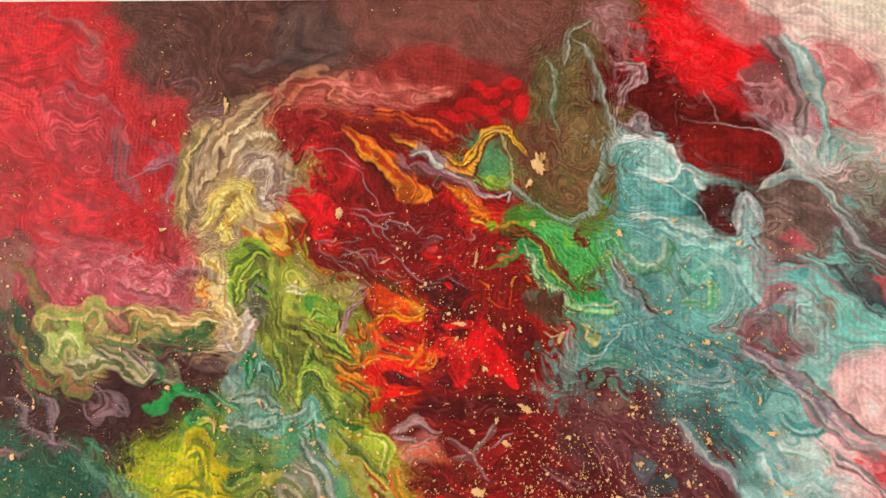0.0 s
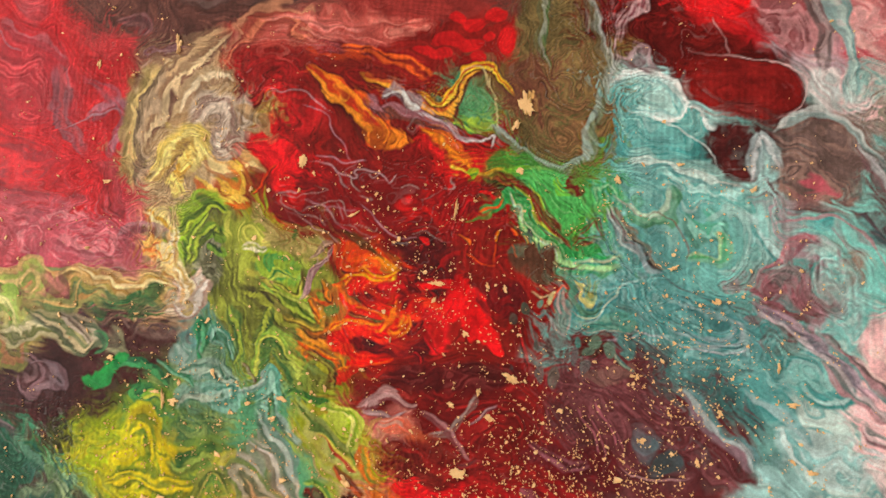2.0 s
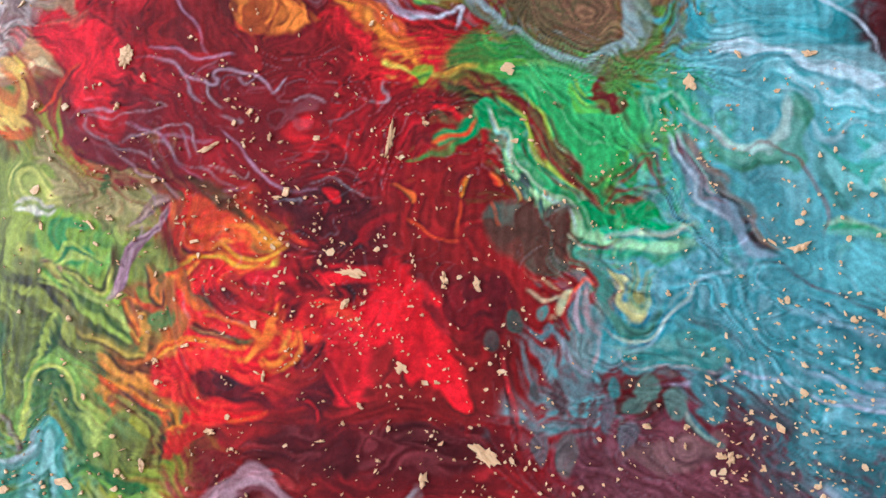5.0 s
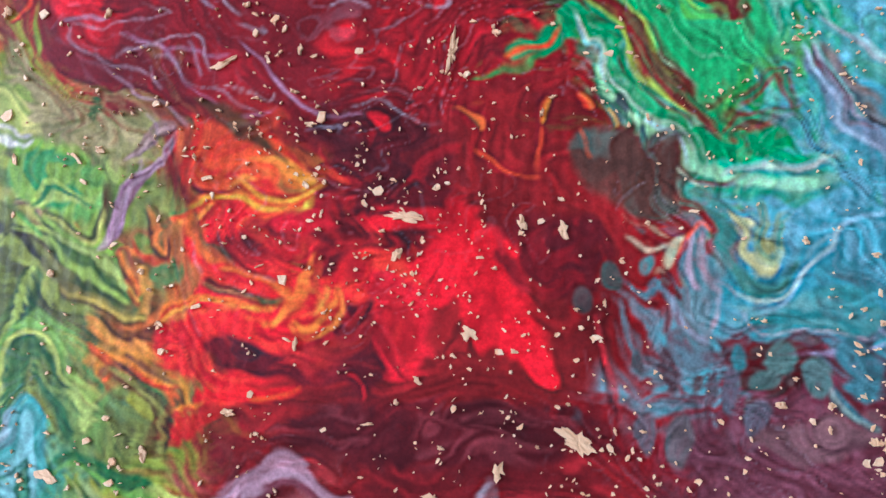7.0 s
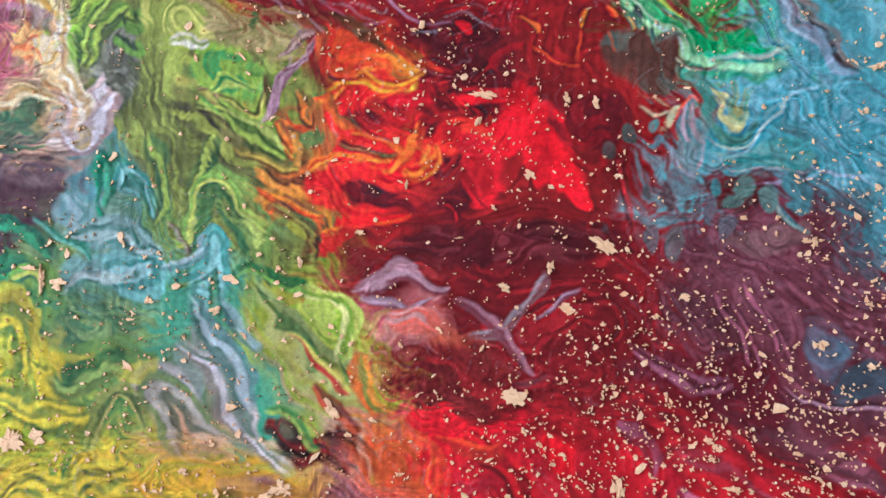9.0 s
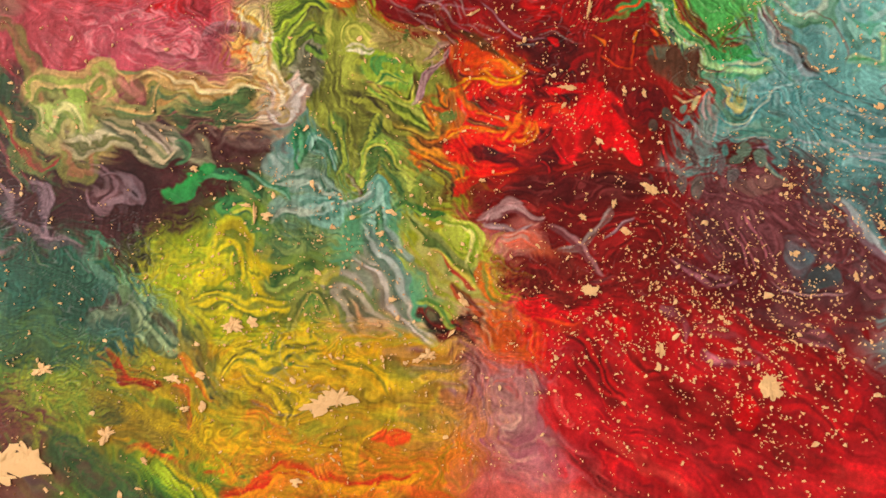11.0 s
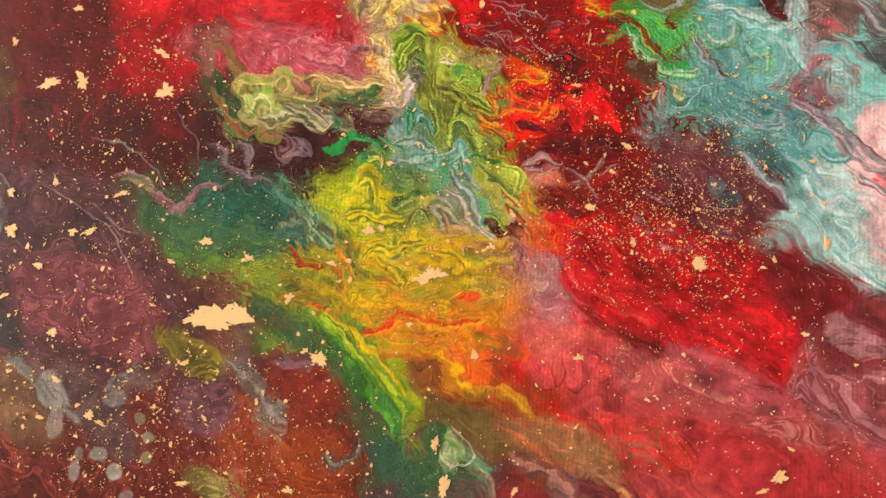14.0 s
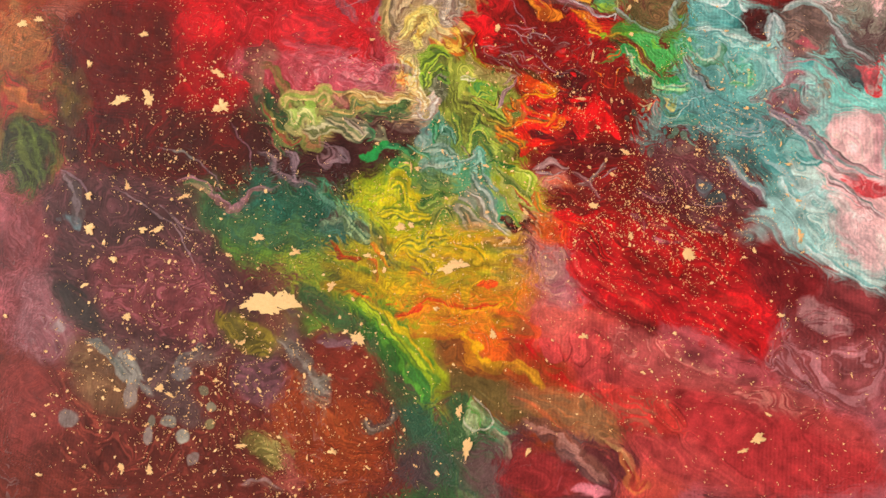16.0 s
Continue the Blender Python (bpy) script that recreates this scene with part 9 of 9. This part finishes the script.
flake(-121.50, -70.00, 2.20, 1.26, 40)
flake(-130.45, -105.15, 1.84, 1.23, -0)
flake(6.22, -12.34, 2.48, 0.78, -4)
flake(18.07, -25.55, 2.38, 1.25, -35)
flake(10.99, -39.62, 2.00, 1.75, -0)
flake(34.55, -50.53, 2.93, 2.46, -80)
flake(-37.30, -48.36, 2.61, 2.48, -0)
flake(-23.75, -58.05, 5.29, 3.04, 15)
flake(-5.73, -42.48, 2.20, 0.97, -60)
flake(-16.54, -31.19, 1.47, 1.07, -0)
flake(-11.28, -51.01, 1.69, 0.84, 30)
flake(-45.05, -56.38, 2.08, 1.39, -0)
flake(-40.34, -59.76, 1.64, 1.03, -80)
flake(-42.79, -60.35, 1.37, 0.82, -0)
flake(40.57, -8.35, 1.46, 0.85, 20)
flake(-45.47, -26.88, 1.29, 0.93, -0)
flake(25.30, -29.74, 1.10, 0.67, -0)
flake(20.65, -47.17, 1.21, 0.85, -80)
flake(20.27, -49.04, 1.45, 0.67, -80)
flake(-35.88, -32.69, 2.37, 0.77, -82)
flake(-37.30, -31.56, 1.68, 0.70, -0)
flake(-17.77, -34.26, 1.07, 0.87, -0)
flake(16.52, -12.68, 1.15, 0.83, -70)
flake(13.86, -12.34, 1.03, 0.58, -80)
flake(5.87, -14.87, 0.91, 0.65, 70)
flake(10.97, -19.65, 1.09, 0.83, -40)
flake(13.37, -27.89, 1.26, 0.82, -80)
flake(29.85, -22.42, 0.67, 0.49, -0)
flake(38.61, -42.06, 0.82, 0.53, -0)
flake(35.84, -24.25, 0.84, 0.60, -80)
flake(35.17, -42.36, 0.83, 0.47, -0)
flake(30.09, -45.85, 1.43, 0.59, -0)
flake(41.00, -52.23, 0.81, 0.52, -0)
flake(-4.40, -25.97, 1.18, 0.59, 5)
flake(1.13, -47.62, 0.76, 0.51, -0)
flake(-8.46, -45.29, 0.65, 0.45, -0)
flake(-41.84, -19.68, 0.86, 0.64, -0)
flake(-25.69, -55.65, 0.67, 0.53, -0)
flake(-19.45, -49.52, 1.06, 0.73, -0)
flake(-22.52, -53.06, 0.66, 0.53, -0)
flake(22.81, -31.67, 0.74, 0.49, -0)
flake(40.06, -49.97, 0.58, 0.52, -0)
flake(36.98, -44.31, 1.05, 0.41, -20)
flake(26.65, -47.69, 0.84, 0.42, 30)
flake(28.21, -43.59, 0.72, 0.48, -0)
flake(10.95, -48.58, 0.74, 0.56, -0)
flake(18.18, 15.59, 3.95, 2.37, -82)
flake(16.94, 12.38, 1.74, 0.95, 50)
flake(17.91, 5.31, 1.40, 1.01, -0)
flake(32.29, 4.38, 1.42, 1.12, -80)
flake(-39.59, 25.04, 3.36, 1.03, -85)
flake(-16.45, 5.79, 2.47, 1.28, -100)
flake(-49.58, 1.55, 1.29, 1.01, -0)
flake(8.46, -1.03, 2.52, 0.71, -96)
flake(9.36, -30.12, 1.49, 0.82, -20)
flake(56.87, -26.57, 1.57, 0.72, -0)
flake(47.18, -28.35, 0.94, 0.80, -0)
flake(59.35, -35.42, 1.53, 0.89, -10)
flake(54.95, -21.63, 1.33, 0.60, -85)
flake(46.32, -13.07, 0.97, 0.62, -30)
flake(44.30, -35.38, 1.33, 0.73, -80)
flake(41.18, 6.95, 1.17, 0.66, -0)
flake(36.87, -32.98, 1.10, 0.75, -80)
flake(57.87, -7.93, 0.81, 0.61, -0)
flake(-7.41, -2.26, 2.13, 0.57, 28)
flake(-53.53, 21.60, 1.35, 0.67, -90)
flake(-47.09, 19.70, 0.85, 0.57, -0)
flake(-51.77, -9.54, 0.91, 0.64, -0)
flake(44.30, -13.53, 0.70, 0.49, -0)
flake(45.70, -17.01, 0.62, 0.41, -0)
flake(50.98, -10.36, 0.69, 0.41, -0)
flake(40.52, -29.23, 0.61, 0.41, -0)
flake(-14.39, 3.89, 0.92, 0.58, -70)
flake(-2.07, -1.16, 0.72, 0.45, -90)
flake(-0.79, -6.40, 0.74, 0.35, -0)
flake(-9.91, -29.11, 0.99, 0.66, -60)
flake(5.92, -14.91, 0.78, 0.53, 60)
flake(29.83, -22.39, 0.57, 0.50, -0)
flake(-15.86, -8.86, 0.78, 0.60, -0)
flake(-2.17, -4.14, 0.62, 0.40, -20)
flake(3.54, 2.70, 0.45, 0.36, -0)
flake(-6.27, 2.04, 0.56, 0.37, -0)
flake(-5.58, 1.37, 0.55, 0.28, -20)
flake(35.89, 6.81, 0.71, 0.40, -40)
flake(15.33, -3.89, 0.58, 0.25, 30)
flake(14.67, -4.96, 0.74, 0.29, -95)
flake(12.31, -15.35, 0.36, 0.32, -0)
flake(13.90, -20.52, 0.54, 0.39, -20)
flake(7.91, -22.85, 0.67, 0.47, -40)
flake(6.64, -24.31, 0.43, 0.35, -0)
flake(21.72, -11.88, 0.43, 0.31, -0)
flake(35.17, -13.03, 0.47, 0.33, -0)
flake(31.12, -12.43, 0.52, 0.37, -80)
flake(32.71, -22.22, 0.56, 0.39, -90)
flake(-16.61, 1.20, 0.77, 0.43, 60)
flake(-24.61, 1.16, 0.90, 0.70, -80)
flake(-0.36, -21.21, 0.82, 0.45, -90)
flake(17.39, -23.49, 0.38, 0.26, -0)
flake(0.47, -13.54, 0.46, 0.34, -0)
flake(-4.81, -4.69, 0.40, 0.27, -0)
flake(2.72, -8.46, 0.34, 0.21, -0)
flake(-7.43, -5.68, 0.41, 0.23, -0)
flake(-8.80, -9.04, 0.58, 0.31, -50)
flake(-7.98, -8.35, 0.45, 0.22, -0)
flake(-18.27, -17.76, 0.63, 0.45, -0)
flake(-10.87, -18.37, 0.43, 0.26, -0)
flake(-11.61, -17.16, 0.57, 0.39, -0)
flake(19.30, -17.09, 0.57, 0.27, -90)
flake(17.60, -17.61, 0.38, 0.23, -0)
flake(21.83, 2.44, 0.33, 0.21, -0)
flake(27.30, 3.40, 0.36, 0.28, -0)
flake(36.39, -10.77, 0.36, 0.25, -0)
flake(34.49, -16.37, 0.36, 0.29, -0)
flake(28.82, -17.48, 0.37, 0.33, -0)
flake(35.54, -17.12, 0.46, 0.32, -60)
flake(34.34, -19.03, 0.39, 0.25, -0)
flake(30.68, -20.80, 0.32, 0.25, -0)
flake(21.96, -24.70, 0.40, 0.29, -0)
flake(9.68, -26.85, 0.50, 0.31, -0)
flake(4.95, -25.81, 0.79, 0.24, 10)
flake(6.54, -3.59, 0.39, 0.21, -0)
flake(13.92, 1.83, 0.34, 0.30, -0)
flake(40.37, -12.74, 0.32, 0.25, -0)
flake(-5.96, -14.88, 0.39, 0.22, -0)
flake(-3.35, -16.24, 0.59, 0.17, 30)
flake(22.19, -21.75, 0.33, 0.26, -0)
flake(15.66, -26.24, 0.34, 0.26, -0)
flake(20.30, -24.86, 0.48, 0.29, -70)
flake(35.24, -24.09, 0.76, 0.62, -20)
flake(36.42, -23.97, 0.48, 0.34, -0)
flake(32.66, -23.64, 0.45, 0.28, -80)

fleck_rng = random.Random(9)
fleck_verts, fleck_faces = [], []


def fleck(a, b, size):
    n = fleck_rng.choice((5, 6, 7))
    turn, slim, k0 = fleck_rng.uniform(0, 6.28), fleck_rng.uniform(0.25, 0.9), len(fleck_verts)
    c, s = math.cos(turn), math.sin(turn)
    for k in range(n):
        t, r = 2 * math.pi * k / n, size * 0.55 * fleck_rng.uniform(0.4, 1.25)
        x, z = r * math.cos(t), r * math.sin(t) * slim
        fleck_verts.append(((a + x * c - z * s) * MM, -(0.17 + fleck_rng.uniform(0, 0.06)) * MM, (b + x * s + z * c) * MM))
    for k in range(n):
        x, y, z = fleck_verts[k0 + k]
        fleck_verts.append((x, -0.03 * MM, z))
    fleck_faces.append(tuple(range(k0, k0 + n)))
    for k in range(n):
        m = (k + 1) % n
        fleck_faces.append((k0 + m, k0 + k, k0 + n + k, k0 + n + m))


def sprinkle(a, b, radius, count, grain=1.0):
    """Crumbs of leaf scattered in clusters round a place."""
    for _ in range(int(1.25 * count)):
        far, turn = radius * 1.25 * math.sqrt(fleck_rng.random()), fleck_rng.uniform(0, 2 * math.pi)
        x, z = a + far * math.cos(turn), b + far * math.sin(turn)
        if not (LEFT + 1 < x < RIGHT - 1 and BOTTOM + 1 < z < TOP - 1):
            continue
        size = min(0.12 + fleck_rng.expovariate(6.5 / grain), 1.7)
        fleck(x, z, size)
        if fleck_rng.random() < 0.25:
            for _ in range(fleck_rng.randint(1, 3)):
                fleck(x + fleck_rng.gauss(0, 0.5), z + fleck_rng.gauss(0, 0.5), fleck_rng.uniform(0.1, 0.4))


sprinkle(-111.0, -12.6, 24.5, 260, 1.2)
sprinkle(-92.3, -13.1, 24.0, 260, 1.2)
sprinkle(-91.8, -11.7, 12.7, 110, 1.2)
sprinkle(-111.9, -50.2, 20.7, 220, 1.5)
sprinkle(-93.6, -32.6, 20.7, 220, 1.5)
sprinkle(-102.5, -80.9, 23.7, 420, 1.6)
sprinkle(-98.8, -103.1, 23.0, 420, 1.6)
sprinkle(-72.7, -100.4, 19.9, 360, 1.6)
sprinkle(-53.7, -98.4, 19.6, 360, 1.6)
sprinkle(-36.4, -96.6, 19.2, 120, 1.5)
sprinkle(-89.1, -61.7, 21.3, 120, 1.5)
sprinkle(-73.0, -70.7, 12.9, 60, 1.6)
sprinkle(-66.1, -52.1, 19.7, 110, 1.2)
sprinkle(-43.1, -58.1, 19.1, 110, 1.2)
sprinkle(-24.2, -56.6, 18.7, 110, 1.2)
sprinkle(21.6, -48.0, 22.9, 80, 0.7)
sprinkle(15.4, -43.6, 23.1, 80, 0.7)
sprinkle(38.0, -46.8, 22.5, 80, 0.7)
sprinkle(44.6, -36.5, 21.4, 80, 0.7)
sprinkle(32.8, -61.6, 21.0, 80, 0.7)
sprinkle(40.7, -23.1, 21.9, 80, 0.7)
sprinkle(53.3, -64.5, 21.6, 80)
sprinkle(19.9, -81.6, 21.9, 80)
sprinkle(53.8, -85.0, 21.0, 80)
sprinkle(-4.4, -72.0, 22.8, 80)
sprinkle(4.5, -25.3, 13.9, 80)
sprinkle(-18.6, -48.6, 13.8, 80)
sprinkle(44.3, -16.4, 10.4, 90)
sprinkle(15.5, -12.0, 11.4, 90)
sprinkle(-0.8, -2.5, 12.1, 90)
sprinkle(34.5, -32.5, 10.4, 110)
sprinkle(47.8, -29.3, 10.0, 110)
sprinkle(43.1, -20.7, 7.6, 110)
sprinkle(24.0, -34.8, 7.8, 110)
sprinkle(-45.7, -28.9, 13.9, 50, 1.3)
sprinkle(-27.5, -31.6, 13.1, 50, 1.3)
sprinkle(54.3, -4.5, 11.0, 50, 1.3)
sprinkle(-68.1, 23.4, 21.8, 40)
sprinkle(-29.4, 32.7, 20.7, 40)
sprinkle(50.5, 20.7, 17.7, 40)
sprinkle(-36.9, -2.4, 20.0, 40)
sprinkle(-33.0, -38.1, 10.3, 120, 1.2)
sprinkle(-15.5, -40.7, 9.9, 120, 1.2)
sprinkle(10.5, -41.1, 9.4, 120, 1.2)
sprinkle(28.8, -42.6, 9.0, 200, 1.1)
sprinkle(37.7, -47.8, 8.7, 200, 1.1)
sprinkle(19.5, -37.9, 9.2, 150)
sprinkle(17.2, -49.8, 9.1, 150)
sprinkle(-9.0, -7.7, 8.1, 50)
sprinkle(5.1, -6.2, 7.7, 50)
sprinkle(9.6, -19.0, 7.1, 50)
sprinkle(26.3, -2.0, 7.1, 25)
sprinkle(37.4, -1.6, 6.8, 25)
sprinkle(48.0, -76.5, 29.3, 150)
sprinkle(6.7, -59.0, 31.3, 150)
sprinkle(-15.9, -19.8, 16.3, 60, 1.2)
sprinkle(-39.1, -9.5, 17.6, 60, 1.2)

if fleck_faces:
    me = bpy.data.meshes.new("gold_dust")
    me.from_pydata(fleck_verts, [], fleck_faces)
    me.materials.append(GOLD)
    crumbs = tagged(new("gold_dust", me), "fine crumbs of gold leaf scattered over the paint", kind="stuff")
    crumbs.parent = painting
